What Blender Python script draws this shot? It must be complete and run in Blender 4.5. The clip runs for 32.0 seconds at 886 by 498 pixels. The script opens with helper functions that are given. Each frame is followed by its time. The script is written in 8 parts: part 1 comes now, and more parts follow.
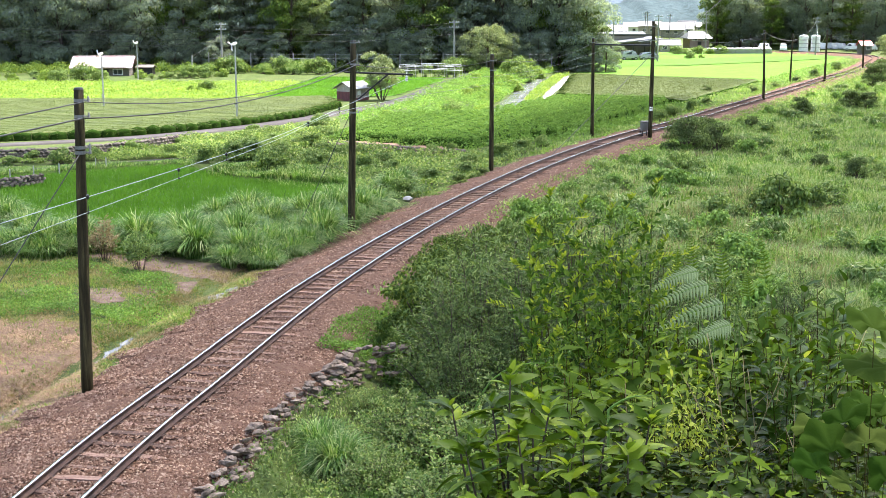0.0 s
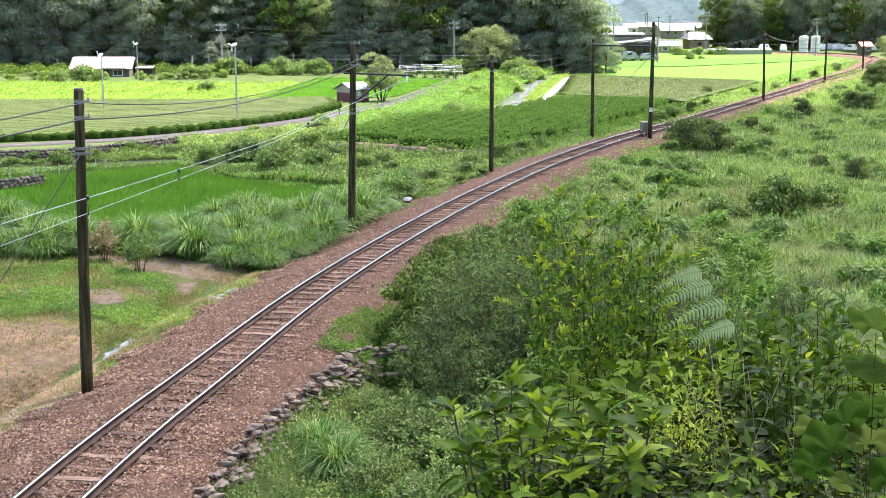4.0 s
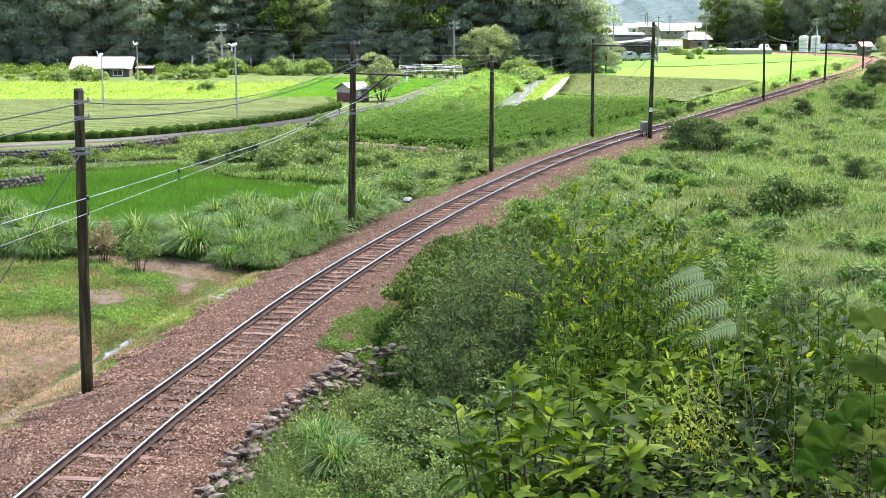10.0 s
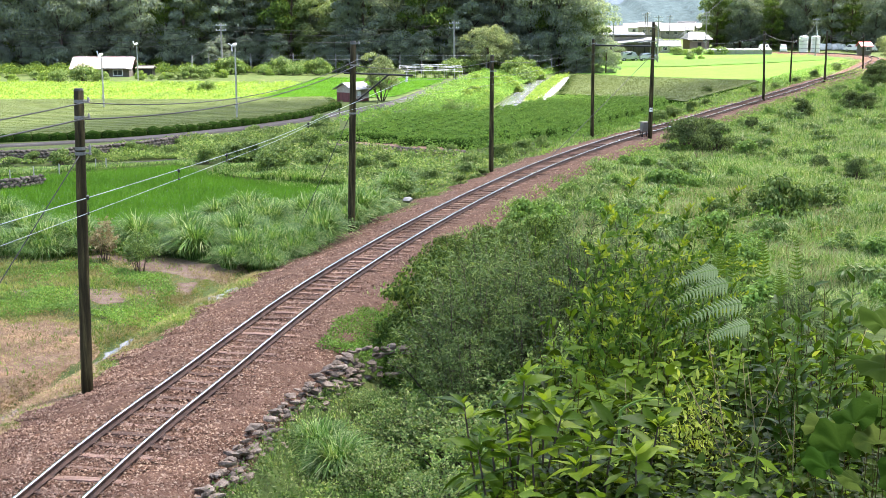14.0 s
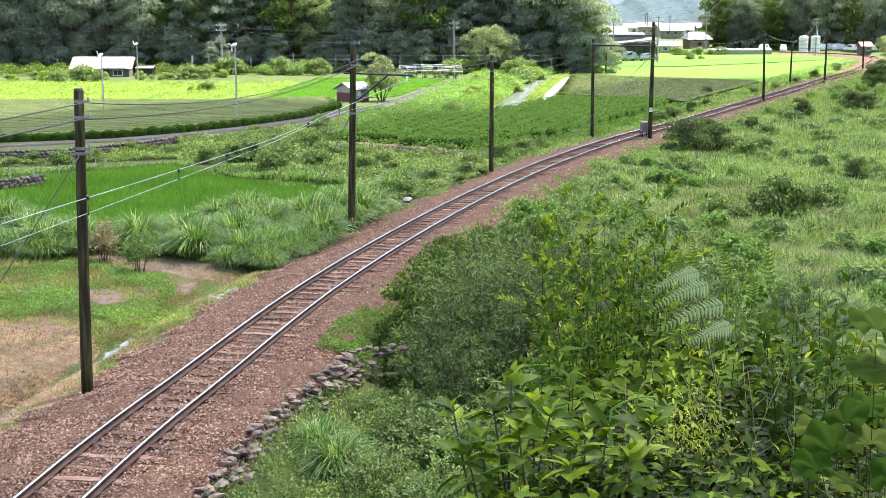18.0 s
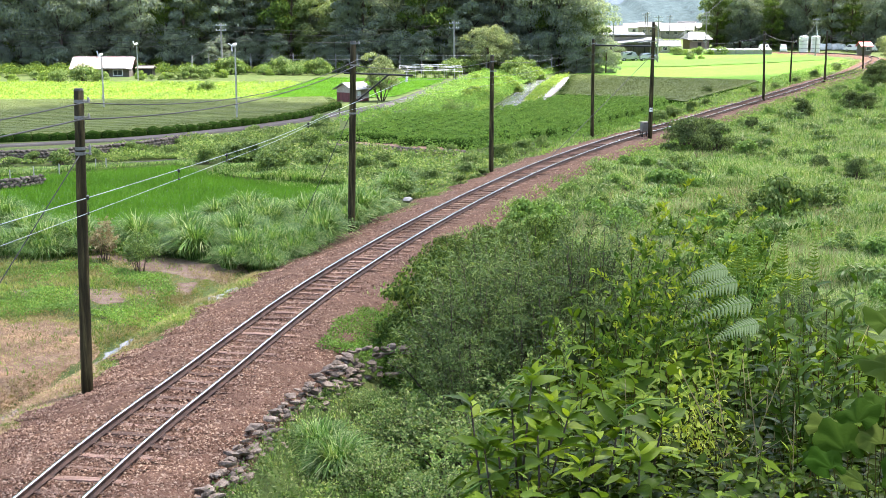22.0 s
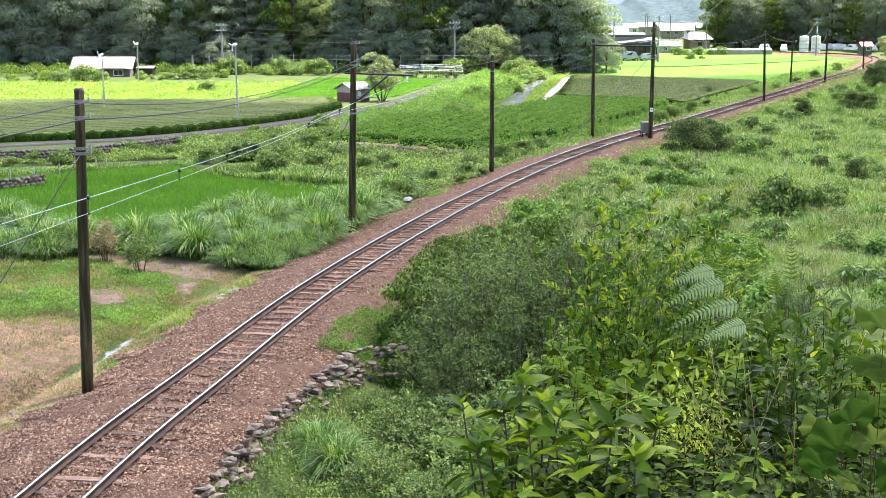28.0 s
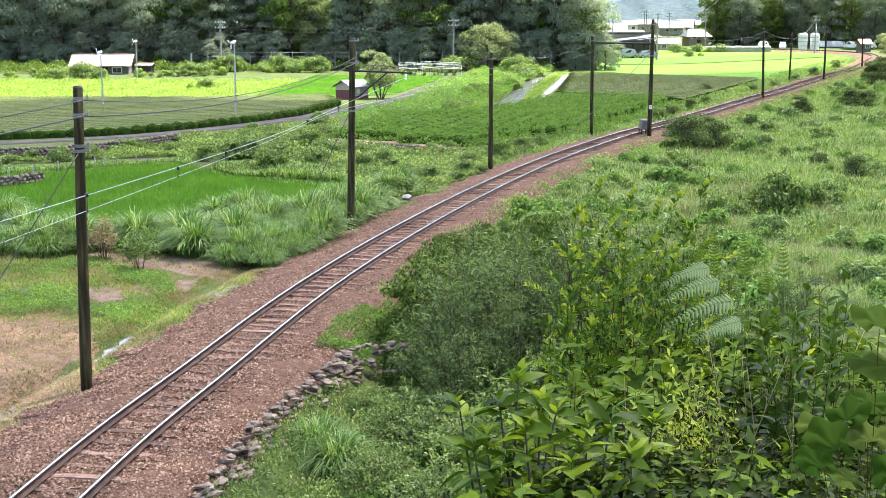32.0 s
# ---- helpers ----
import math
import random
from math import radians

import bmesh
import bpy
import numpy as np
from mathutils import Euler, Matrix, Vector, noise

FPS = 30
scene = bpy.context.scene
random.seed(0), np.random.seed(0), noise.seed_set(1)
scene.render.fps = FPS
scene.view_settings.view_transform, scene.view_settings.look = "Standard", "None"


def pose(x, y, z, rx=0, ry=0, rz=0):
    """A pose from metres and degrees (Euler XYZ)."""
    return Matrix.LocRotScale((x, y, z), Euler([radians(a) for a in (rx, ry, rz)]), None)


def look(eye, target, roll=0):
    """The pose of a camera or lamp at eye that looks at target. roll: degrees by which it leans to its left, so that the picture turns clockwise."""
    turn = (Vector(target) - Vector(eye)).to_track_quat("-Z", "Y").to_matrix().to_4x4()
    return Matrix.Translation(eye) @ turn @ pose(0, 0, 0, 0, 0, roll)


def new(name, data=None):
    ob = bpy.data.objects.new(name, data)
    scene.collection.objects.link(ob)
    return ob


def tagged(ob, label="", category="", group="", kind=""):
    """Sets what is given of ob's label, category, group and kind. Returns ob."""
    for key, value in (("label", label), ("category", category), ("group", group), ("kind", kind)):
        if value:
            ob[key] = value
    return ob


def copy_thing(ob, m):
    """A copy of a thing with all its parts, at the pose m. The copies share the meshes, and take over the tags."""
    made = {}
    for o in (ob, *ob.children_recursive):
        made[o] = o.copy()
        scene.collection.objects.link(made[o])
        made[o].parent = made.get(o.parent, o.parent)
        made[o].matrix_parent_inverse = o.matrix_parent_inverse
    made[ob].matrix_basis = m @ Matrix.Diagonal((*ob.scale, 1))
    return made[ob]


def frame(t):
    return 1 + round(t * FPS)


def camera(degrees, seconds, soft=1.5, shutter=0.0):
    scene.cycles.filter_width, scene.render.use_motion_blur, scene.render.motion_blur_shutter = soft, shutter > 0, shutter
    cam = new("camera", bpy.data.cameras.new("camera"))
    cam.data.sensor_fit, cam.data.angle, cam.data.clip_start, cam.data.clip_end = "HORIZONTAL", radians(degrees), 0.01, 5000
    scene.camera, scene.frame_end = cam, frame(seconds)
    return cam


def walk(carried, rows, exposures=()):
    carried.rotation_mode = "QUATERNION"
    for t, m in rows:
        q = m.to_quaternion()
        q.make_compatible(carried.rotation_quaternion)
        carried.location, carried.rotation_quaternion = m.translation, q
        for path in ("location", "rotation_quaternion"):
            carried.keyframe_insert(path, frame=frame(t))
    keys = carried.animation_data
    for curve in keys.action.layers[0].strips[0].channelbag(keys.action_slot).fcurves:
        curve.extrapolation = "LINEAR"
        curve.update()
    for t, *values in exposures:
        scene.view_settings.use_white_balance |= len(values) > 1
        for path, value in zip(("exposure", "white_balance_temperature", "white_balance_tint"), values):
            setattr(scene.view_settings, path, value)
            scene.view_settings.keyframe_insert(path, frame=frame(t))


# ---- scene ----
EXPO = 1.93
# ---------------------------------------------------------------- camera
EYE_Z = 7.85
TILT = 79.646
STEP = 0.02516           # degrees of turn for a nudge of the tripod head


def held(up=0.0, side=0.0):
    return pose(0, 0, EYE_Z, TILT - up * STEP, 0, -side * STEP)


cam = camera(38.0, 32.0, soft=0.7, shutter=0.3)
walk(cam, [(0.0, held(1.5)), (1.0, held(1.5)), (1.4, held(3.0, -0.8)), (2.0, held(3.0, -0.8)), (2.5, held(1.4, -0.5)), (3.0, held()),
           (10.0, held()), (20.0, held()), (25.0, held()), (25.5, held(0, 1.2)), (26.5, held(0, 0.5)), (27.5, held()), (28.5, held(0, -1.2)),
           (29.3, held()), (30.4, held()), (30.7, held(1.0)), (31.0, held(3.0)), (31.5, held(4.5, 1.3)), (32.0, held(4.5, 1.3))],
     exposures=[(0.0, EXPO - 0.04, 6080, 19), (9.0, EXPO, 6080, 19), (19.0, EXPO + 0.04, 6080, 19), (32.0, EXPO + 0.12, 6080, 19)])

# ---------------------------------------------------------------- sky and sun
SUN_DIR = Vector((0.32, 0.28, 0.90)).normalized()
world = bpy.data.worlds.new("sky")
scene.world = world
world.use_nodes = True
wn = world.node_tree
sky = wn.nodes.new("ShaderNodeTexSky")
sky.sky_type = "NISHITA"
sky.sun_disc = False
sky.sun_elevation = math.asin(SUN_DIR.z)
sky.sun_rotation = math.atan2(SUN_DIR.x, SUN_DIR.y)
sky.air_density, sky.dust_density, sky.ozone_density = 1.6, 4.0, 1.0
wn.links.new(sky.outputs[0], wn.nodes["Background"].inputs[0])
wn.nodes["Background"].inputs[1].default_value = 0.15
sun = new("sun", bpy.data.lights.new("sun", "SUN"))
sun.data.energy = 5.0
sun.data.angle = radians(0.6)
sun.data.color = (1.0, 0.95, 0.86)
sun.matrix_world = look(SUN_DIR * 100, (0, 0, 0))

# ---------------------------------------------------------------- materials
def node_mat(name):
    m = bpy.data.materials.new(name)
    m.use_nodes = True
    nt = m.node_tree
    return m, nt, nt.nodes["Principled BSDF"], nt.nodes["Material Output"]


def mixer(nt, fac, a, b, blend="MIX"):
    n = nt.nodes.new("ShaderNodeMix")
    n.data_type = "RGBA"
    n.blend_type = blend
    for sock, v in ((n.inputs[0], fac), (n.inputs[6], a), (n.inputs[7], b)):
        if isinstance(v, bpy.types.NodeSocket):
            nt.links.new(v, sock)
        elif isinstance(v, tuple):
            sock.default_value = (*v, 1)
        else:
            sock.default_value = v
    return n.outputs[2]


def noise_out(nt, scale, detail=4.0, coord="Object", rough=0.6, stretch=None, kind="noise"):
    tc = nt.nodes.new("ShaderNodeTexCoord")
    src = tc.outputs[coord]
    if stretch:
        mp = nt.nodes.new("ShaderNodeMapping")
        mp.inputs["Scale"].default_value = stretch
        nt.links.new(src, mp.inputs[0])
        src = mp.outputs[0]
    if kind == "voronoi":
        n = nt.nodes.new("ShaderNodeTexVoronoi")
        n.inputs["Scale"].default_value = scale
        nt.links.new(src, n.inputs["Vector"])
        return n
    n = nt.nodes.new("ShaderNodeTexNoise")
    n.inputs["Scale"].default_value = scale
    n.inputs["Detail"].default_value = detail
    n.inputs["Roughness"].default_value = rough
    nt.links.new(src, n.inputs["Vector"])
    return n.outputs[0]


def ramp(nt, fac, stops):
    n = nt.nodes.new("ShaderNodeValToRGB")
    el = n.color_ramp.elements
    while len(el) < len(stops):
        el.new(0.5)
    for e, (p, c) in zip(el, stops):
        e.position, e.color = p, (*c, 1)
    nt.links.new(fac, n.inputs[0])
    return n.outputs[0]


def bump(nt, bsdf, height, strength, dist=0.02):
    b = nt.nodes.new("ShaderNodeBump")
    b.inputs["Strength"].default_value = strength
    b.inputs["Distance"].default_value = dist
    nt.links.new(height, b.inputs["Height"])
    nt.links.new(b.outputs[0], bsdf.inputs["Normal"])


def surface(name, cols, scale=3.0, rough=0.7, metal=0.0, bumpy=0.3, bump_scale=30.0, dist=0.01, coord="Object", stretch=None, vary=0.0):
    """A worn solid surface: two scales of noise through a ramp of colours, with fine relief."""
    m, nt, b, out = node_mat(name)
    n1 = noise_out(nt, scale, 6, coord, 0.65, stretch)
    n2 = noise_out(nt, scale * 9, 3, coord, 0.6, stretch)
    k = len(cols)
    c = ramp(nt, n1, [(0.3 + 0.4 * i / max(1, k - 1), cols[i]) for i in range(k)])
    c2 = ramp(nt, n2, [(0.3, (0.72, 0.72, 0.72)), (0.7, (1.15, 1.15, 1.15))])
    col = mixer(nt, 1.0, c, c2, "MULTIPLY")
    if vary:
        oi = nt.nodes.new("ShaderNodeObjectInfo")
        v = ramp(nt, oi.outputs["Random"], [(0.0, (1 - vary,) * 3), (1.0, (1 + vary,) * 3)])
        col = mixer(nt, 1.0, col, v, "MULTIPLY")
    nt.links.new(col, b.inputs["Base Color"])
    b.inputs["Roughness"].default_value = rough
    b.inputs["Metallic"].default_value = metal
    if bumpy:
        bump(nt, b, noise_out(nt, bump_scale, 5, coord, 0.7, stretch), bumpy, dist)
    return m


def leafy(name, cols, rough=0.55, through_light=0.35, patch=0.0, patch_scale=0.3, spec=0.1, dry=None):
    """Foliage: each leaf or blade takes its own tone; light passes through."""
    m, nt, b, out = node_mat(name)
    g = nt.nodes.new("ShaderNodeNewGeometry")
    k = len(cols)
    c = ramp(nt, g.outputs["Random Per Island"], [(i / max(1, k - 1), cols[i]) for i in range(k)])
    if patch:
        n = noise_out(nt, patch_scale, 3)
        v = ramp(nt, n, [(0.35, (1 - patch,) * 3), (0.65, (1 + patch, 1 + patch * 0.9, 1 + patch * 0.4))])
        c = mixer(nt, 1.0, c, v, "MULTIPLY")
    if dry:
        n = noise_out(nt, 0.55, 5, rough=0.7)
        share = ramp(nt, n, [(0.43, (0, 0, 0)), (0.58, (0.85, 0.85, 0.85))])
        c = mixer(nt, share, c, dry)
    nt.links.new(c, b.inputs["Base Color"])
    b.inputs["Roughness"].default_value = rough
    b.inputs["Specular IOR Level"].default_value = spec
    tr = nt.nodes.new("ShaderNodeBsdfTranslucent")
    warm = mixer(nt, 1.0, c, (1.2, 1.2, 0.58), "MULTIPLY")
    nt.links.new(warm, tr.inputs[0])
    mx = nt.nodes.new("ShaderNodeMixShader")
    mx.inputs[0].default_value = through_light
    nt.links.new(b.outputs[0], mx.inputs[1])
    nt.links.new(tr.outputs[0], mx.inputs[2])
    nt.links.new(mx.outputs[0], out.inputs[0])
    return m


def water_mat(name, tint=(0.13, 0.12, 0.10)):
    m, nt, b, out = node_mat(name)
    c = ramp(nt, noise_out(nt, 2.5, 5), [(0.35, tint), (0.65, tuple(k * 1.6 for k in tint))])
    nt.links.new(c, b.inputs["Base Color"])
    b.inputs["Roughness"].default_value = 0.25
    bump(nt, b, noise_out(nt, 3.0, 4), 0.6, 0.05)
    return m


M_SOIL = surface("ground_cover", [(0.04, 0.062, 0.014), (0.062, 0.092, 0.02), (0.095, 0.105, 0.036)], 0.6, 0.9, bumpy=0.6, bump_scale=5, dist=0.1)
M_DRY = surface("cut_dry_grass", [(0.105, 0.066, 0.043), (0.22, 0.145, 0.096), (0.33, 0.245, 0.17)], 3.0, 0.95, bumpy=0.8, bump_scale=25, dist=0.04)
M_EARTH = surface("bare_earth", [(0.10, 0.065, 0.045), (0.17, 0.115, 0.085), (0.25, 0.19, 0.15)], 2.5, 0.95, bumpy=0.8, bump_scale=18, dist=0.05)
M_BALLAST = surface("ballast_bed", [(0.072, 0.04, 0.026), (0.118, 0.067, 0.043), (0.165, 0.103, 0.07)], 5, 0.92, bumpy=1.0, bump_scale=22, dist=0.05)
M_STONE_BED = surface("crushed_stone", [(0.14, 0.085, 0.07), (0.22, 0.14, 0.12), (0.33, 0.26, 0.23)], 2.5, 0.9, bumpy=0.3)
M_RAIL_TOP = surface("polished_steel", [(0.62, 0.62, 0.62), (0.72, 0.72, 0.71)], 4, 0.22, 1.0, bumpy=0.05)
M_RUST = surface("rusted_steel", [(0.035, 0.022, 0.016), (0.07, 0.04, 0.028), (0.11, 0.06, 0.04)], 3, 0.85, 0.2, 0.4, 60)
M_SLEEPER = surface("weathered_timber", [(0.095, 0.058, 0.043), (0.175, 0.112, 0.084), (0.27, 0.185, 0.14)], 2.5, 0.9, bumpy=0.7, bump_scale=18, dist=0.02, stretch=(1, 7, 7), vary=0.5)
M_POLE = surface("creosoted_wood", [(0.012, 0.009, 0.005), (0.036, 0.029, 0.014), (0.11, 0.09, 0.038)], 2.0, 0.8, bumpy=0.6, bump_scale=12, dist=0.02, stretch=(5, 5, 0.35))
M_GALV = surface("galvanised_steel", [(0.35, 0.36, 0.36), (0.5, 0.51, 0.5)], 6, 0.45, 0.7, 0.1)
M_DARK = surface("dark_painted_steel", [(0.012, 0.012, 0.012), (0.03, 0.028, 0.025)], 6, 0.6, 0.3, 0.15)
M_COPPER = surface("bare_conductor", [(0.30, 0.36, 0.34), (0.42, 0.46, 0.43)], 8, 0.4, 0.6, 0.0)
M_CABLE = surface("black_cable", [(0.012, 0.012, 0.012), (0.03, 0.03, 0.03)], 8, 0.6, 0.0, 0.0)
M_CONC = surface("concrete", [(0.20, 0.19, 0.175), (0.27, 0.26, 0.24), (0.34, 0.33, 0.31)], 1.2, 0.85, bumpy=0.3, bump_scale=20)
M_ROAD = surface("pale_asphalt", [(0.056, 0.05, 0.046), (0.074, 0.067, 0.062), (0.092, 0.086, 0.08)], 0.7, 0.9, bumpy=0.3, bump_scale=40)
M_ROCK = surface("field_stone", [(0.085, 0.062, 0.044), (0.16, 0.12, 0.088), (0.27, 0.215, 0.165)], 3, 0.9, bumpy=0.8, bump_scale=9, dist=0.04, vary=0.35)
M_WALLSTONE = surface("dark_wall_stone", [(0.045, 0.036, 0.028), (0.09, 0.073, 0.058), (0.15, 0.125, 0.10)], 3, 0.9, bumpy=0.8, bump_scale=9, dist=0.04, vary=0.4)
M_WHITE = surface("white_paint", [(0.68, 0.68, 0.66), (0.8, 0.8, 0.78)], 2, 0.6, bumpy=0.1)
M_ROOF = surface("faded_metal_roof", [(0.33, 0.17, 0.155), (0.38, 0.28, 0.27), (0.42, 0.37, 0.36)], 1.5, 0.5, 0.1, 0.2, 6, stretch=(0.4, 3, 1))
M_ROOF2 = surface("grey_sheet_roof", [(0.165, 0.1688, 0.1725), (0.24, 0.2438, 0.2475)], 1.0, 0.5, 0.1, 0.15, 6)
M_WALL = surface("weathered_boards", [(0.10, 0.085, 0.07), (0.17, 0.15, 0.125)], 2, 0.85, bumpy=0.3, stretch=(1, 1, 0.2))
M_RED = surface("red_brown_boards", [(0.10, 0.03, 0.03), (0.18, 0.06, 0.055)], 2, 0.8, bumpy=0.3, stretch=(6, 6, 0.5))
M_BEIGE = surface("beige_render", [(0.30, 0.26, 0.22), (0.38, 0.34, 0.29)], 0.8, 0.8, bumpy=0.1)
M_GLASSY = surface("dim_window_glass", [(0.03, 0.035, 0.04), (0.06, 0.07, 0.08)], 1, 0.12, 0.0, 0.0)
M_BARK = surface("tree_bark", [(0.05, 0.038, 0.028), (0.11, 0.085, 0.065)], 3, 0.9, bumpy=0.8, bump_scale=10, dist=0.03, stretch=(4, 4, 0.6))
for dull in (M_BARK, M_POLE, M_SLEEPER, M_SOIL, M_DRY, M_EARTH, M_BALLAST, M_ROAD):
    dull.node_tree.nodes["Principled BSDF"].inputs["Specular IOR Level"].default_value = 0.12
M_WATER = water_mat("shallow_water")
# pale streaks: the sky's reflection put into the stream's colour
M_STREAM = surface("stony_stream_sky_tint", [(0.06, 0.068, 0.06), (0.17, 0.18, 0.17), (0.38, 0.39, 0.38)], 0.9, 0.15, bumpy=0.3, bump_scale=4, dist=0.05)
M_WIREFAR = surface("weathered_conductor", [(0.07, 0.075, 0.075), (0.12, 0.125, 0.12)], 8, 0.6, 0.2, 0.0)
M_PADDY = surface("paddy_mud", [(0.03, 0.05, 0.02), (0.05, 0.08, 0.03)], 1.0, 0.5, bumpy=0.2, bump_scale=4)

L_GRASS = leafy("meadow_grass", [(0.0782, 0.1485, 0.0378), (0.138, 0.2385, 0.0675), (0.2208, 0.324, 0.117), (0.3956, 0.432, 0.252)], 0.6, 0.4, 0.35, 0.25)
L_TALL = leafy("reed_grass", [(0.0429, 0.1093, 0.0199), (0.0981, 0.2023, 0.0429), (0.1962, 0.317, 0.0804), (0.4659, 0.5137, 0.2944)], 0.5, 0.38, 0.25, 0.6, 0.14)
L_LAWN = leafy("short_grass", [(0.08, 0.18, 0.025), (0.135, 0.26, 0.045), (0.23, 0.31, 0.07), (0.37, 0.33, 0.15)], 0.6, 0.35, 0.45, 0.5, dry=(0.30, 0.225, 0.12))
L_RICE = leafy("young_rice", [(0.075, 0.185, 0.018), (0.09, 0.21, 0.02), (0.108, 0.235, 0.025)], 0.5, 0.45, 0.12, 0.25)
L_TEA = leafy("tea_leaves", [(0.0739, 0.1513, 0.0331), (0.1142, 0.2118, 0.0442), (0.1747, 0.2783, 0.0644)], 0.55, 0.3, 0.2, 0.6, 0.03)
L_TEA_DULL = leafy("pruned_tea", [(0.0689, 0.0946, 0.0248), (0.0918, 0.1211, 0.0327), (0.1148, 0.1419, 0.0446)], 0.6, 0.25, 0.12, 0.5)
L_CROP = leafy("bright_crop", [(0.1166, 0.2115, 0.0413), (0.1866, 0.2838, 0.0544), (0.2741, 0.3617, 0.0907)], 0.55, 0.42, 0.25, 0.3)
# pale blue-grey: haze over the woods put into the leaf colour
L_HAZY_FOREST = leafy("hazed_forest_leaves", [(0.1668, 0.2145, 0.2236), (0.2053, 0.2557, 0.2466), (0.2374, 0.2894, 0.2575), (0.2823, 0.343, 0.2575)], 0.9, 0.55, 0.3, 0.12, 0.03)
L_BUSH = leafy("bush_leaves", [(0.0386, 0.0759, 0.0182), (0.0644, 0.115, 0.026), (0.1095, 0.1667, 0.0312), (0.1725, 0.23, 0.0468)], 0.6, 0.26, 0.3, 0.8, 0.04)
# lit counterpart of the forest leaves: sunlight put into a yellower green
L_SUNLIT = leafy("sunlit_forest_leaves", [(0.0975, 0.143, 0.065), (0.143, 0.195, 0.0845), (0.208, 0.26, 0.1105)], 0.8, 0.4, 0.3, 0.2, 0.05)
L_BANK = leafy("riverside_leaves", [(0.0871, 0.1848, 0.0446), (0.1452, 0.2706, 0.0624), (0.2376, 0.3762, 0.098)], 0.6, 0.38, 0.4, 0.35, 0.05)
L_FRESH = leafy("fresh_broad_leaves", [(0.0284, 0.0574, 0.0058), (0.0567, 0.1025, 0.0086), (0.1013, 0.164, 0.0125), (0.18, 0.2624, 0.025)], 0.45, 0.34, 0.25, 2.0, 0.04)
L_YELLOW = leafy("yellowish_leaves", [(0.15, 0.21, 0.025), (0.24, 0.30, 0.04), (0.36, 0.40, 0.075)], 0.45, 0.4)
L_FERN = leafy("fern_green", [(0.103, 0.1544, 0.0594), (0.1505, 0.2099, 0.0871), (0.2139, 0.2653, 0.1267)], 0.5, 0.25, spec=0.12)
# near-black green: shade between the bank's leaves put into the colour
L_DARK_SHADED = leafy("glossy_shaded_leaves", [(0.0086, 0.0187, 0.0016), (0.0173, 0.0331, 0.0026), (0.036, 0.059, 0.0043)], 0.4, 0.26, spec=0.05)
L_SHRUB = leafy("pasture_shrub_leaves", [(0.07, 0.125, 0.036), (0.11, 0.18, 0.05), (0.165, 0.245, 0.068), (0.25, 0.33, 0.11)], 0.5, 0.35, 0.25, 0.8)
L_OLIVE = leafy("olive_tree_leaves", [(0.1105, 0.156, 0.0725), (0.1625, 0.2145, 0.1015), (0.234, 0.286, 0.145), (0.351, 0.39, 0.232)], 0.6, 0.35, 0.3, 0.5, 0.1)
L_FEATHER = leafy("feathery_leaves", [(0.0275, 0.065, 0.0086), (0.0551, 0.1136, 0.0139), (0.0964, 0.1704, 0.0191), (0.156, 0.2311, 0.0302)], 0.5, 0.28, 0.2, 2.0, 0.06)
L_CUT = leafy("brown_cuttings", [(0.16, 0.095, 0.06), (0.31, 0.205, 0.135), (0.48, 0.365, 0.25)], 0.85, 0.15, 0.25, 0.8)
L_LIT_TIP = leafy("lit_young_leaves", [(0.161, 0.2415, 0.0162), (0.2415, 0.315, 0.0225), (0.368, 0.4095, 0.0405)], 0.5, 0.4, 0.0, 0.3, 0.06)
L_STRAW = leafy("straw", [(0.216, 0.153, 0.072), (0.288, 0.225, 0.117), (0.324, 0.288, 0.162)], 0.8, 0.2)
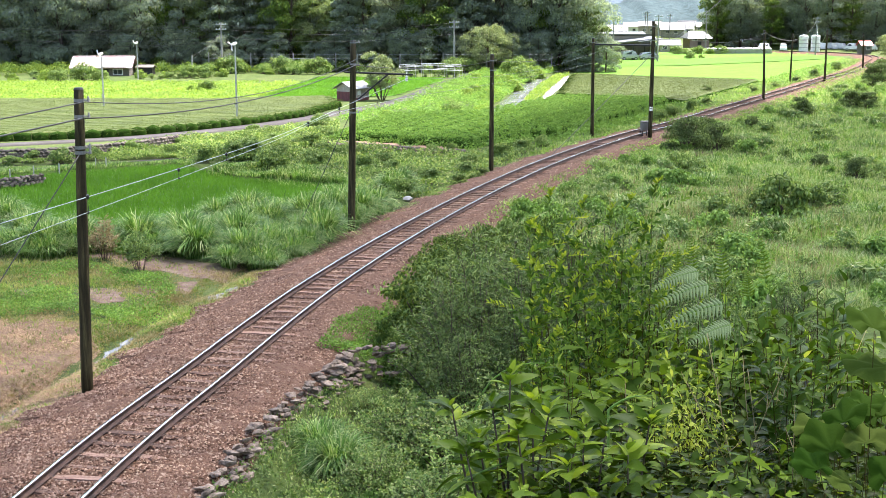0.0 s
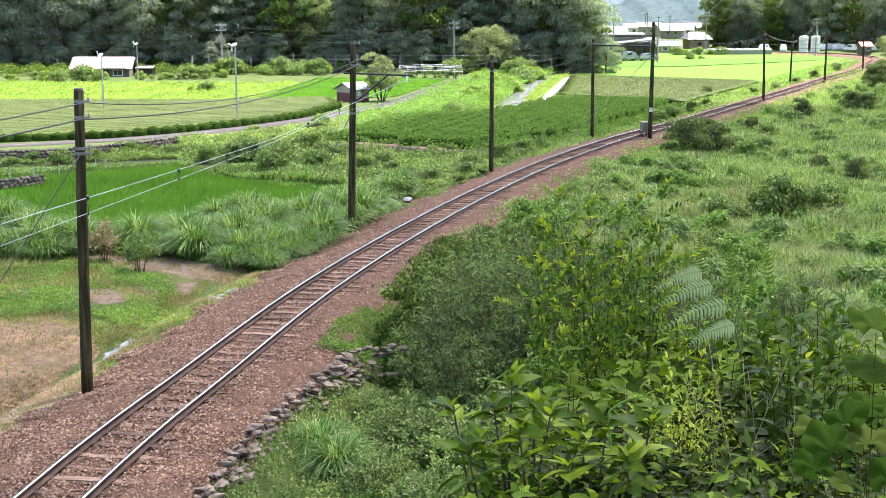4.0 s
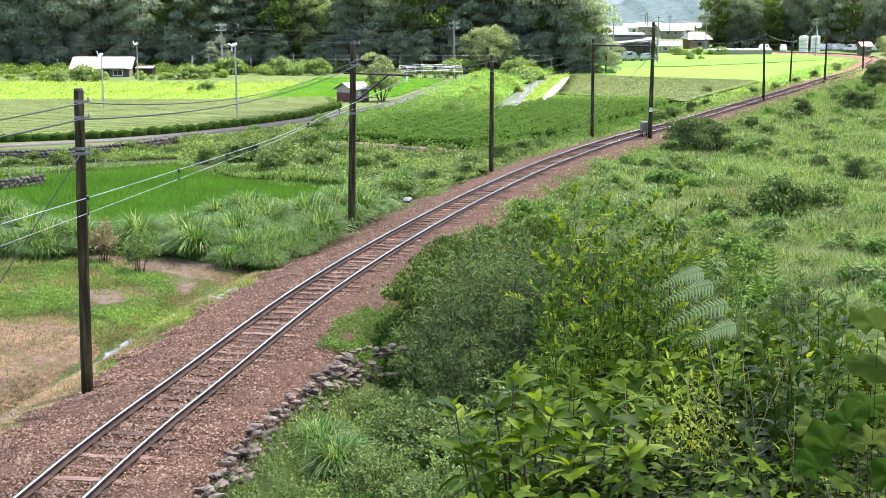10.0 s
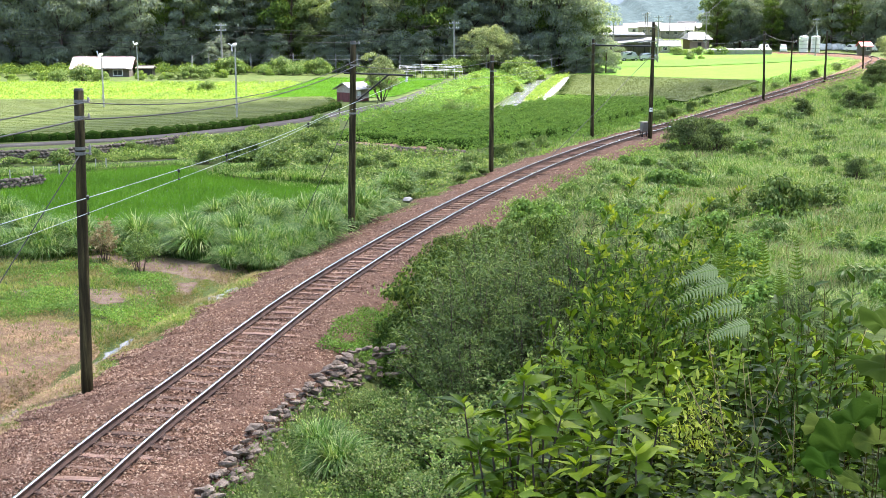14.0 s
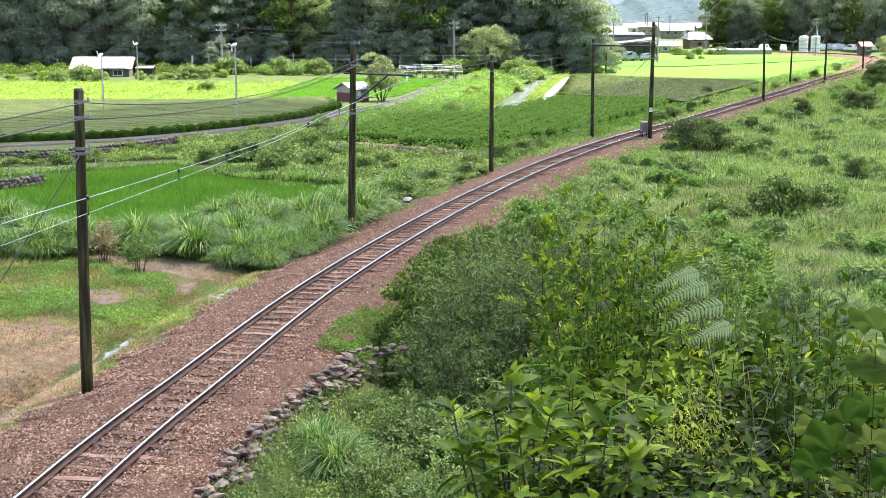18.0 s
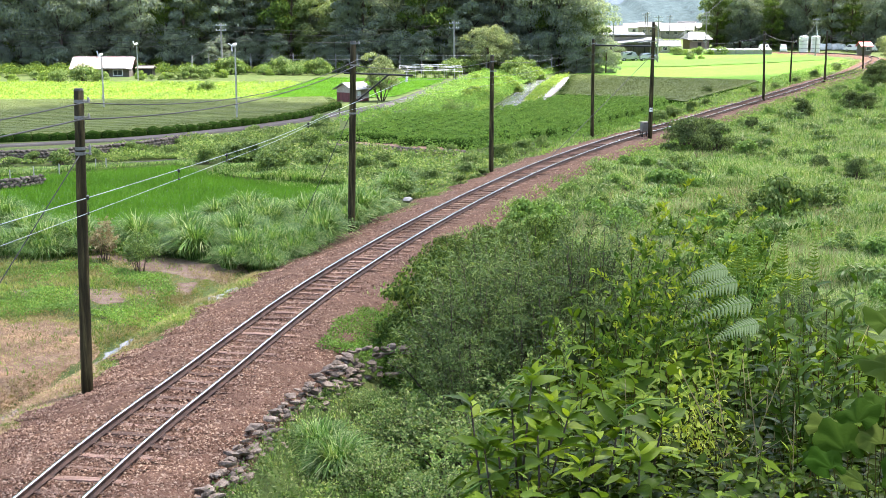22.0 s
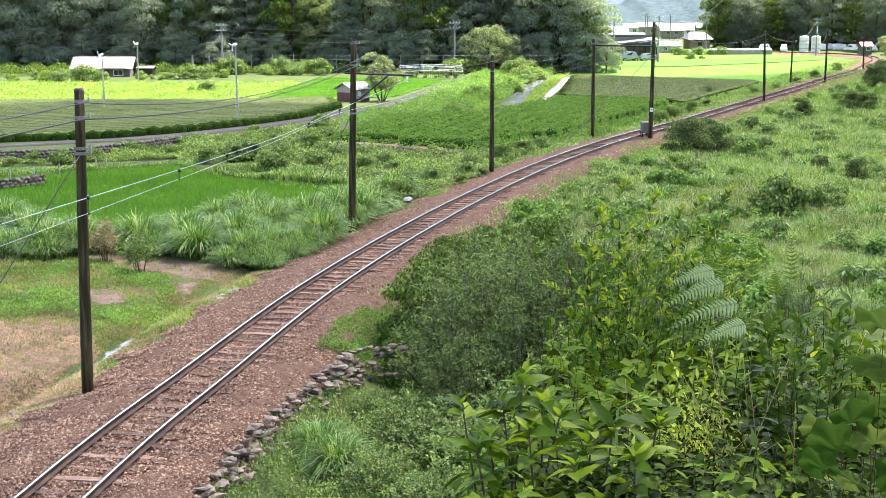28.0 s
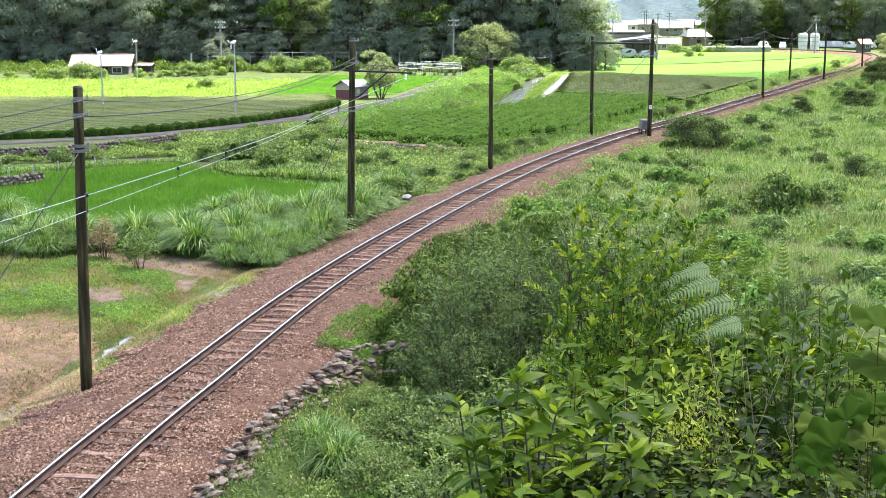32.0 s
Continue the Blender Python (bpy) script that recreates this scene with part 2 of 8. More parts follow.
# ---------------------------------------------------------------- mesh tools
class Geo:
    """Collects rings, boxes, tubes and lumps into one mesh."""

    def __init__(self):
        self.v, self.f = [], []

    def add(self, verts, faces):
        o = len(self.v)
        self.v.extend(tuple(p) for p in verts)
        self.f.extend(tuple(i + o for i in f) for f in faces)
        return self

    def box(self, cx, cy, cz, sx, sy, sz, rz=0.0, bevel=0.0, m=None):
        hx, hy, hz = sx / 2, sy / 2, sz / 2
        b = min(bevel, hx * 0.9, hy * 0.9, hz * 0.9)
        pts = []
        if b <= 0:
            pts = [(x, y, z) for z in (-hz, hz) for x, y in ((-hx, -hy), (hx, -hy), (hx, hy), (-hx, hy))]
            fs = [(3, 2, 1, 0), (4, 5, 6, 7)] + [(i, (i + 1) % 4, 4 + (i + 1) % 4, 4 + i) for i in range(4)]
        else:
            ring = [(-hx + b, -hy), (hx - b, -hy), (hx, -hy + b), (hx, hy - b), (hx - b, hy), (-hx + b, hy), (-hx, hy - b), (-hx, -hy + b)]
            ins = [(x * (hx - b) / hx if abs(x) == hx else x, y * (hy - b) / hy if abs(y) == hy else y) for x, y in ring]
            for z, r in ((-hz, ins), (-hz + b, ring), (hz - b, ring), (hz, ins)):
                pts += [(x, y, z) for x, y in r]
            fs = [tuple(range(7, -1, -1)), tuple(range(24, 32))]
            for k in range(3):
                fs += [(k * 8 + i, k * 8 + (i + 1) % 8, k * 8 + 8 + (i + 1) % 8, k * 8 + 8 + i) for i in range(8)]
        c, s = math.cos(rz), math.sin(rz)
        out = [Vector((cx + x * c - y * s, cy + x * s + y * c, cz + z)) for x, y, z in pts]
        if m:
            out = [m @ p for p in out]
        return self.add(out, fs)

    def tube(self, path, radii, sides=8, caps=True):
        path = [Vector(p) for p in path]
        if not isinstance(radii, (list, tuple)):
            radii = [radii] * len(path)
        rings = []
        for i, p in enumerate(path):
            d = (path[min(i + 1, len(path) - 1)] - path[max(i - 1, 0)]).normalized()
            a = d.orthogonal().normalized() if abs(d.z) > 0.9 else d.cross(Vector((0, 0, 1))).normalized()
            if abs(d.z) > 0.9:
                a = (Vector((1, 0, 0)) - d * d.x).normalized()
            b = d.cross(a)
            rings.append([p + (a * math.cos(t) + b * math.sin(t)) * radii[i] for t in (2 * math.pi * k / sides for k in range(sides))])
        n = sides
        fs = [(k * n + i, k * n + (i + 1) % n, k * n + n + (i + 1) % n, k * n + n + i) for k in range(len(path) - 1) for i in range(n)]
        if caps:
            fs += [tuple(range(n - 1, -1, -1)), tuple(range((len(path) - 1) * n, len(path) * n))]
        return self.add([q for r in rings for q in r], fs)

    def lump(self, c, size, rng, rough=0.25, sub=1):
        bm = bmesh.new()
        bmesh.ops.create_icosphere(bm, subdivisions=sub, radius=0.5)
        off = Vector((rng.uniform(0, 90), rng.uniform(0, 90), 0))
        rot = Euler((rng.uniform(0, 6), rng.uniform(0, 6), rng.uniform(0, 6))).to_matrix()
        vs = []
        for v in bm.verts:
            q = rot @ (v.co * (1 + rough * 2 * noise.noise(v.co * 2.2 + off)))
            vs.append((c[0] + q.x * size[0], c[1] + q.y * size[1], c[2] + q.z * size[2]))
        fs = [tuple(v.index for v in f.verts) for f in bm.faces]
        bm.free()
        return self.add(vs, fs)

    def mesh(self, name, material, smooth=False):
        me = bpy.data.meshes.new(name)
        me.from_pydata(self.v, [], self.f)
        me.materials.append(material)
        if smooth:
            me.polygons.foreach_set("use_smooth", [True] * len(me.polygons))
        return me


def part(name, geo, material=None, parent=None, label="", smooth=False):
    ob = new(name, geo if isinstance(geo, bpy.types.Mesh) else geo.mesh(name, material, smooth))
    if parent:
        ob.parent = parent
    return tagged(ob, label)


def big_mesh(name, verts, tris, material, smooth=False):
    """A mesh straight from arrays of vertices and triangles (or quads)."""
    me = bpy.data.meshes.new(name)
    verts = np.asarray(verts, np.float32)
    tris = np.asarray(tris, np.int32)
    k = tris.shape[1]
    me.vertices.add(len(verts))
    me.vertices.foreach_set("co", verts.ravel())
    me.loops.add(tris.size)
    me.loops.foreach_set("vertex_index", tris.ravel())
    me.polygons.add(len(tris))
    me.polygons.foreach_set("loop_start", np.arange(0, tris.size, k, dtype=np.int32))
    me.polygons.foreach_set("loop_total", np.full(len(tris), k, np.int32))
    if smooth:
        me.polygons.foreach_set("use_smooth", np.ones(len(tris), bool))
    me.materials.append(material)
    me.update(calc_edges=True)
    return me


def thing(name, label, category, m=None, group="", kind=""):
    ob = new(name)
    ob.matrix_world = m if m is not None else Matrix()
    return tagged(ob, label, category, group, kind)


def soft(t):
    t = np.clip(t, 0, 1)
    return t * t * (3 - 2 * t)


RNG = np.random.default_rng(7)


def frames_along(dirs, spin=None):
    """Rotation matrices whose Y axis lies along dirs; Z leans upwards."""
    n = len(dirs)
    y = dirs / np.linalg.norm(dirs, axis=1, keepdims=True)
    up = np.tile(np.array([0.0, 0.0, 1.0]), (n, 1))
    x = np.cross(y, up)
    ln = np.linalg.norm(x, axis=1, keepdims=True)
    x = np.where(ln < 1e-3, np.array([[1.0, 0, 0]]), x / np.maximum(ln, 1e-6))
    z = np.cross(x, y)
    if spin is not None:
        c, s = np.cos(spin)[:, None], np.sin(spin)[:, None]
        x, z = x * c + z * s, z * c - x * s
    return np.stack([x, y, z], axis=2)


def scatter(proto, at, rot, size):
    """Copies of a small pattern (vertices, faces) as arrays."""
    pv, pf = np.asarray(proto[0], float), np.asarray(proto[1])
    n, k = len(at), len(pv)
    size = np.asarray(size, float)
    if size.ndim == 1:
        size = size[:, None] * np.ones((1, 3))
    v = np.einsum("nij,nkj->nki", rot, pv[None] * size[:, None, :]) + np.asarray(at)[:, None, :]
    f = pf[None] + (np.arange(n) * k)[:, None, None]
    return v.reshape(-1, 3), f.reshape(-1, pf.shape[1])


def merge(*sets):
    vs, fs, o = [], [], 0
    for v, f in sets:
        vs.append(v)
        fs.append(f + o)
        o += len(v)
    return np.concatenate(vs), np.concatenate(fs)


# leaf patterns: along +Y from the stalk, about one unit long
LEAF_OVAL = ([(0, 0, 0), (-0.22, 0.32, 0.06), (0.0, 0.36, 0), (0.22, 0.32, 0.06), (-0.2, 0.66, 0.03), (0, 0.68, -0.02), (0.2, 0.66, 0.03), (0, 1.0, -0.1)],
             [(0, 2, 1), (0, 3, 2), (1, 2, 4), (2, 5, 4), (2, 3, 5), (3, 6, 5), (4, 5, 7), (5, 6, 7)])
LEAF_SLIM = ([(0, 0, 0), (-0.11, 0.4, 0.03), (0.11, 0.4, 0.03), (0, 1.0, -0.08)], [(0, 2, 1), (1, 2, 3)])
LEAF_QUAD = ([(0, 0, 0), (-0.3, 0.5, 0.05), (0.3, 0.5, 0.05), (0, 1.0, -0.05)], [(0, 2, 1), (1, 2, 3)])


def blades(at, height, width, lean, turn, droop=0.35):
    """Grass blades: three-step tapering strips that bow over."""
    n = len(at)
    dx, dy = np.cos(turn), np.sin(turn)
    out = np.stack([dx, dy, np.zeros(n)], 1)
    side = np.stack([-dy, dx, np.zeros(n)], 1)
    h = np.asarray(height)[:, None]
    w = np.asarray(width)[:, None]
    l = np.asarray(lean)[:, None]
    up = np.array([[0, 0, 1.0]])
    p0 = at
    p1 = at + up * h * 0.55 + out * h * l * 0.35
    p2 = at + up * h * (1 - l * droop) + out * h * l
    v = np.stack([p0 - side * w, p0 + side * w, p1 - side * w * 0.8, p1 + side * w * 0.8, p2], 1).reshape(-1, 3)
    f = np.array([(0, 1, 2), (1, 3, 2), (2, 3, 4)])[None] + (np.arange(n) * 5)[:, None, None]
    return v, f.reshape(-1, 3)


def tufts(rng, pts, per, spread, height, width, lean=(0.2, 0.8), droop=0.35):
    """Several blades round each of the points."""
    n = len(pts)
    at = np.repeat(pts, per, 0)
    hs = np.repeat(np.asarray(height) * np.ones(n), per) * rng.uniform(0.55, 1.1, n * per)
    turn = rng.uniform(0, 2 * np.pi, n * per)
    r = spread * np.sqrt(rng.uniform(0, 1, n * per))
    at = at + np.stack([r * np.cos(turn), r * np.sin(turn), np.zeros(n * per)], 1)
    return blades(at, hs, rng.uniform(0.6, 1.2, n * per) * width, rng.uniform(*lean, n * per), turn + rng.normal(0, 0.5, n * per), droop)


def inside(poly, x, y):
    poly = np.asarray(poly, float)
    res = np.zeros(np.shape(x), bool)
    j = len(poly) - 1
    for i in range(len(poly)):
        xi, yi, xj, yj = *poly[i], *poly[j]
        hit = ((yi > y) != (yj > y)) & (x < (xj - xi) * (y - yi) / (yj - yi + 1e-12) + xi)
        res ^= hit
        j = i
    return res


def fill(rng, poly, n):
    """n random places inside a polygon."""
    poly = np.asarray(poly, float)
    lo, hi = poly.min(0), poly.max(0)
    got = np.zeros((0, 2))
    while len(got) < n:
        q = rng.uniform(lo, hi, (n * 2, 2))
        got = np.concatenate([got, q[inside(poly, q[:, 0], q[:, 1])]])
    return got[:n]


# ---------------------------------------------------------------- the line of the railway
KNOTS = [(-9.3, -60.0), (-8.9, -20.0), (-8.0, 5.0), (-6.46, 20.6), (-5.30, 28.0), (-3.72, 36.8), (-1.35, 46.6), (2.05, 58.3), (6.1, 70.2),
         (11.5, 83.3), (18.0, 96.5), (25.8, 113.5), (37.2, 138.0), (47.3, 160.4), (57.7, 182.4), (69.2, 211.0), (77.2, 232.0), (80.8, 246.0), (81.2, 257.0), (77.5, 268.0), (66.0, 282.0)]


def spline(knots, step=0.31):
    k = [Vector(p) for p in knots]
    k = [k[0] * 2 - k[1]] + k + [k[-1] * 2 - k[-2]]
    fine = []
    for i in range(1, len(k) - 2):
        for t in np.linspace(0, 1, 60, endpoint=False):
            a, b, c, d = k[i - 1:i + 3]
            fine.append(0.5 * ((2 * b) + (c - a) * t + (2 * a - 5 * b + 4 * c - d) * t * t + (3 * b - a - 3 * c + d) * t ** 3))
    fine = np.array([tuple(p) for p in fine])
    s = np.concatenate([[0], np.cumsum(np.hypot(*np.diff(fine, axis=0).T))])
    g = np.arange(0, s[-1], step)
    return np.stack([np.interp(g, s, fine[:, 0]), np.interp(g, s, fine[:, 1])], 1)


LINE = spline(KNOTS)
TAN = np.gradient(LINE, axis=0)
TAN /= np.linalg.norm(TAN, axis=1, keepdims=True)
NOR = np.stack([TAN[:, 1], -TAN[:, 0]], 1)      # to the right of the way up the valley


def beside(x, y):
    """Signed distance from the middle of the track, positive on the hill's side."""
    x, y = np.asarray(x, float), np.asarray(y, float)
    flat = np.stack([x.ravel(), y.ravel()], 1)
    L = LINE[::6]
    N = NOR[::6]
    u = np.empty(len(flat))
    for a in range(0, len(flat), 20000):
        q = flat[a:a + 20000]
        d = ((q[:, None, :] - L[None]) ** 2).sum(2)
        i = d.argmin(1)
        u[a:a + 20000] = ((q - L[i]) * N[i]).sum(1)
        far = d[np.arange(len(q)), i] > 400
        s = u[a:a + 20000]
        s[far] = np.sign(s[far]) * np.sqrt(d[np.arange(len(q)), i][far])
    return u.reshape(x.shape)


PADDY = [(-26, 66.5), (-22.0, 68.5), (-15.4, 73.4), (-10.8, 67.3), (-4.6, 63.9), (-4.9, 58.5), (-13.4, 51.6), (-18.7, 53.2), (-27, 58.5)]


def height_at(x, y):
    x, y = np.asarray(x, float), np.asarray(y, float)
    u = beside(x, y)
    z = np.full(x.shape, -0.55)
    bed = soft((2.4 - np.abs(u)) / 1.0)
    z = z + bed * 0.27
    rho = np.sqrt(np.where(x > -1, np.maximum(y, 0) ** 2, np.maximum(y, 0) ** 2 + (1.7 * (x + 1)) ** 2))
    rho = rho + np.maximum(0, y - 6) * 0.12 * np.clip(-x, 0, 4)
    hill = 6.6 * soft((17.0 - rho) / 15.0) * soft((u - 3.0) / 4.5)
    z = z + hill
    hollow = soft((u - 2.3) / 1.2) * soft((9.0 - u) / 4.0) * soft((44 - y) / 12.0) * soft((y - 6) / 8.0)
    z = z - 0.75 * hollow
    z = z + np.where(u > 4, 0.35 * soft((u - 5) / 10.0) * np.sin(x * 0.21 + 1.3) * np.sin(y * 0.17), 0) * soft((y - 25) / 10.0)
    ditch = np.exp(-((u + 4.0) / 0.45) ** 2) * soft((y - 17) / 3.0) * soft((47 - y) / 6.0)
    z = z - 0.22 * ditch
    z = z - 0.3 * np.where(inside(PADDY, x, y), 1.0, 0.0)
    z = z + 55 * soft((x * 0.10 + y - 188 - 10) / 90.0) * soft((17 - x + (y - 190) * 0.10) / 12.0) * np.where(y > 180, 1, 0)
    z = z + 60 * soft((y - 300) / 110.0) * soft((x - 4 - 0.215 * y) / 25.0) * np.where(y > 290, 1, 0)
    z = z + 60 * soft((x - 48 - 0.32 * y) / 70.0) * soft((y + 40) / 60.0)
    return z


def on_ground(x, y, dz=0.0):
    return Vector((x, y, float(height_at(np.array([x]), np.array([y]))[0]) + dz))


def lift(xy, dz=0.0):
    return np.column_stack([xy, height_at(xy[:, 0], xy[:, 1]) + dz])


def sheet(name, xs, ys, material, zfun):
    X, Y = np.meshgrid(xs, ys)
    V = np.stack([X, Y, zfun(X, Y)], 2).reshape(-1, 3)
    nx, ny = len(xs), len(ys)
    i = (np.arange(ny - 1)[:, None] * nx + np.arange(nx - 1)[None]).ravel()
    return big_mesh(name, V, np.stack([i, i + 1, i + nx + 1, i + nx], 1), material, True)


def ribbon(name, pts, widths, material, dz=0.03, thick=0.12, zfix=None):
    """A road or path as a slab along the points, following the ground."""
    c = spline(pts, 1.0)
    t = np.gradient(c, axis=0)
    t /= np.linalg.norm(t, axis=1, keepdims=True)
    nr = np.stack([t[:, 1], -t[:, 0]], 1)
    w = np.interp(np.linspace(0, 1, len(c)), np.linspace(0, 1, len(widths)), widths)[:, None] / 2
    a, b = c - nr * w, c + nr * w
    za = height_at(a[:, 0], a[:, 1]) + dz if zfix is None else np.full(len(a), zfix)
    zb = height_at(b[:, 0], b[:, 1]) + dz if zfix is None else np.full(len(a), zfix)
    zc = np.maximum(za, zb)
    V = np.concatenate([np.column_stack([a, zc]), np.column_stack([b, zc]), np.column_stack([a, zc - thick]), np.column_stack([b, zc - thick])])
    n = len(c)
    i = np.arange(n - 1)
    F = np.concatenate([np.stack([i, i + n, i + n + 1, i + 1], 1), np.stack([i, i + 1, i + 2 * n + 1, i + 2 * n], 1), np.stack([i + n, i + 3 * n, i + 3 * n + 1, i + n + 1], 1)])
    return big_mesh(name, V, F, material)
# ---------------------------------------------------------------- ground
def axis(*spans):
    out = []
    for a, b, step in spans:
        out.extend(np.arange(a, b, step))
    return np.array(out + [spans[-1][1]])


ground = part("ground", sheet("ground", axis((-2500, -200, 115), (-200, -60, 7), (-60, -30, 1.5), (-30, 40, 0.45), (40, 100, 2), (100, 240, 7), (240, 2500, 113)),
                              axis((-600, -60, 54), (-60, -12, 4), (-12, 75, 0.45), (75, 140, 1.0), (140, 420, 4), (420, 3200, 120)), M_SOIL, height_at), None)
tagged(ground, "uneven grassy valley floor and banks", "ground", kind="structure")
paddy = part("paddy_bed", big_mesh("paddy_bed", [(x, y, -0.82) for x, y in PADDY], [list(range(len(PADDY)))], M_PADDY), None)
tagged(paddy, "wet mud bed of a rice paddy", "paddy", kind="structure")

# ---------------------------------------------------------------- ballast, sleepers and rails
def ragged(y):
    """How far the ballast spreads towards the ditch, stretch by stretch."""
    return 0.28 * np.sin(y * 1.9) * np.sin(y * 0.73 + 1) + 0.12 * np.sin(y * 5.1)


def bed():
    sel = np.arange(0, len(LINE), 2)
    prof = [(-3.2, -0.68), (-2.95, -0.545), (-2.6, -0.46), (-2.1, -0.35), (-1.6, -0.24), (-1.0, -0.19), (-0.5, -0.205), (0.5, -0.205), (1.0, -0.19), (1.65, -0.235), (2.1, -0.36), (2.6, -0.75)]
    rows = []
    for u, z in prof:
        q = LINE[sel] + NOR[sel] * (u + RNG.normal(0, 0.05, (len(sel), 1)) + (ragged(LINE[sel, 1])[:, None] if u < -2 else 0))
        rows.append(np.column_stack([q, z + RNG.normal(0, 0.015, len(sel))]))
    V = np.concatenate(rows)
    n = len(sel)
    i = (np.arange(len(prof) - 1)[:, None] * n + np.arange(n - 1)[None]).ravel()
    ob = part("ballast_bed", big_mesh("ballast_bed", V, np.stack([i, i + n, i + n + 1, i + 1], 1), M_BALLAST, True))
    tagged(ob, "reddish-brown crushed stone bed under the track", "ballast", kind="structure")
    # loose stones on it
    near = np.where((LINE[:, 1] > 17) & (LINE[:, 1] < 75))[0]
    N = 92000
    w = 1 / np.maximum(LINE[near, 1], 17) ** 1.9
    k = RNG.choice(near, N, p=w / w.sum())
    u = np.where(RNG.random(N) < 0.24, RNG.uniform(-3.3, -2.4, N), RNG.uniform(-2.5, 2.5, N))
    z = np.interp(u, [p[0] for p in prof], [p[1] for p in prof])
    u_ = u + np.where(u < -2, ragged(LINE[k, 1]), 0)
    at = np.column_stack([LINE[k] + NOR[k] * u_[:, None] + TAN[k] * RNG.uniform(-0.2, 0.2, (N, 1)), z + np.where(np.abs(u) < 1.0, 0.03, np.where(u < -2.3, 0.02, 0.006))])
    keep = (np.abs(np.abs(u) - 0.565) > 0.08) & ((np.abs(u) > 1.05) | (RNG.uniform(0, 1, N) < 0.85))
    at = at[keep]
    oct_ = ([(0.5, 0, 0), (0, 0.5, 0.05), (-0.5, 0.05, 0), (0, -0.5, 0), (0.05, 0, 0.42), (0, 0, -0.4)], [(0, 1, 4), (1, 2, 4), (2, 3, 4), (3, 0, 4)])
    d = RNG.normal(0, 1, (len(at), 3)) * [1, 1, 0.25]
    v, f = scatter(oct_, at, frames_along(d), (0.034 + 0.055 * RNG.random(len(at)) ** 1.6)[:, None] * RNG.uniform(0.6, 1.2, (len(at), 3)))
    ob = part("ballast_stones", big_mesh("ballast_stones", v, f, M_STONES))
    tagged(ob, "loose angular crushed stones, brown and grey", "ballast", kind="stuff")


M_STONES = leafy("loose_ballast", [(0.055, 0.03, 0.02), (0.115, 0.066, 0.046), (0.17, 0.108, 0.08), (0.27, 0.2, 0.155)], 0.95, 0.0, 0.2, 0.8, 0.08)
bed()

track = thing("railway_track", "single narrow-gauge railway track, shiny rails on weathered timber sleepers", "railway track")


def rail_mesh(u0, a, b, profile, material, name):
    sel = np.arange(a, b, 2)
    rows = [np.column_stack([LINE[sel] + NOR[sel] * (u0 + pu), np.full(len(sel), pz)]) for pu, pz in profile]
    V = np.concatenate(rows)
    n, k = len(sel), len(profile)
    i = np.arange(n - 1)
    F = np.concatenate([np.stack([i + j * n, i + ((j + 1) % k) * n, i + ((j + 1) % k) * n + 1, i + j * n + 1], 1) for j in range(k)])
    return big_mesh(name, V, F, material, False)


WEB = [(-0.062, -0.145), (-0.062, -0.132), (-0.012, -0.118), (-0.009, -0.04), (-0.033, -0.028), (-0.033, -0.006), (0.033, -0.006), (0.033, -0.028), (0.009, -0.04), (0.012, -0.118), (0.062, -0.132), (0.062, -0.145)][::-1]
HEAD = [(-0.030, -0.0058), (-0.027, 0.0), (0.027, 0.0), (0.030, -0.0058)][::-1]
for side in (-0.565, 0.565):
    rail = part("rail", rail_mesh(side, 0, len(LINE), WEB, M_RUST, "rail"), M_RUST, track, "rusty steel rail with a polished head")
    part("rail_head", rail_mesh(side, 0, len(LINE), HEAD, M_RAIL_TOP, "rail_head"), M_RAIL_TOP, rail, "bright polished running surface")

SLEEPER_MESH = []
for k in range(6):
    g = Geo()
    r = random.Random(k)
    # a bowed, split timber: the ends and edges are worn
    n = 6
    top = [r.uniform(-0.012, 0.012) for _ in range(n)]
    half = [0.1 + r.uniform(-0.014, 0.012) for _ in range(n)]
    vs = []
    for i in range(n):
        x = -1.05 + 2.1 * i / (n - 1)
        e = 0.02 if i in (0, n - 1) else 0.0
        bow = 0.02 * math.sin(i * 1.3 + k)
        vs += [(x, -half[i] + e + bow, -0.14), (x, half[i] - e + bow, -0.14), (x, half[i] - e - 0.012 + bow, top[i] - e), (x, -half[i] + e + 0.012 + bow, top[i] - e)]
    fs = [(0, 1, 2, 3)[::-1], tuple(range(4 * n - 4, 4 * n))]
    for i in range(n - 1):
        fs += [(4 * i + j, 4 * i + (j + 1) % 4, 4 * i + 4 + (j + 1) % 4, 4 * i + 4 + j)[::-1] for j in range(4)]
    g.add(vs, fs)
    SLEEPER_MESH.append(g.mesh("sleeper", M_SLEEPER))
PLATE_MESH = Geo().box(0, 0, 0, 0.2, 0.15, 0.018, bevel=0.006).mesh("tie_plate", M_RUST)


def sleepers():
    start = int(np.argmin(np.abs(LINE[:, 1] - 16)))
    r = random.Random(5)
    extra = []
    k = 0
    i = start
    while i < len(LINE) - 3:
        ang = math.atan2(NOR[i, 1], NOR[i, 0])
        m = pose(LINE[i, 0], LINE[i, 1], -0.165 + r.uniform(-0.014, 0.01), 0, 0, math.degrees(ang) + r.uniform(-2.5, 2.5))
        if k < 300:
            ob = part("sleeper", SLEEPER_MESH[r.randrange(6)], None, track)
            ob.matrix_local = m
            if k < 70:
                for s in (-0.565, 0.565):
                    p = part("tie_plate", PLATE_MESH, None, ob)
                    p.location = (s, 0, 0.012)
        k += 1
        i += 2 if r.random() < 0.93 else 2
    return k


sleepers()

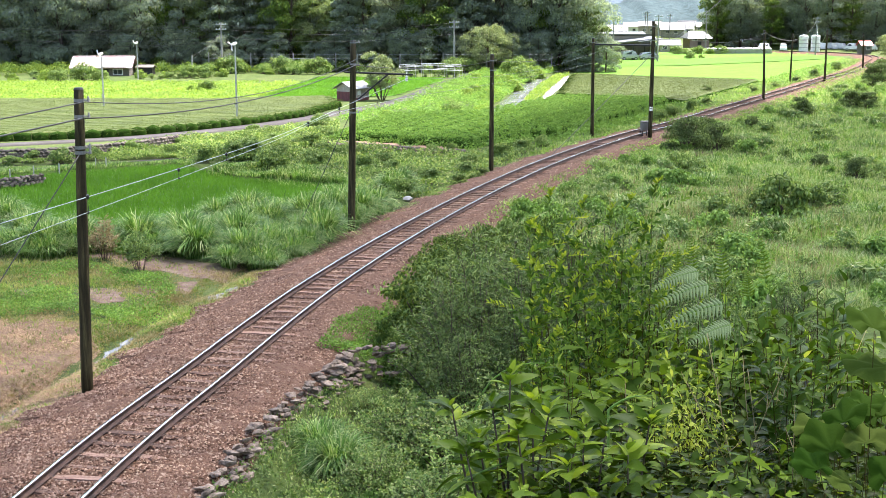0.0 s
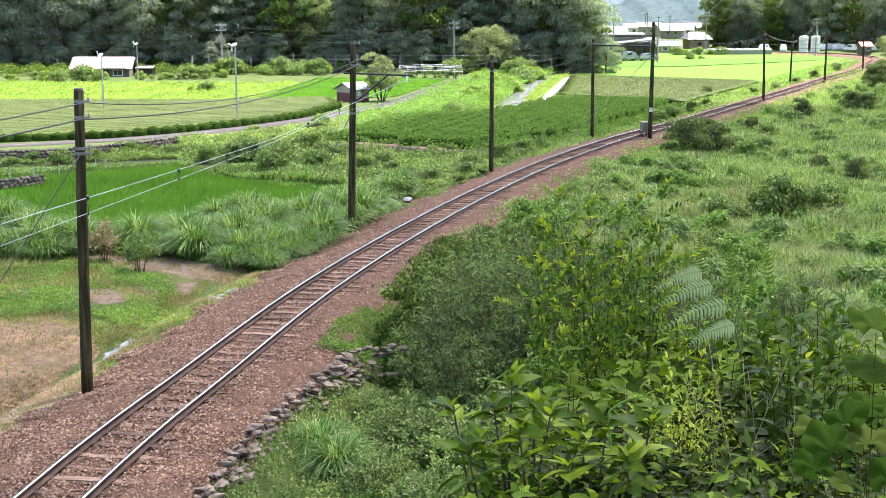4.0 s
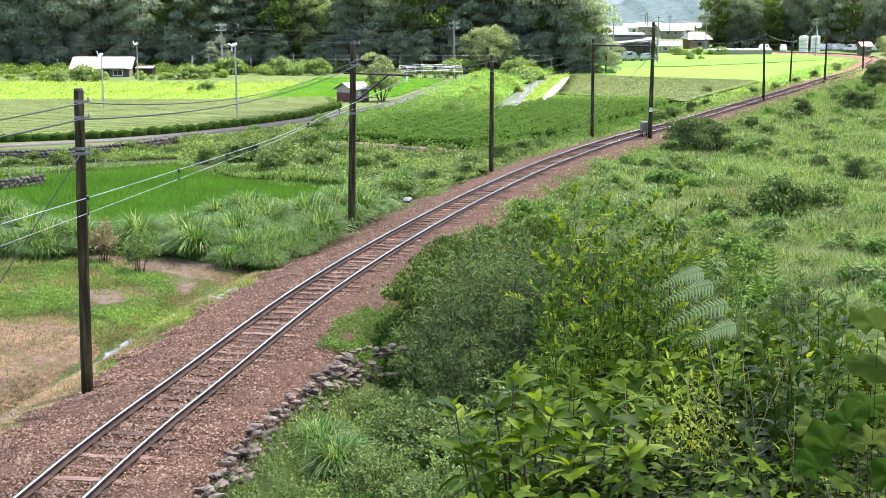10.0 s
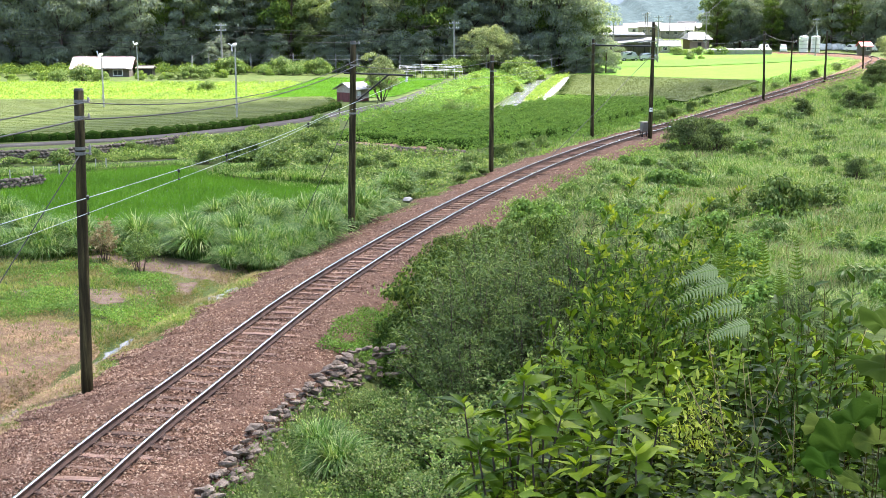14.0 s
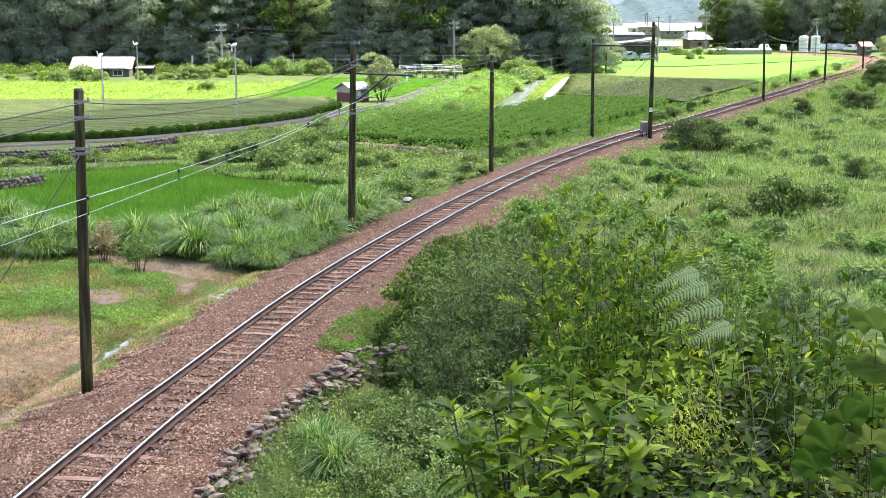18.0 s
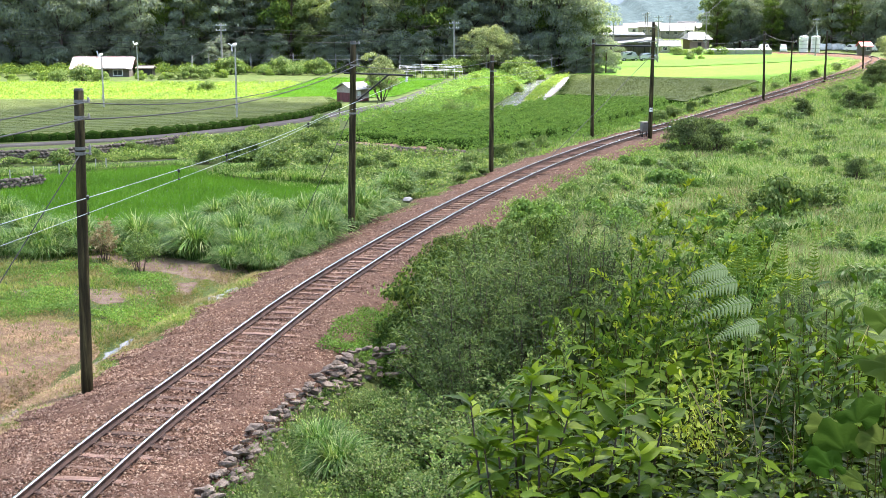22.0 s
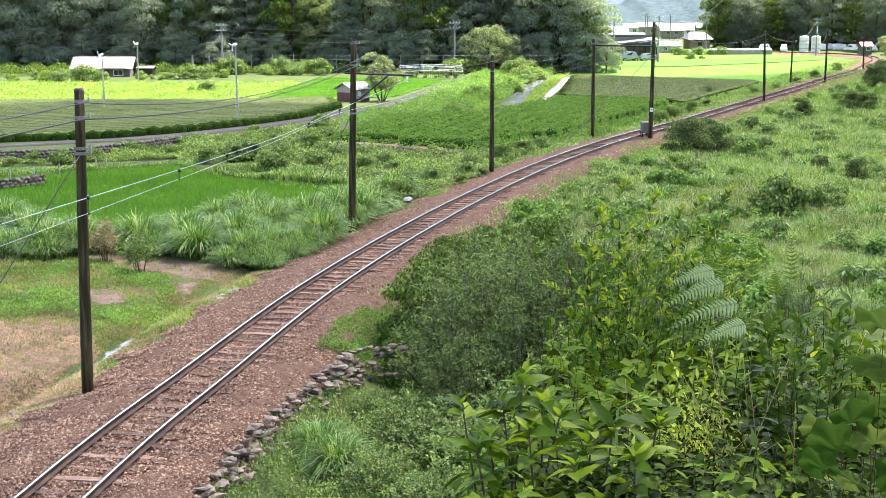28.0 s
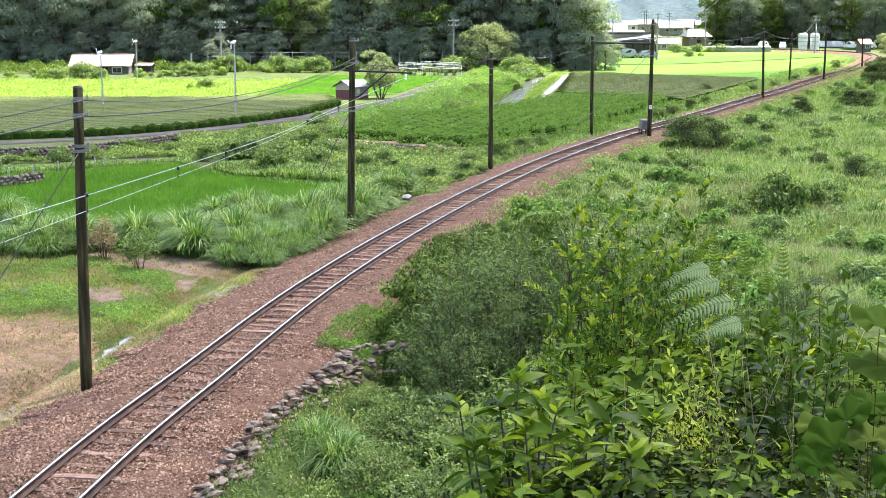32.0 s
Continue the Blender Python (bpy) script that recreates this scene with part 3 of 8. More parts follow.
# ---------------------------------------------------------------- poles of the overhead line
M_STEELBAND = surface("weathered_band", [(0.14, 0.14, 0.135), (0.22, 0.22, 0.21)], 6, 0.55, 0.5, 0.1)


def wood_pole(x, y, top, r0=0.14, r1=0.105, lean=(0, 0), bands=(), label="dark creosoted timber pole beside the track", base=None):
    g0 = on_ground(x, y)
    z0 = g0.z if base is None else base
    th = thing("overhead_line_pole", label, "railway pole", pose(x, y, z0), "poles along the railway")
    h = top - z0
    g = Geo()
    n = 9
    g.tube([(lean[0] * t / (n - 1), lean[1] * t / (n - 1), -0.4 if t == 0 else h * t / (n - 1)) for t in range(n)],
           [(r0 + (r1 - r0) * t / (n - 1)) * (1 + 0.03 * math.sin(t * 2.1 + x)) for t in range(n)], 12)
    part("shaft", g, M_POLE, th, smooth=True)
    part("cap", Geo().tube([(lean[0], lean[1], h - 0.01), (lean[0], lean[1], h + 0.035)], [r1 * 1.1, r1 * 0.8], 12), M_DARK, th)
    for b in bands:
        t = (b - z0) / h
        r = r0 + (r1 - r0) * t
        part("band", Geo().tube([(lean[0] * t, lean[1] * t, b - z0 - 0.035), (lean[0] * t, lean[1] * t, b - z0 + 0.035)], r * 1.07, 12), M_STEELBAND, th, "weathered steel band")
        ins = Geo()
        ins.tube([(lean[0] * t + r, lean[1] * t, b - z0), (lean[0] * t + r + 0.1, lean[1] * t, b - z0)], 0.02, 6)
        ins.tube([(lean[0] * t + r + 0.1, lean[1] * t, b - z0 - 0.03), (lean[0] * t + r + 0.1, lean[1] * t, b - z0 + 0.03), (lean[0] * t + r + 0.1, lean[1] * t, b - z0 + 0.09)], [0.032, 0.03, 0.015], 8)
        part("insulator", ins, M_CONC, th, "small grey porcelain insulator")
    return th


def bracket(pole, x0, z, length, direction, strut=True):
    """A steel arm over the track with a slanting stay below it."""
    d = Vector((direction[0], direction[1], 0)).normalized()
    a = Vector((0, 0, z))
    part("arm", Geo().tube([a - d * 0.2, a + d * length + Vector((0, 0, -0.08))], 0.035, 8), M_DARK, pole, "black steel arm over the track")
    if strut:
        part("stay", Geo().tube([Vector((0, 0, z - 1.2)) + d * 0.1, a + d * length * 0.62 + Vector((0, 0, -0.05))], 0.03, 8), M_DARK, pole)
    q = a + d * (length * 0.9)
    g = Geo()
    g.tube([q, q + Vector((0, 0, -0.12))], 0.012, 6)
    for k in range(3):
        g.tube([q + Vector((0, 0, -0.12 - 0.07 * k)), q + Vector((0, 0, -0.16 - 0.07 * k)), q + Vector((0, 0, -0.19 - 0.07 * k))], [0.025, 0.055, 0.02], 8)
    part("insulator", g, M_WHITE, pole, "porcelain string insulator")


pole_1 = wood_pole(-8.0, 27.88, 6.24, 0.135, 0.105, (0.15, 0), (6.0, 5.65, 4.98, 4.87), "tall dark timber pole with steel bands, beside the track")
pole_2 = wood_pole(-3.57, 49.5, 6.81, 0.15, 0.11, (0.16, 0), (6.75, 5.93, 4.1))
bracket(pole_2, 0, 6.18, 2.45, (1, -0.12))
pole_3 = wood_pole(2.56, 68.07, 5.7, 0.13, 0.10, (0.01, 0), (5.4, 4.9))
pole_4 = wood_pole(10.2, 87.95, 6.16, 0.13, 0.10, (-0.06, 0), (5.9,))
pole_5 = wood_pole(13.64, 84.77, 7.31, 0.15, 0.11, (0.04, 0), (7.0, 6.1, 5.0), "timber pole carrying a beam across the track")
part("beam", Geo().tube([(-3.35, 3.1, 6.05), (0.15, -0.1, 6.05)], 0.06, 8), M_DARK, pole_5, "black steel beam between two poles")
part("plate", Geo().box(0.0, -0.16, 1.95, 0.2, 0.03, 0.26, bevel=0.006), M_WHITE, pole_5, "small white plate")
part("plate_bar", Geo().box(0.0, -0.18, 1.98, 0.12, 0.012, 0.03), M_DARK, pole_5)
pole_6 = wood_pole(30.1, 121.35, 6.25, 0.13, 0.10, (-0.2, 0), (6.0, 5.2))
bracket(pole_6, 0, 5.75, 2.4, (-1, 0.2))
pole_7 = wood_pole(42.21, 157.6, 5.36, 0.12, 0.09, (0.06, 0), (5.0,))
pole_8 = wood_pole(45.65, 155.04, 5.87, 0.14, 0.10, (0.01, 0), (5.5,))
pole_9 = wood_pole(62.31, 192.61, 4.9, 0.14, 0.10, (-0.2, 0), (4.6,))


def wire(name, a, b, sag, radius, material, label, n=24):
    a, b = Vector(a), Vector(b)
    pts = [a.lerp(b, t) - Vector((0, 0, 4 * sag * t * (1 - t))) for t in (i / n for i in range(n + 1))]
    ob = part(name, Geo().tube(pts, radius, 5), material, None, smooth=True)
    return tagged(ob, label, "wire", "overhead wires")


def run(name, pts, sag, radius, material, label):
    for a, b in zip(pts, pts[1:]):
        wire(name, a, b, sag, radius, material, label)
# ---------------------------------------------------------------- wires
run("messenger_wire", [(-9.4, -10.0, 5.2), (-6.75, 17.0, 4.87)], 0.0, 0.012, M_COPPER, "pale bare messenger wire over the track")


def hung(name, s0, pts, radius, label, mat=None):
    """One wire through the hanging points (x, y, z)."""
    p = [Vector(q) for q in pts]
    p = [p[0] * 2 - p[1]] + p + [p[-1] * 2 - p[-2]]
    out = []
    for i in range(1, len(p) - 2):
        a, b, c, d = p[i - 1:i + 3]
        for t in np.linspace(0, 1, 12, endpoint=False):
            out.append(0.5 * ((2 * b) + (c - a) * t + (2 * a - 5 * b + 4 * c - d) * t * t + (3 * b - a - 3 * c + d) * t ** 3))
    out.append(p[-2])
    ob = part(name, Geo().tube(out, radius, 6), mat or M_COPPER, None, smooth=True)
    return tagged(ob, label, "wire", "overhead wires")


hung("messenger_wire", 0, [(-6.75, 17.0, 4.87), (-6.45, 18.9, 4.81), (-4.45, 32.0, 4.72), (-3.3, 41.0, 4.87), (-1.4, 48.6, 5.4)], 0.0065, "pale bare messenger wire over the track")
hung("messenger_wire", 0, [(-1.4, 48.6, 5.4), (2.2, 58.5, 5.05), (6.0, 69.5, 5.1), (11.9, 86.0, 5.9)], 0.0075, "weathered grey messenger wire over the track", M_WIREFAR)
contact = hung("contact_wire", 0, [(-6.75, 17.0, 4.53), (-6.45, 18.9, 4.5), (-4.45, 32.0, 4.62), (-3.3, 41.0, 4.75), (-1.0, 49.4, 4.75)], 0.005, "bare copper contact wire over the track")
hung("contact_wire", 0, [(-1.0, 49.4, 4.75), (2.2, 58.5, 4.7), (6.0, 69.5, 4.75), (11.9, 86.0, 4.9), (26.5, 115.0, 4.9), (40.0, 144.0, 4.9), (57.0, 181.0, 4.9)], 0.006, "weathered contact wire over the track", M_WIREFAR)
for x, y, z0, z1 in ((-6.02, 21.6, 4.79, 4.52), (-5.35, 25.9, 4.73, 4.56), (-4.9, 29.0, 4.71, 4.585), (-3.85, 36.8, 4.77, 4.68), (-3.3, 41.0, 4.86, 4.75), (-2.3, 45.2, 5.05, 4.76)):
    th = thing("dropper", "small black dropper clamp between two wires", "wire clamp", pose(x, y, z1), "droppers")
    part("rod", Geo().tube([(0, 0, 0), (0, 0, z0 - z1)], 0.006, 5), M_CABLE, th)
    part("clamp", Geo().box(0, 0, z0 - z1, 0.05, 0.14, 0.07, rz=0.3, bevel=0.015), M_DARK, th)
    part("lower_clamp", Geo().box(0, 0, 0, 0.03, 0.08, 0.05, rz=0.3, bevel=0.01), M_DARK, th)
FEED = "dark feeder cable strung between the poles"
wire("feeder_cable", (-7.6, 27.38, 6.0), (-16.5, 0.0, 6.3), 0.5, 0.014, M_CABLE, FEED)
wire("feeder_cable", (-7.6, 27.38, 6.0), (-3.25, 48.65, 6.75 - 0.6), 0.55, 0.012, M_CABLE, FEED)
wire("feeder_cable", (-7.65, 27.38, 5.65), (-15.5, 0.0, 5.6), 0.3, 0.018, M_CABLE, FEED)
wire("feeder_cable", (-7.6, 27.38, 5.65), (-3.25, 48.65, 5.95), 0.42, 0.016, M_CABLE, FEED)
wire("feeder_cable", (-3.3, 48.65, 5.93), (2.6, 68.07, 5.4), 0.25, 0.012, M_CABLE, FEED)
wire("feeder_cable", (2.6, 68.07, 5.4), (10.2, 87.95, 5.9), 0.5, 0.012, M_CABLE, FEED)
wire("feeder_cable", (13.7, 84.77, 6.9), (30.0, 121.35, 6.0), 0.9, 0.014, M_CABLE, FEED)
wire("feeder_cable", (30.0, 121.35, 6.0), (45.6, 155.04, 5.5), 0.8, 0.014, M_CABLE, FEED)
wire("feeder_cable", (45.6, 155.04, 5.5), (62.2, 192.6, 4.6), 0.8, 0.016, M_CABLE, FEED)
wire("guy_wire", (-7.75, 27.3, 4.87), (-10.3, 22.2, -0.5), 0.0, 0.012, M_CABLE, "slanting guy wire from a pole to the ground")
wire("guy_wire", (13.66, 84.7, 5.3), (6.0, 73.5, -0.4), 0.05, 0.02, M_CABLE, "slanting guy wire from a pole to the ground")
wire("guy_wire", (13.66, 84.7, 5.0), (22.5, 104.0, 9.2), 0.0, 0.02, M_CABLE, "slanting stay wire rising from a pole")
wire("guy_wire", (-3.45, 48.6, 4.2), (-5.6, 47.0, -0.5), 0.0, 0.012, M_CABLE, "slanting guy wire from a pole to the ground")

# ---------------------------------------------------------------- road, path, dry patch, stream
road = part("road", ribbon("road", [(-60, 62), (-34.58, 79.80), (-28.61, 82.93), (-23.11, 86.31), (-19.13, 89.97), (-14.58, 96.55), (-11.51, 103.32), (-7.2, 114.6), (-4.0, 126.0), (4.3, 185.0), (9, 230), (20, 260)], [2.1, 2.1, 2.2, 2.3, 2.5], M_ROAD, 0.04, 0.4))
tagged(road, "narrow pale farm road between the fields", "road", kind="structure")
path = part("path", ribbon("path", [(-40, 60), (-23.6, 68.9), (-19.9, 72.0), (-15.2, 75.2), (-11.0, 80.5), (-8.0, 84.5)], [0.42, 0.42], M_ROAD, 0.06, 0.3))
tagged(path, "narrow concrete footpath beside the paddy", "path", kind="structure")
stream = part("stream", ribbon("stream", [(3.98, 108.27), (5.78, 116.82), (7.79, 131.11), (9.96, 148.20), (11.71, 161.81), (13.68, 173.37)], [2.0, 2.4, 2.2, 1.6, 1.0], M_STREAM, 0.05, 0.1))
tagged(stream, "shallow stream with the bright sky's reflection put into its colour", "stream", kind="structure")
bank = part("stream_bank", ribbon("stream_bank", [(9.2, 125.0), (12.9, 148.0), (16.2, 172)], [1.0, 1.1], M_CONC, 0.2, 0.6))
tagged(bank, "sloping concrete bank of the stream", "bank", kind="structure")
BARE = [(-15.28, 34.40), (-12.13, 34.27), (-10.87, 34.73), (-9.62, 33.57), (-8.53, 30.60), (-8.14, 28.19), (-8.71, 26.30), (-9.05, 25.17), (-10.06, 22.14)]
TRODDEN = [(-12.68, 44.75), (-11.14, 45.41), (-8.87, 43.69), (-6.35, 42.48), (-6.06, 39.81), (-8.30, 40.79), (-10.35, 42.48)]


def patch(name, poly, material, dz, label, cat, n=60, wob=0.25):
    """A thin uneven sheet over part of the ground."""
    poly = np.asarray(poly, float)
    lo, hi = poly.min(0) - 0.3, poly.max(0) + 0.3
    xs, ys = np.linspace(lo[0], hi[0], n), np.linspace(lo[1], hi[1], n)
    X, Y = np.meshgrid(xs, ys)
    Z = height_at(X, Y) + dz
    ok = inside(poly, X + wob * np.sin(Y * 2.3), Y + wob * np.sin(X * 2.9))
    i = (np.arange(n - 1)[:, None] * n + np.arange(n - 1)[None]).ravel()
    q = np.stack([i, i + 1, i + n + 1, i + n], 1)
    q = q[ok.ravel()[q].all(1)]
    ob = part(name, big_mesh(name, np.stack([X, Y, Z], 2).reshape(-1, 3), q, material, True))
    return tagged(ob, label, cat, kind="structure")


patch("bare_ground", BARE, M_DRY, 0.014, "mown patch of dry brown grass cuttings", "dry grass", 170)
patch("bare_track", TRODDEN, M_EARTH, 0.008, "trodden brown earth below tall grass", "earth")

SPOTS = [[(-13.23, 38.80), (-12.87, 39.05), (-12.41, 38.47), (-12.49, 37.84), (-12.89, 37.92)], [(-11.40, 38.80), (-10.19, 39.22), (-9.64, 38.39), (-9.43, 36.84), (-10.32, 37.07), (-11.00, 37.99)], [(-13.32, 41.53), (-12.78, 41.71), (-12.05, 40.79), (-12.82, 40.61)],
         [(-8.52, 40.07), (-7.94, 40.34), (-7.56, 38.80), (-8.04, 38.39)], [(-9.50, 39.64), (-8.66, 39.05), (-8.69, 37.60), (-9.42, 38.23)]]
for spot in SPOTS:
    patch("bare_earth", spot, M_EARTH, 0.008, "small bare patch of dark earth in the grass", "earth", 24, 0.12)


def puddle(pts, w):
    """Still water in the bottom of the ditch, narrow and uneven along its edges."""
    c = spline(pts, 0.12)
    t = np.gradient(c, axis=0)
    t /= np.linalg.norm(t, axis=1, keepdims=True)
    nr = np.stack([t[:, 1], -t[:, 0]], 1)
    s = np.linspace(0, math.pi, len(c))
    half = (w * 0.5 * np.sin(s) ** 0.5 * (0.6 + 0.35 * np.sin(s * 5.3) + 0.2 * np.sin(s * 13.7)))[:, None]
    z = float(np.mean(height_at(c[:, 0], c[:, 1]))) + 0.03
    V = np.concatenate([np.column_stack([c - nr * half, np.full(len(c), z)]), np.column_stack([c + nr * half * 1.2, np.full(len(c), z)])])
    n = len(c)
    i = np.arange(n - 1)
    ob = part("puddle", big_mesh("puddle", V, np.stack([i, i + n, i + n + 1, i + 1], 1), M_WATER))
    tagged(ob, "thin strip of water in the trackside ditch", "water", kind="structure")


puddle([(-7.19, 36.3), (-6.8, 37.9), (-6.35, 39.4)], 0.4)
puddle([(-8.54, 30.4), (-8.46, 31.7), (-8.25, 33.5)], 0.36)
puddle([(-9.36, 25.7), (-9.28, 26.5), (-9.2, 27.2)], 0.3)

# ---------------------------------------------------------------- tea fields and crops
def hedge_row(rng, a, b, width, height, leaf, name, label, group, dens=26.0, lsize=0.14, wob=0.05, flat=False):
    """One clipped tea hedge from a to b: a rounded body and a skin of leaves."""
    a, b = np.asarray(a, float), np.asarray(b, float)
    ln = float(np.hypot(*(b - a)))
    d = (b - a) / ln
    nr = np.array([d[1], -d[0]])
    n = max(3, int(ln / 0.7))
    prof = [(-0.42, 0.0), (-0.45, 0.5), (-0.38, 0.74), (-0.18, 0.83), (0.18, 0.83), (0.38, 0.74), (0.45, 0.5), (0.42, 0.0)]
    if flat:
        prof, wob = [(-0.47, 0.0), (-0.5, 0.7), (-0.485, 0.97), (-0.2, 1.0), (0.2, 1.0), (0.485, 0.97), (0.5, 0.7), (0.47, 0.0)], 0.012
    rows = []
    for u, z in prof:
        s = np.linspace(0, ln, n)
        end = np.where((s < 0.01) | (s > ln - 0.01), 0.75, 1.0)
        q = a + d * s[:, None] + nr * (u * width * (1 + rng.normal(0, wob, n)) * end)[:, None]
        g = height_at(q[:, 0], q[:, 1])
        rows.append(np.column_stack([q, g + z * height * (1 + rng.normal(0, wob, n)) * np.where(z > 0, end, 1)]))
    V = np.concatenate(rows)
    k = len(prof)
    i = np.arange(n - 1)
    quads = np.concatenate([np.stack([i + j * n, i + j * n + 1, i + (j + 1) * n + 1, i + (j + 1) * n], 1) for j in range(k - 1)])
    tris = np.concatenate([quads[:, [0, 1, 2]], quads[:, [0, 2, 3]]])
    ends = [(0, j * n, (j + 1) * n) for j in range(1, k - 1)] + [(n - 1, (j + 1) * n + n - 1, j * n + n - 1) for j in range(1, k - 1)]
    tris = np.concatenate([tris, np.array(ends)])
    m = int(ln * width * dens)
    s = rng.uniform(0, ln, m)
    ang = rng.uniform(-1.35, 1.35, m)
    u = np.sin(ang) * 0.5 * width
    z = height * (0.62 + 0.4 * np.cos(ang) ** 0.5)
    if flat:
        u, z = rng.uniform(-0.5, 0.5, m) * width, height * rng.uniform(0.98, 1.02, m)
        ang = ang * 0.15
    else:
        side = rng.random(m)
        z = np.where(side < 0.4, height * rng.uniform(0.15, 0.9, m), z)
        u = np.where(side < 0.4, np.sign(u) * width * 0.5, u)
        tip = rng.random(m) < min(0.3, 2.5 / ln)
        s = np.where(tip, np.where(s < ln / 2, -0.03, ln + 0.03), s)
        u, z = np.where(tip, rng.uniform(-0.48, 0.48, m) * width, u), np.where(tip, height * rng.uniform(0.1, 1, m), z)
        z = z * (1 + 0.1 * np.sin(s * 5.1 + a[1] * 7) + 0.06 * np.sin(s * 11 + a[1]))
    q = a + d * s[:, None] + nr * u[:, None]
    at = np.column_stack([q, height_at(q[:, 0], q[:, 1]) + z])
    dirs = np.column_stack([nr * np.sin(ang)[:, None] * 0.9, np.cos(ang) * 0.5]) + rng.normal(0, 0.5, (m, 3))
    lv = scatter(LEAF_QUAD, at, frames_along(dirs, rng.uniform(-1, 1, m)), rng.uniform(0.6, 1.3, m) * lsize)
    th = thing(name, label, "tea hedge", None, group)
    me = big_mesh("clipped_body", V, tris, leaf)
    me.materials.append(M_TWIG_SHADE)
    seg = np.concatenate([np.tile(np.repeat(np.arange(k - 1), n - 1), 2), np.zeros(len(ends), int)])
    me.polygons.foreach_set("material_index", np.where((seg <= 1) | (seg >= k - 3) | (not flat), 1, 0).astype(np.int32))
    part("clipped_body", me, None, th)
    tagged(part("leaf_skin", big_mesh("leaf_skin", lv[0], lv[1], leaf), None, th), kind="stuff")
    return th


def clip_row(poly, p, d):
    """The stretch of the line p + t d that lies in the polygon."""
    t = np.linspace(-90, 90, 721)
    q = np.asarray(p)[None] + np.asarray(d)[None] * t[:, None]
    ok = inside(poly, q[:, 0], q[:, 1])
    return (q[ok][0], q[ok][-1]) if ok.sum() > 8 else None


def tea_field(poly, d, spacing, width, height, leaf, label, group, dens, lsize, seed, flat=False):
    rng = np.random.default_rng(seed)
    d = np.asarray(d, float) / np.hypot(*d)
    nr = np.array([-d[1], d[0]])
    c = np.mean(poly, axis=0)
    for k in range(-40, 41):
        ab = clip_row(poly, c + nr * spacing * k, d)
        if ab is not None and np.hypot(*(ab[1] - ab[0])) > 2:
            hedge_row(rng, ab[0], ab[1], width, height, leaf, "tea_hedge", label, group, dens, lsize, flat=flat)


# near-black green body: shade in the hedges' gaps and sides put into colour
M_TWIG_SHADE = surface("shaded_hedge_twigs", [(0.012, 0.026, 0.004), (0.02, 0.044, 0.007), (0.032, 0.066, 0.011)], 4, 1.0, bumpy=0.8, bump_scale=8, dist=0.05)
M_TWIG_SHADE.node_tree.nodes["Principled BSDF"].inputs["Specular IOR Level"].default_value = 0.0
TEA_NEAR = [(-7.25, 85.6), (1.3, 80.2), (9.3, 90.0), (20.6, 118), (20.73, 122.77), (10.93, 124.35), (4.01, 106.47), (-3.74, 101.40)]
TEA_FAR = [(11.6, 130.5), (22.8, 121.0), (38.2, 157.0), (17.4, 174)]
TEA_LEFT = [(-37.77, 82.21), (-29.49, 85.53), (-23.58, 88.10), (-19.54, 91.91), (-14.91, 98.79), (-11.76, 105.59), (-9.4, 118.0), (-10.9, 127.5), (-19.25, 123.6), (-50, 123.6)]
tea_field(TEA_NEAR, (1, -0.3), 1.75, 1.5, 0.7, L_TEA, "clipped green tea hedge in a field by the railway", "tea hedges near the track", 250, 0.11, 1)
tea_field(TEA_FAR, (1, -0.7), 1.8, 1.74, 0.5, L_TEA_DULL, "flat-pruned dull green tea hedge", "tea hedges beyond the stream", 95, 0.07, 2, True)
tea_field(TEA_LEFT, (1, 0.42), 1.5, 1.46, 0.42, L_TEA_DULL, "flat-clipped olive tea hedge ending at the road", "tea hedges along the road", 110, 0.05, 3, True)


def roadside_tea(edge, step):
    """Single rounded tea bushes in a row along the edge of the field."""
    rng = np.random.default_rng(8)
    walked = 0.0
    for a, b in zip(edge[:-1], edge[1:]):
        a, b = np.array(a), np.array(b)
        ln = float(np.hypot(*(b - a)))
        d = (b - a) / ln
        while walked < ln:
            c = a + d * walked
            half = step * rng.uniform(0.42, 0.5)
            hedge_row(rng, c - d * half, c + d * half, rng.uniform(0.8, 0.95), rng.uniform(0.6, 0.72), L_TEA_DULL, "tea_bush", "rounded tea bush with a shade-dark body at the edge of the road", "tea bushes along the road", 230, 0.07)
            walked += step
        walked -= ln


roadside_tea(TEA_LEFT[:7], 1.15)


def leaf_cover(name, poly, n, hmin, hmax, lsize, leaf, label, cat, seed, pattern=LEAF_QUAD, clump=0.0, gaps=False):
    """Low crops: leaves standing over part of the ground."""
    rng = np.random.default_rng(seed)
    q = fill(rng, poly, n)
    if gaps:
        q = q[np.sin(q[:, 0] * 1.9 + 1.5 * np.sin(q[:, 1] * 0.8)) + np.sin(q[:, 1] * 1.1 + q[:, 0] * 0.6) + rng.normal(0, 0.35, n) > 0.25]
        n = len(q)
    if clump:
        w = np.sin(q[:, 0] * 1.7 + np.sin(q[:, 1] * 0.9) * 2) * np.sin(q[:, 1] * 1.3)
        top = hmin + (hmax - hmin) * (0.5 + 0.5 * w)
    else:
        top = np.full(n, hmax)
    at = lift(q) + np.column_stack([np.zeros(n), np.zeros(n), top * rng.uniform(0.2, 1, n) ** 0.5])
    v, f = scatter(pattern, at, frames_along(rng.normal(0, 1, (n, 3)) + [0, -0.2, 0.5], rng.uniform(-1, 1, n)), rng.uniform(0.6, 1.3, n) * lsize)
    ob = part(name, big_mesh(name, v, f, leaf))
    return tagged(ob, label, cat, kind="stuff")


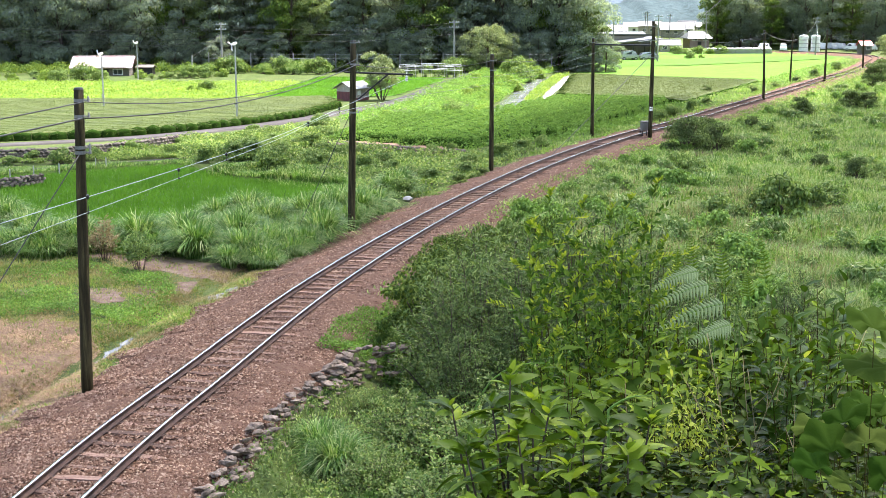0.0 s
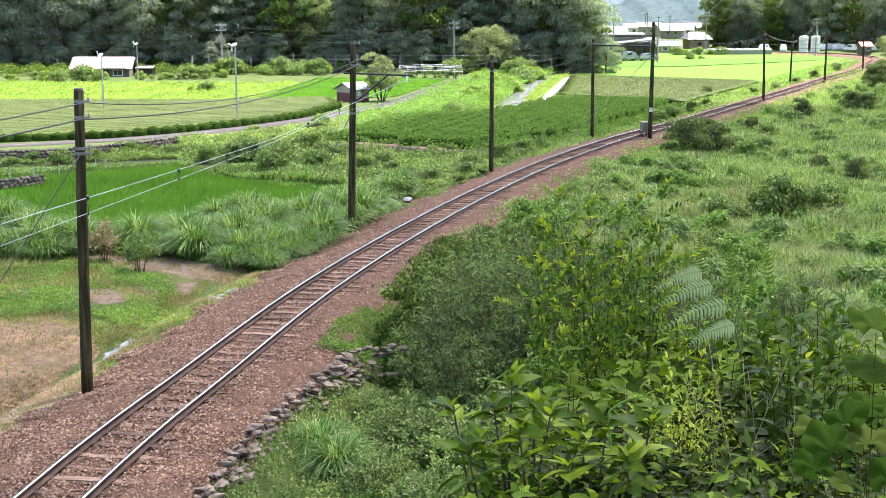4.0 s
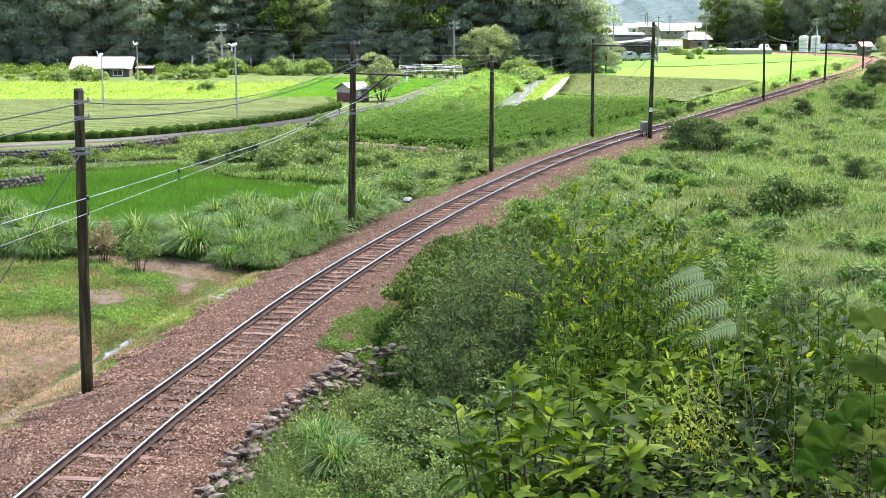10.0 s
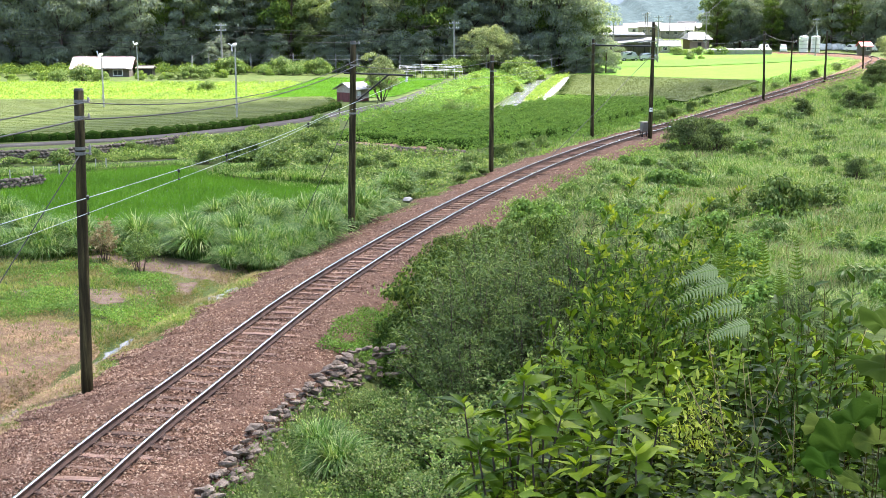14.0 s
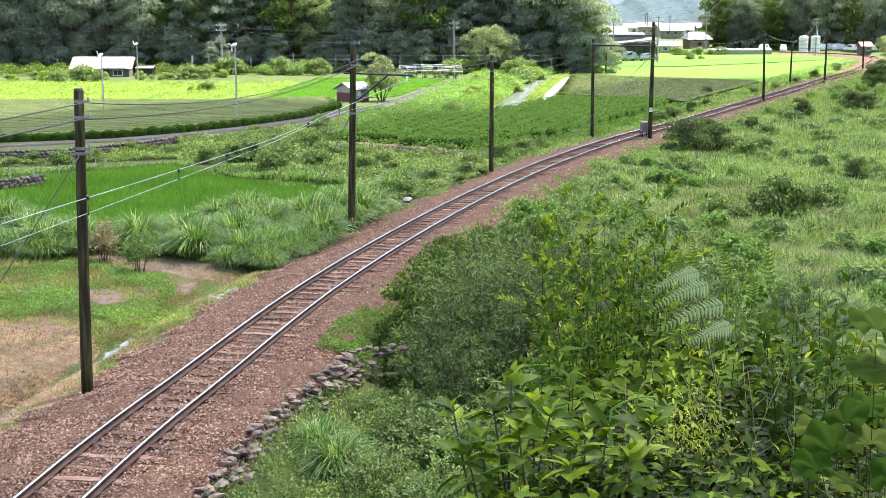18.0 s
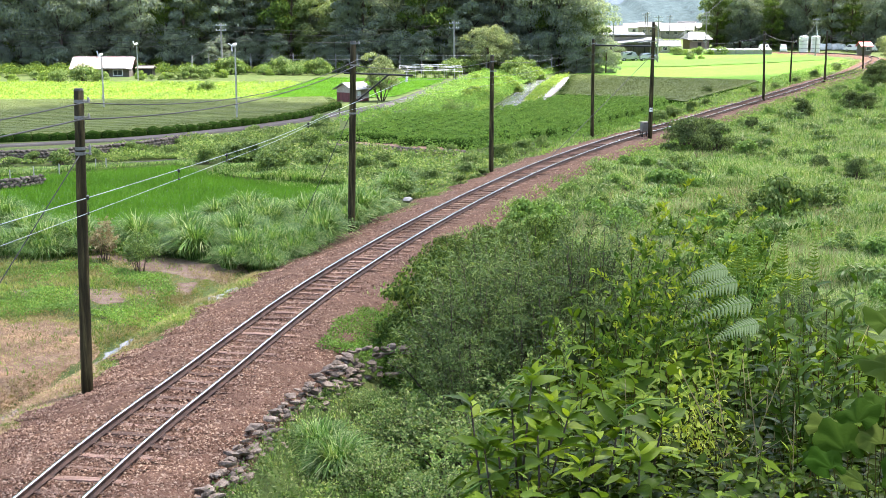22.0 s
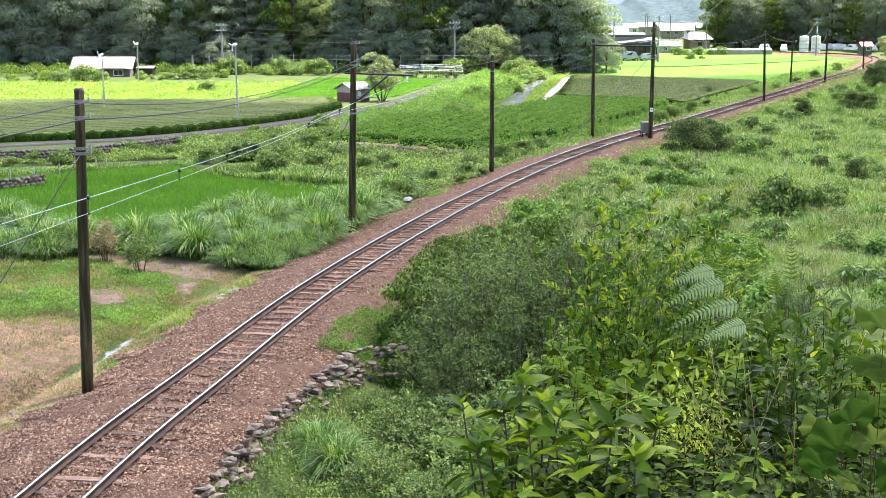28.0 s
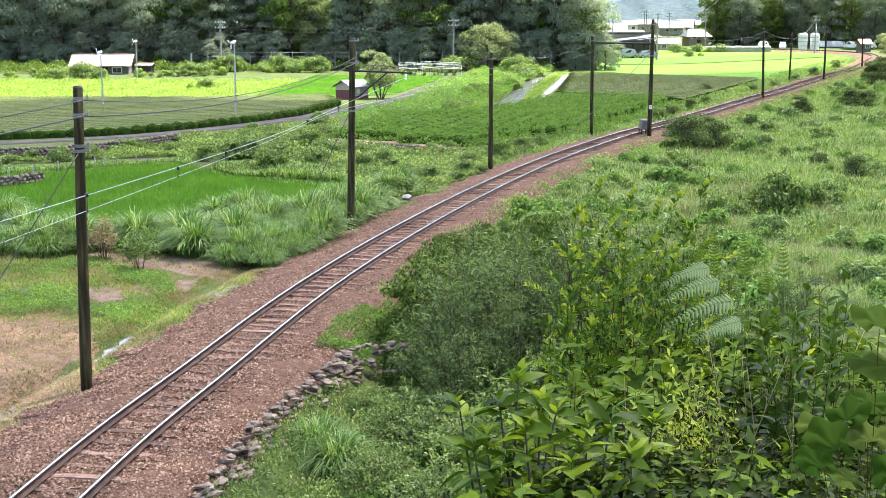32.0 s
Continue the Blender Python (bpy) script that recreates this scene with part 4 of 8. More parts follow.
FIELD_A = [(-75, 125), (-19.5, 125), (-18.2, 131), (-17.2, 150), (-16.9, 157), (-80, 159)]
FIELD_B = [(-18, 129), (-10.5, 128.5), (-4.8, 133), (0.4, 166), (-16.3, 168)]
def tilled(name, poly, cols, label, dz=0.06, cat="field"):
    soil = surface(name + "_soil", cols, 0.5, 0.9, bumpy=0.5, bump_scale=3, dist=0.1)
    soil.node_tree.nodes["Principled BSDF"].inputs["Specular IOR Level"].default_value = 0.05
    patch(name, poly, soil, dz, label, cat, 90)


tilled("crop_ground", FIELD_A, [(0.12, 0.19, 0.03), (0.17, 0.25, 0.045)], "yellow-green ground of the leafy crop")
tilled("rice_ground", FIELD_B, [(0.075, 0.19, 0.02), (0.09, 0.22, 0.025)], "green ground of the far rice field")
leaf_cover("leafy_crop", FIELD_A, 52000, 0.12, 0.5, 0.2, L_CROP, "bright yellow-green leafy crop in the sun", "crop field", 4, clump=1)
leaf_cover("rice_field", FIELD_B, 70000, 0.2, 0.3, 0.13, L_RICE, "bright green rice field beyond the tea", "rice field", 5)
FIELD_C = [(18, 177), (39.5, 160), (43.5, 161), (56.5, 188), (65, 210), (73, 231), (77, 248), (74, 300), (20, 270)]
tilled("far_ground", FIELD_C, [(0.08, 0.18, 0.02), (0.098, 0.2, 0.026), (0.115, 0.22, 0.032)], "pale yellow-green ground of the far field")
tilled("field_band", [(25.02, 205.28), (37.56, 207.48), (54.11, 221.73), (72.73, 241.03), (77.51, 256.98), (60.51, 250.36), (29.36, 229.61)], [(0.07, 0.145, 0.022), (0.09, 0.17, 0.028)], "darker green strip across the far field", 0.15)

# ---------------------------------------------------------------- rice paddy
def rice():
    rng = np.random.default_rng(11)
    q = []
    a = math.radians(28)
    c, s = math.cos(a), math.sin(a)
    for i in range(-90, 90):
        for j in range(-130, 130):
            q.append((-14 + (i * c - j * s) * 0.25, 62 + (i * s + j * c) * 0.17))
    q = np.array(q) + rng.normal(0, 0.03, (len(q), 2))
    q = q[inside(PADDY, q[:, 0], q[:, 1])]
    pts = np.column_stack([q, np.full(len(q), -0.84)])
    v, f = tufts(rng, pts, 9, 0.1, 0.4, 0.012, (0.15, 0.6))
    ob = part("rice_plants", big_mesh("rice_plants", v, f, L_RICE))
    tagged(ob, "vivid green young rice in a flooded paddy", "rice", kind="stuff")


rice()

# ---------------------------------------------------------------- trees and bushes
def crown(rng, centres, radii, per, lsize, pattern=LEAF_QUAD, up=0.35, shell=0.72, flat=0.72):
    """Leaves round clump centres: mostly in the outer shell of each clump."""
    centres, radii = np.asarray(centres, float), np.asarray(radii, float)
    k = len(centres)
    c = np.repeat(centres, per, 0)
    r = np.repeat(radii, per)
    d = rng.normal(0, 1, (k * per, 3))
    d[:, 2] = np.where(d[:, 2] < -0.3, -d[:, 2], d[:, 2])
    d /= np.linalg.norm(d, axis=1, keepdims=True)
    rad = r * (shell + (1 - shell) * rng.uniform(0, 1, k * per)) * rng.uniform(0.75, 1.12, k * per)
    at = c + d * rad[:, None] * [1, 1, flat]
    # leaves hang over the clump like tiles, so that each clump is lit from above
    down = d * d[:, 2:3] - np.array([[0, 0, 1.0]])
    dirs = down + rng.normal(0, 0.4, (k * per, 3))
    return scatter(pattern, at, frames_along(dirs, rng.uniform(-0.8, 0.8, k * per)), rng.uniform(0.6, 1.35, k * per) * lsize)


def limbs(rng, base, tips, r0, geo=None):
    g = geo or Geo()
    b = Vector(base)
    for t in tips:
        t = Vector(t)
        mid = b.lerp(t, 0.5) + Vector((rng.normal(0, 0.06), rng.normal(0, 0.06), 0.05)) * (t - b).length
        g.tube([b, mid, t], [r0, r0 * 0.6, r0 * 0.2], 6)
    return g


def tree_proto(seed, h, width, clumps, per, lsize, leaf, name, label, category, trunk=0.25, low=0.3, group="", pattern=LEAF_QUAD, peak=0.0, csize=0.2, out=1.0):
    """A tree at the origin: tapered trunk, limbs and a crown of leaf clumps."""
    rng = np.random.default_rng(seed)
    th = thing(name, label, category, None, group)
    cs, rs = [], []
    for k in range(clumps):
        t = (k + 0.5) / clumps
        z = h * (low + (1 - low) * t ** 0.9)
        prof = math.sin(math.pi * min(1, 0.18 + 0.82 * (1 - t) ** (0.75 + peak))) if peak else math.sin(math.pi * (0.12 + 0.8 * t)) ** 0.7
        if peak:
            prof = (1 - t) ** 0.8 * 0.95 + 0.08
        a = k * 2.4 + rng.uniform(-0.5, 0.5)
        rr = width * 0.5 * prof * rng.uniform(0.45, 1.0)
        cs.append((rr * math.cos(a), rr * math.sin(a), z + rng.normal(0, h * 0.03)))
        rs.append(width * csize * rng.uniform(0.7, 1.25) * (0.65 + 0.35 * prof))
    g = Geo()
    lean = rng.normal(0, 0.03, 2) * h
    g.tube([(0, 0, -0.3), (lean[0] * 0.3, lean[1] * 0.3, h * 0.3), (lean[0], lean[1], h * 0.65), (lean[0], lean[1], h * 0.92)], [trunk, trunk * 0.8, trunk * 0.45, trunk * 0.1], 9)
    pick = rng.choice(len(cs), min(len(cs), 14), replace=False)
    for i in pick:
        c = cs[i]
        z = max(h * 0.12, c[2] * 0.7)
        limbs(rng, (lean[0] * z / h, lean[1] * z / h, z), [c], trunk * 0.3, g)
    part("trunk", g, M_BARK, th, smooth=True)
    v, f = crown(rng, cs, rs, per, lsize, pattern)
    part("crown", big_mesh("crown", v, f, leaf), None, th)
    return th


def bush_proto(seed, w, h, clumps, per, lsize, leaf, name, label, category="bush", group="", pattern=LEAF_QUAD, csize=0.26):
    rng = np.random.default_rng(seed)
    th = thing(name, label, category, None, group)
    cs, rs = [], []
    for k in range(clumps):
        a = rng.uniform(0, 2 * math.pi)
        e = rng.uniform(0.1, 1.0)
        r = w * 0.5 * math.sqrt(max(0, 1 - e * e * 0.8)) * rng.uniform(0.35, 0.85)
        cs.append((r * math.cos(a), r * math.sin(a), h * e * 0.82))
        rs.append(w * csize * rng.uniform(0.6, 1.15))
    g = Geo()
    for i in range(0, clumps, 2):
        limbs(rng, (rng.normal(0, 0.06) * w, rng.normal(0, 0.06) * w, -0.1), [cs[i]], 0.012 * w + 0.006, g)
    part("stem_fan", g, M_BARK, th)
    v, f = crown(rng, cs, np.minimum(rs, h * 0.4), per, lsize, pattern)
    part("foliage", big_mesh("foliage", v, f, leaf), None, th)
    return th


def settle(th, x, y, rz=0.0, s=1.0, dz=0.0):
    g0 = on_ground(x, y, dz)
    th.matrix_basis = pose(g0.x, g0.y, g0.z, 0, 0, rz) @ Matrix.Scale(s, 4)
    return th


def copy_at(th, x, y, rz=0.0, s=1.0, dz=0.0, label=""):
    g0 = on_ground(x, y, dz)
    ob = copy_thing(th, pose(g0.x, g0.y, g0.z, 0, 0, rz))
    ob.scale = (s, s, s * (0.9 + 0.2 * ((rz * 7.31) % 1)))
    return tagged(ob, label)


def woods():
    r = random.Random(3)
    W = "trees on the wooded hillsides"
    protos = [tree_proto(21, 13, 8, 34, 430, 0.3, L_HAZY_FOREST, "forest_tree", "dark evergreen broadleaf tree in dense woods", "tree", 0.28, 0.02, W, csize=0.23),
              tree_proto(22, 16, 6.5, 40, 360, 0.32, L_HAZY_FOREST, "forest_tree", "tall dark conifer in dense woods", "tree", 0.22, 0.03, W, LEAF_QUAD, 1.0, 0.19),
              tree_proto(23, 11, 8.5, 30, 430, 0.29, L_HAZY_FOREST, "forest_tree", "spreading dark green tree at the wood's edge", "tree", 0.22, 0.0, W, csize=0.23),
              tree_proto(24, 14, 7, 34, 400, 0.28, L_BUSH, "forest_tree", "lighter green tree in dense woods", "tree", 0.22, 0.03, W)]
    spots = []
    for row, off in enumerate((0, 5, 10, 16)):
        for k in range(30):
            x = -85 + k * 3.9 + r.uniform(-1.2, 1.2)
            y = 192 + off - x * 0.10 + r.uniform(-1.5, 1.5)
            if x < 21 + off * 0.10:
                spots.append((x, y))
    for row, off in enumerate((0, 7, 15)):
        for k in range(16):
            x = 67 + off * 0.2 + k * 4.0 + r.uniform(-1.2, 1.2)
            y = 318 + off - (k * 2.2) + r.uniform(-1.5, 1.5)
            spots.append((x, y))
    for x, y in ((97, 268), (100, 255), (103, 262), (92, 238), (96, 243), (101, 246), (88, 222), (93, 227), (106, 240), (99, 232)):
        spots.append((x, y))
    for k in range(26):
        spots.append((-84 + k * 4.3 + r.uniform(-1.5, 1.5), 188.5 - (-84 + k * 4.3) * 0.10 + r.uniform(-0.8, 0.8)))
    edge = len(spots) - 26
    first = set()
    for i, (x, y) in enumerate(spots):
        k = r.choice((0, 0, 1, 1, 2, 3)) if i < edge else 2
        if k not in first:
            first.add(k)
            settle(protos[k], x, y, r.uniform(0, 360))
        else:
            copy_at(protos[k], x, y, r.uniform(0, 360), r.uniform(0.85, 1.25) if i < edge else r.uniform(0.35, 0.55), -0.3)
    return protos


woods()
SUNLIT = tree_proto(25, 11, 6.5, 34, 330, 0.26, L_SUNLIT, "forest_tree", "tree with sunlight put into its yellow-green leaves, leaning out of the dark woods", "tree", 0.2, 0.25, "trees on the wooded hillsides")
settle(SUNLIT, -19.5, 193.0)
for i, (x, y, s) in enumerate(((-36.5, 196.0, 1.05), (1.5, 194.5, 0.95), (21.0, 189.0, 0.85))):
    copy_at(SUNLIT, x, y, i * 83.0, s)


def wood_fence():
    """Concrete posts with two wires along the foot of the woods."""
    th = thing("wire_fence", "post-and-wire fence along the foot of the woods", "fence", pose(-34, 188.6, -0.6, 0, 0, -4))
    for k in range(17):
        part("post", Geo().box(k * 3.1, 0, 1.35, 0.12, 0.12, 2.9, bevel=0.01), M_CONC, th)
    for z in (2.0, 2.6):
        part("strand", Geo().tube([(0, -0.08, z), (49.6, -0.08, z)], 0.012, 4), M_GALV, th)


wood_fence()
# dark leaf strip added for the shade along the foot of the woods
leaf_cover("woodland_edge", [(-90, 178), (-60, 176), (-28, 182.5), (-13, 187), (2, 189), (20, 189), (20, 192), (-28, 191), (-60, 195), (-90, 197)], 34000, 0.3, 1.5, 0.3, L_BUSH, "dark undergrowth in the shade at the foot of the woods", "undergrowth", 83, clump=1)

# ridge far up the valley: haze put into the paler, bluer colours
def ridge():
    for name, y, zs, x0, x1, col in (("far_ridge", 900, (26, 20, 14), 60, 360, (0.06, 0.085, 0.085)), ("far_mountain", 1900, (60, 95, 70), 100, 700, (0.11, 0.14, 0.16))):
        m = surface(name + "_hazed_woods", [tuple(c * 0.85 for c in col), col, tuple(c * 1.12 for c in col)], 0.03, 0.95, bumpy=0.4, bump_scale=0.08, dist=6)
        m.node_tree.nodes["Principled BSDF"].inputs["Specular IOR Level"].default_value = 0.02
        n = 60
        xs = np.linspace(x0, x1, n)
        t = np.linspace(0, 1, n)
        crest = np.interp(t, np.linspace(0, 1, 3), zs) + 6 * np.sin(t * 19) + 3 * np.sin(t * 47) + 2 * np.sin(t * 111)
        V = np.concatenate([np.column_stack([xs, np.full(n, y), np.full(n, -2.0)]), np.column_stack([xs, y + 60 + 0 * xs, crest * 0.6]), np.column_stack([xs, y + 140 + 0 * xs, crest])])
        i = np.arange(n - 1)
        F = np.concatenate([np.stack([i, i + 1, i + n + 1, i + n], 1), np.stack([i + n, i + n + 1, i + 2 * n + 1, i + 2 * n], 1)])
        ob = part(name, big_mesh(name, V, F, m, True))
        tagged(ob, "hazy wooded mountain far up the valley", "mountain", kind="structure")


ridge()
# ---------------------------------------------------------------- bushes, hedges and trees of the valley floor
ROUND = tree_proto(31, 6.2, 7.4, 64, 190, 0.19, L_OLIVE, "round_tree", "round leafy tree at the end of the riverside bank", "tree", 0.2, 0.22, csize=0.15)
settle(ROUND, 6.6, 186)
def forked_tree(seed, h, w, x, y):
    """A field tree that forks at the ground into several thin trunks under one broad crown."""
    rng = np.random.default_rng(seed)
    th = thing("field_tree", "forked field tree with several thin trunks and a rounded grey-green crown", "tree")
    cs, rs = [], []
    for k in range(64):
        t = (k + 0.5) / 64
        z = 0.26 + 0.68 * t
        a = k * 2.4 + rng.uniform(-0.4, 0.4)
        out = w * 0.5 * (1 - (2 * t - 0.85) ** 2 * 0.75) * rng.uniform(0.5, 0.95)
        cs.append((out * math.cos(a), out * math.sin(a), h * z))
        rs.append(w * 0.12 * rng.uniform(0.75, 1.2))
    for dx, dz in ((-0.34, 0.98), (-0.22, 1.0), (-0.42, 0.92)):
        cs.append((w * dx, 0.1, h * dz))
        rs.append(w * 0.11)
    for k in range(7):
        a = k * 0.9 + rng.uniform(-0.2, 0.2)
        foot = Vector((0.16 * math.cos(a), 0.16 * math.sin(a), -0.1))
        tip = Vector((w * 0.33 * math.cos(a), w * 0.33 * math.sin(a), h * rng.uniform(0.55, 0.75)))
        g = Geo().tube(bowed_line(foot, tip, 0.12), [0.06, 0.055, 0.048, 0.04, 0.028, 0.015], 7)
        limbs(rng, foot.lerp(tip, 0.45), [cs[i] for i in rng.choice(len(cs), 3, replace=False)], 0.024, g)
        part("trunk", g, M_BARK, th, smooth=True)
    v, f = crown(rng, cs, rs, 150, 0.13, LEAF_QUAD)
    part("crown", big_mesh("crown", v, f, L_OLIVE), None, th)
    settle(th, x, y)


def bowed_line(a, b, bow):
    """Six points from a to b, bent outwards at the foot."""
    return [a.lerp(b, t) + Vector((b.x - a.x, b.y - a.y, 0)) * bow * math.sin(math.pi * t) for t in (0, 0.2, 0.4, 0.6, 0.8, 1)]


forked_tree(32, 4.45, 3.9, -6.0, 126.5)
VB = "bushes between the fields"
BUSH_A = bush_proto(41, 4.0, 2.4, 22, 130, 0.24, L_SHRUB, "garden_bush", "rounded green bush at the foot of the woods", "bush", VB)
BUSH_B = bush_proto(42, 3.0, 2.2, 18, 130, 0.22, L_TALL, "garden_bush", "pale green feathery bush at the foot of the woods", "bush", VB, LEAF_SLIM)
BUSH_C = bush_proto(43, 2.6, 1.5, 16, 130, 0.2, L_CROP, "garden_bush", "bright yellow-green bush in the sun", "bush", VB)
settle(BUSH_A, -22.6, 182)
settle(BUSH_B, -19.9, 181)
settle(BUSH_C, -57.5, 165)
GARDEN_A = ((-25.2, 183, 0.8, 1), (-17.5, 181, 0.95, 0), (-24.0, 180.5, 0.6, 2), (-20.9, 180, 0.7, 1), (-48.2, 163, 0.7, 0), (-45.4, 164, 0.85, 0), (-43.6, 164.5, 0.6, 0), (-50.3, 164, 0.8, 2), (-39.5, 170, 0.7, 2), (-36.5, 171, 0.6, 2), (-33.6, 172, 0.7, 0), (-31.4, 172, 0.8, 0), (-29.6, 173, 0.7, 2),)
GARDEN_B = ((-60.5, 166, 0.9, 0), (-63, 163, 0.8, 2), (-54.0, 163, 0.6, 2), (-30, 183, 1.1, 0), (-12.0, 186, 0.6, 1), (-2.0, 184, 0.8, 2), (1.4, 181, 0.9, 0), (3.2, 186, 1.0, 0), (27.6, 214, 0.9, 0), (46, 243, 0.55, 0), (49, 246, 0.5, 2), (-27.0, 140, 0.5, 2), (-25.6, 140.5, 0.55, 0),)
for i, (x, y, s, k) in enumerate(GARDEN_A + GARDEN_B):
    copy_at((BUSH_A, BUSH_B, BUSH_C)[k], x, y, i * 47.0, s)
BANK = [(-8.40, 101.94), (-4.19, 114.05), (1.09, 156.58), (6.96, 190.35), (25.93, 242.47), (21.21, 210.99), (9.40, 151.68), (6.25, 127.64), (3.61, 111.40), (-1.08, 103.04), (-5.94, 93.95)]
leaf_cover("riverside_weeds", BANK, 60000, 0.25, 1.1, 0.15, L_BANK, "lush bright weeds on the riverside bank", "weeds", 51, clump=1)
for i, (x, y, s, k) in enumerate(((*(6.45, 154.09), 0.9, 2), (*(9.67, 173.37), 1.0, 0), (*(14.59, 190.35), 1.0, 2), (*(17.69, 202.22), 0.9, 0), (*(20.57, 210.99), 0.8, 2), (*(3.83, 132.92), 0.8, 2), (*(2.57, 127.64), 0.8, 2), (*(0.76, 108.27), 0.5, 0), (*(-4.67, 102.49), 0.5, 2))):
    copy_at((BUSH_A, BUSH_B, BUSH_C)[k], x, y, i * 77.0, s)
for i, (px_, s) in enumerate((((6.20, 140.66), 0.7), ((8.07, 154.09), 0.8), ((10.13, 165.96), 0.85), ((12.46, 176.52), 0.9), ((14.96, 186.70), 0.9), ((17.59, 196.11), 0.9), ((20.53, 208.73), 0.85), ((4.75, 129.36), 0.6), ((11.25, 183.18), 0.9), ((14.69, 196.11), 0.9), ((7.36, 159.15), 0.8), ((10.48, 159.15), 0.6), ((12.59, 168.85), 0.65))):
    copy_at((BUSH_C, BUSH_C, BUSH_A)[i % 3], *px_, i * 81.0, s)
for i, x in enumerate((48.0, 50.5, 53.0, 55.5, 58.0)):
    copy_at((BUSH_A, BUSH_C)[i % 2], x, 268.0 + i, i * 50.0, 0.8, label="garden shrub in front of the village houses")
copy_at(ROUND, 77.9, 224, 30.0, 0.8, label="leafy tree beside the curve of the track")
leaf_cover("streamside_weeds", [(7.39, 119.72), (10.50, 144.87), (15.19, 173.37), (17.23, 176.52), (12.27, 144.87), (9.18, 122.77)], 4000, 0.1, 0.5, 0.18, L_CROP, "weeds between the stream and its bank", "weeds", 58)
L_SLOPE = leafy("slope_weeds", [(0.07, 0.125, 0.036), (0.115, 0.195, 0.052), (0.19, 0.275, 0.08), (0.33, 0.38, 0.17)], 0.55, 0.35, 0.35, 0.3)
leaf_cover("stream_edge_weeds", [(2.33, 104.16), (3.87, 113.37), (5.58, 125.16), (7.44, 139.64), (9.01, 154.09), (7.92, 156.58), (5.06, 134.77), (2.90, 118.25)], 6000, 0.1, 0.6, 0.18, L_CROP, "lush weeds hanging over the stream", "weeds", 77, clump=1)
leaf_cover("tea_edge_leaves", [(-7.6, 84.9), (1.0, 79.3), (9.0, 89.0), (20.8, 116.8), (22.0, 116.4), (10.4, 88.2), (1.6, 78.2), (-7.9, 84.0)], 9000, 0.15, 0.75, 0.14, L_TEA, "untrimmed tea shoots along the edge of the field", "tea leaves", 78, clump=1)
# weeds on the bank under the road and round the paddy
SLOPE = [(-20.24, 74.78), (-20.87, 81.16), (-14.19, 88.71), (-9.42, 95.83), (-8.06, 99.82), (-6.98, 86.31), (-9.02, 77.52), (-11.32, 72.49), (-15.90, 74.48)]
leaf_cover("bank_weeds", SLOPE, 32000, 0.12, 0.6, 0.15, L_SLOPE, "leafy yellow-green weeds on the road bank", "weeds", 52, clump=1)
MEADOW = [(-10.99, 70.34), (-8.84, 75.97), (-6.74, 83.29), (-2.90, 78.48), (1.55, 76.59), (4.99, 77.52), (1.94, 66.62), (-0.37, 59.28), (-3.54, 55.42), (-4.48, 63.69), (-9.34, 67.33)]
leaf_cover("meadow_weeds", MEADOW, 20000, 0.15, 0.55, 0.14, L_SLOPE, "mixed low weeds between paddy and tea", "weeds", 53, clump=1)
WB = "weedy bushes round the paddy"
BUSH_D = bush_proto(44, 1.8, 1.3, 16, 150, 0.13, L_SHRUB, "weedy_bush", "weedy green bush beside the paddy", "bush", WB)
BUSH_E = bush_proto(45, 1.5, 1.0, 14, 150, 0.12, L_SLOPE, "weedy_bush", "yellow-green weedy bush beside the paddy", "bush", WB)
settle(BUSH_D, *(-12.05, 73.05))
settle(BUSH_E, *(-9.33, 74.48))
WEEDY_A = (((-11.17, 73.62), 1.2, 0), ((-9.32, 68.30), 0.9, 0), ((-11.02, 75.97), 0.9, 1), ((-8.79, 81.86), 0.7, 1), ((-13.50, 73.05), 0.7, 0), ((1.43, 70.34), 0.8, 1), ((-6.96, 70.34), 0.7, 0), ((-4.92, 77.52), 0.6, 1), ((-0.65, 77.52), 0.5, 0), ((0.55, 78.48), 0.5, 0), ((3.32, 74.48), 0.9, 0), ((4.87, 78.48), 0.8, 0), ((6.34, 81.86), 0.7, 1), ((16.51, 98.79), 0.9, 0),)
WEEDY_B = (((18.44, 103.60), 0.9, 0), ((21.52, 111.40), 0.8, 0), ((24.12, 118.25), 0.8, 1), ((-23.33, 73.05), 0.7, 1), ((-21.56, 72.49), 0.9, 1), ((-20.33, 74.48), 0.8, 1), ((-24.16, 71.67), 0.6, 1), ((-18.75, 77.52), 0.7, 0), ((43.46, 159.15), 0.9, 1), ((48.71, 170.33), 0.9, 0), ((58.27, 192.23), 1.0, 0), ((37.07, 144.87), 0.8, 1), ((32.60, 136.68), 0.9, 1),)
for i, (p, s, k) in enumerate(WEEDY_A + WEEDY_B):
    copy_at((BUSH_D, BUSH_E)[k], *p, i * 61.0, s)

wr = np.random.default_rng(57)
for poly, n, protos, lo in ((SLOPE, 26, (BUSH_D, BUSH_E, BUSH_E), 0.5), (MEADOW, 24, (BUSH_D, BUSH_E), 0.4), (BANK, 24, (BUSH_C, BUSH_C, BUSH_E), 0.5)):
    for i, (x, y) in enumerate(fill(wr, poly, n)):
        copy_at(protos[i % len(protos)], x, y, i * 71.0, lo + 0.45 * wr.random())
L_WEED = leafy("pasture_weed", [(0.10, 0.185, 0.038), (0.15, 0.27, 0.055), (0.24, 0.36, 0.09)], 0.55, 0.35, 0.25, 0.5)
L_PALE = leafy("pale_grass", [(0.153, 0.22, 0.0748), (0.225, 0.2992, 0.1144), (0.324, 0.3872, 0.1848), (0.414, 0.4136, 0.2464)], 0.6, 0.4, 0.2, 0.3)
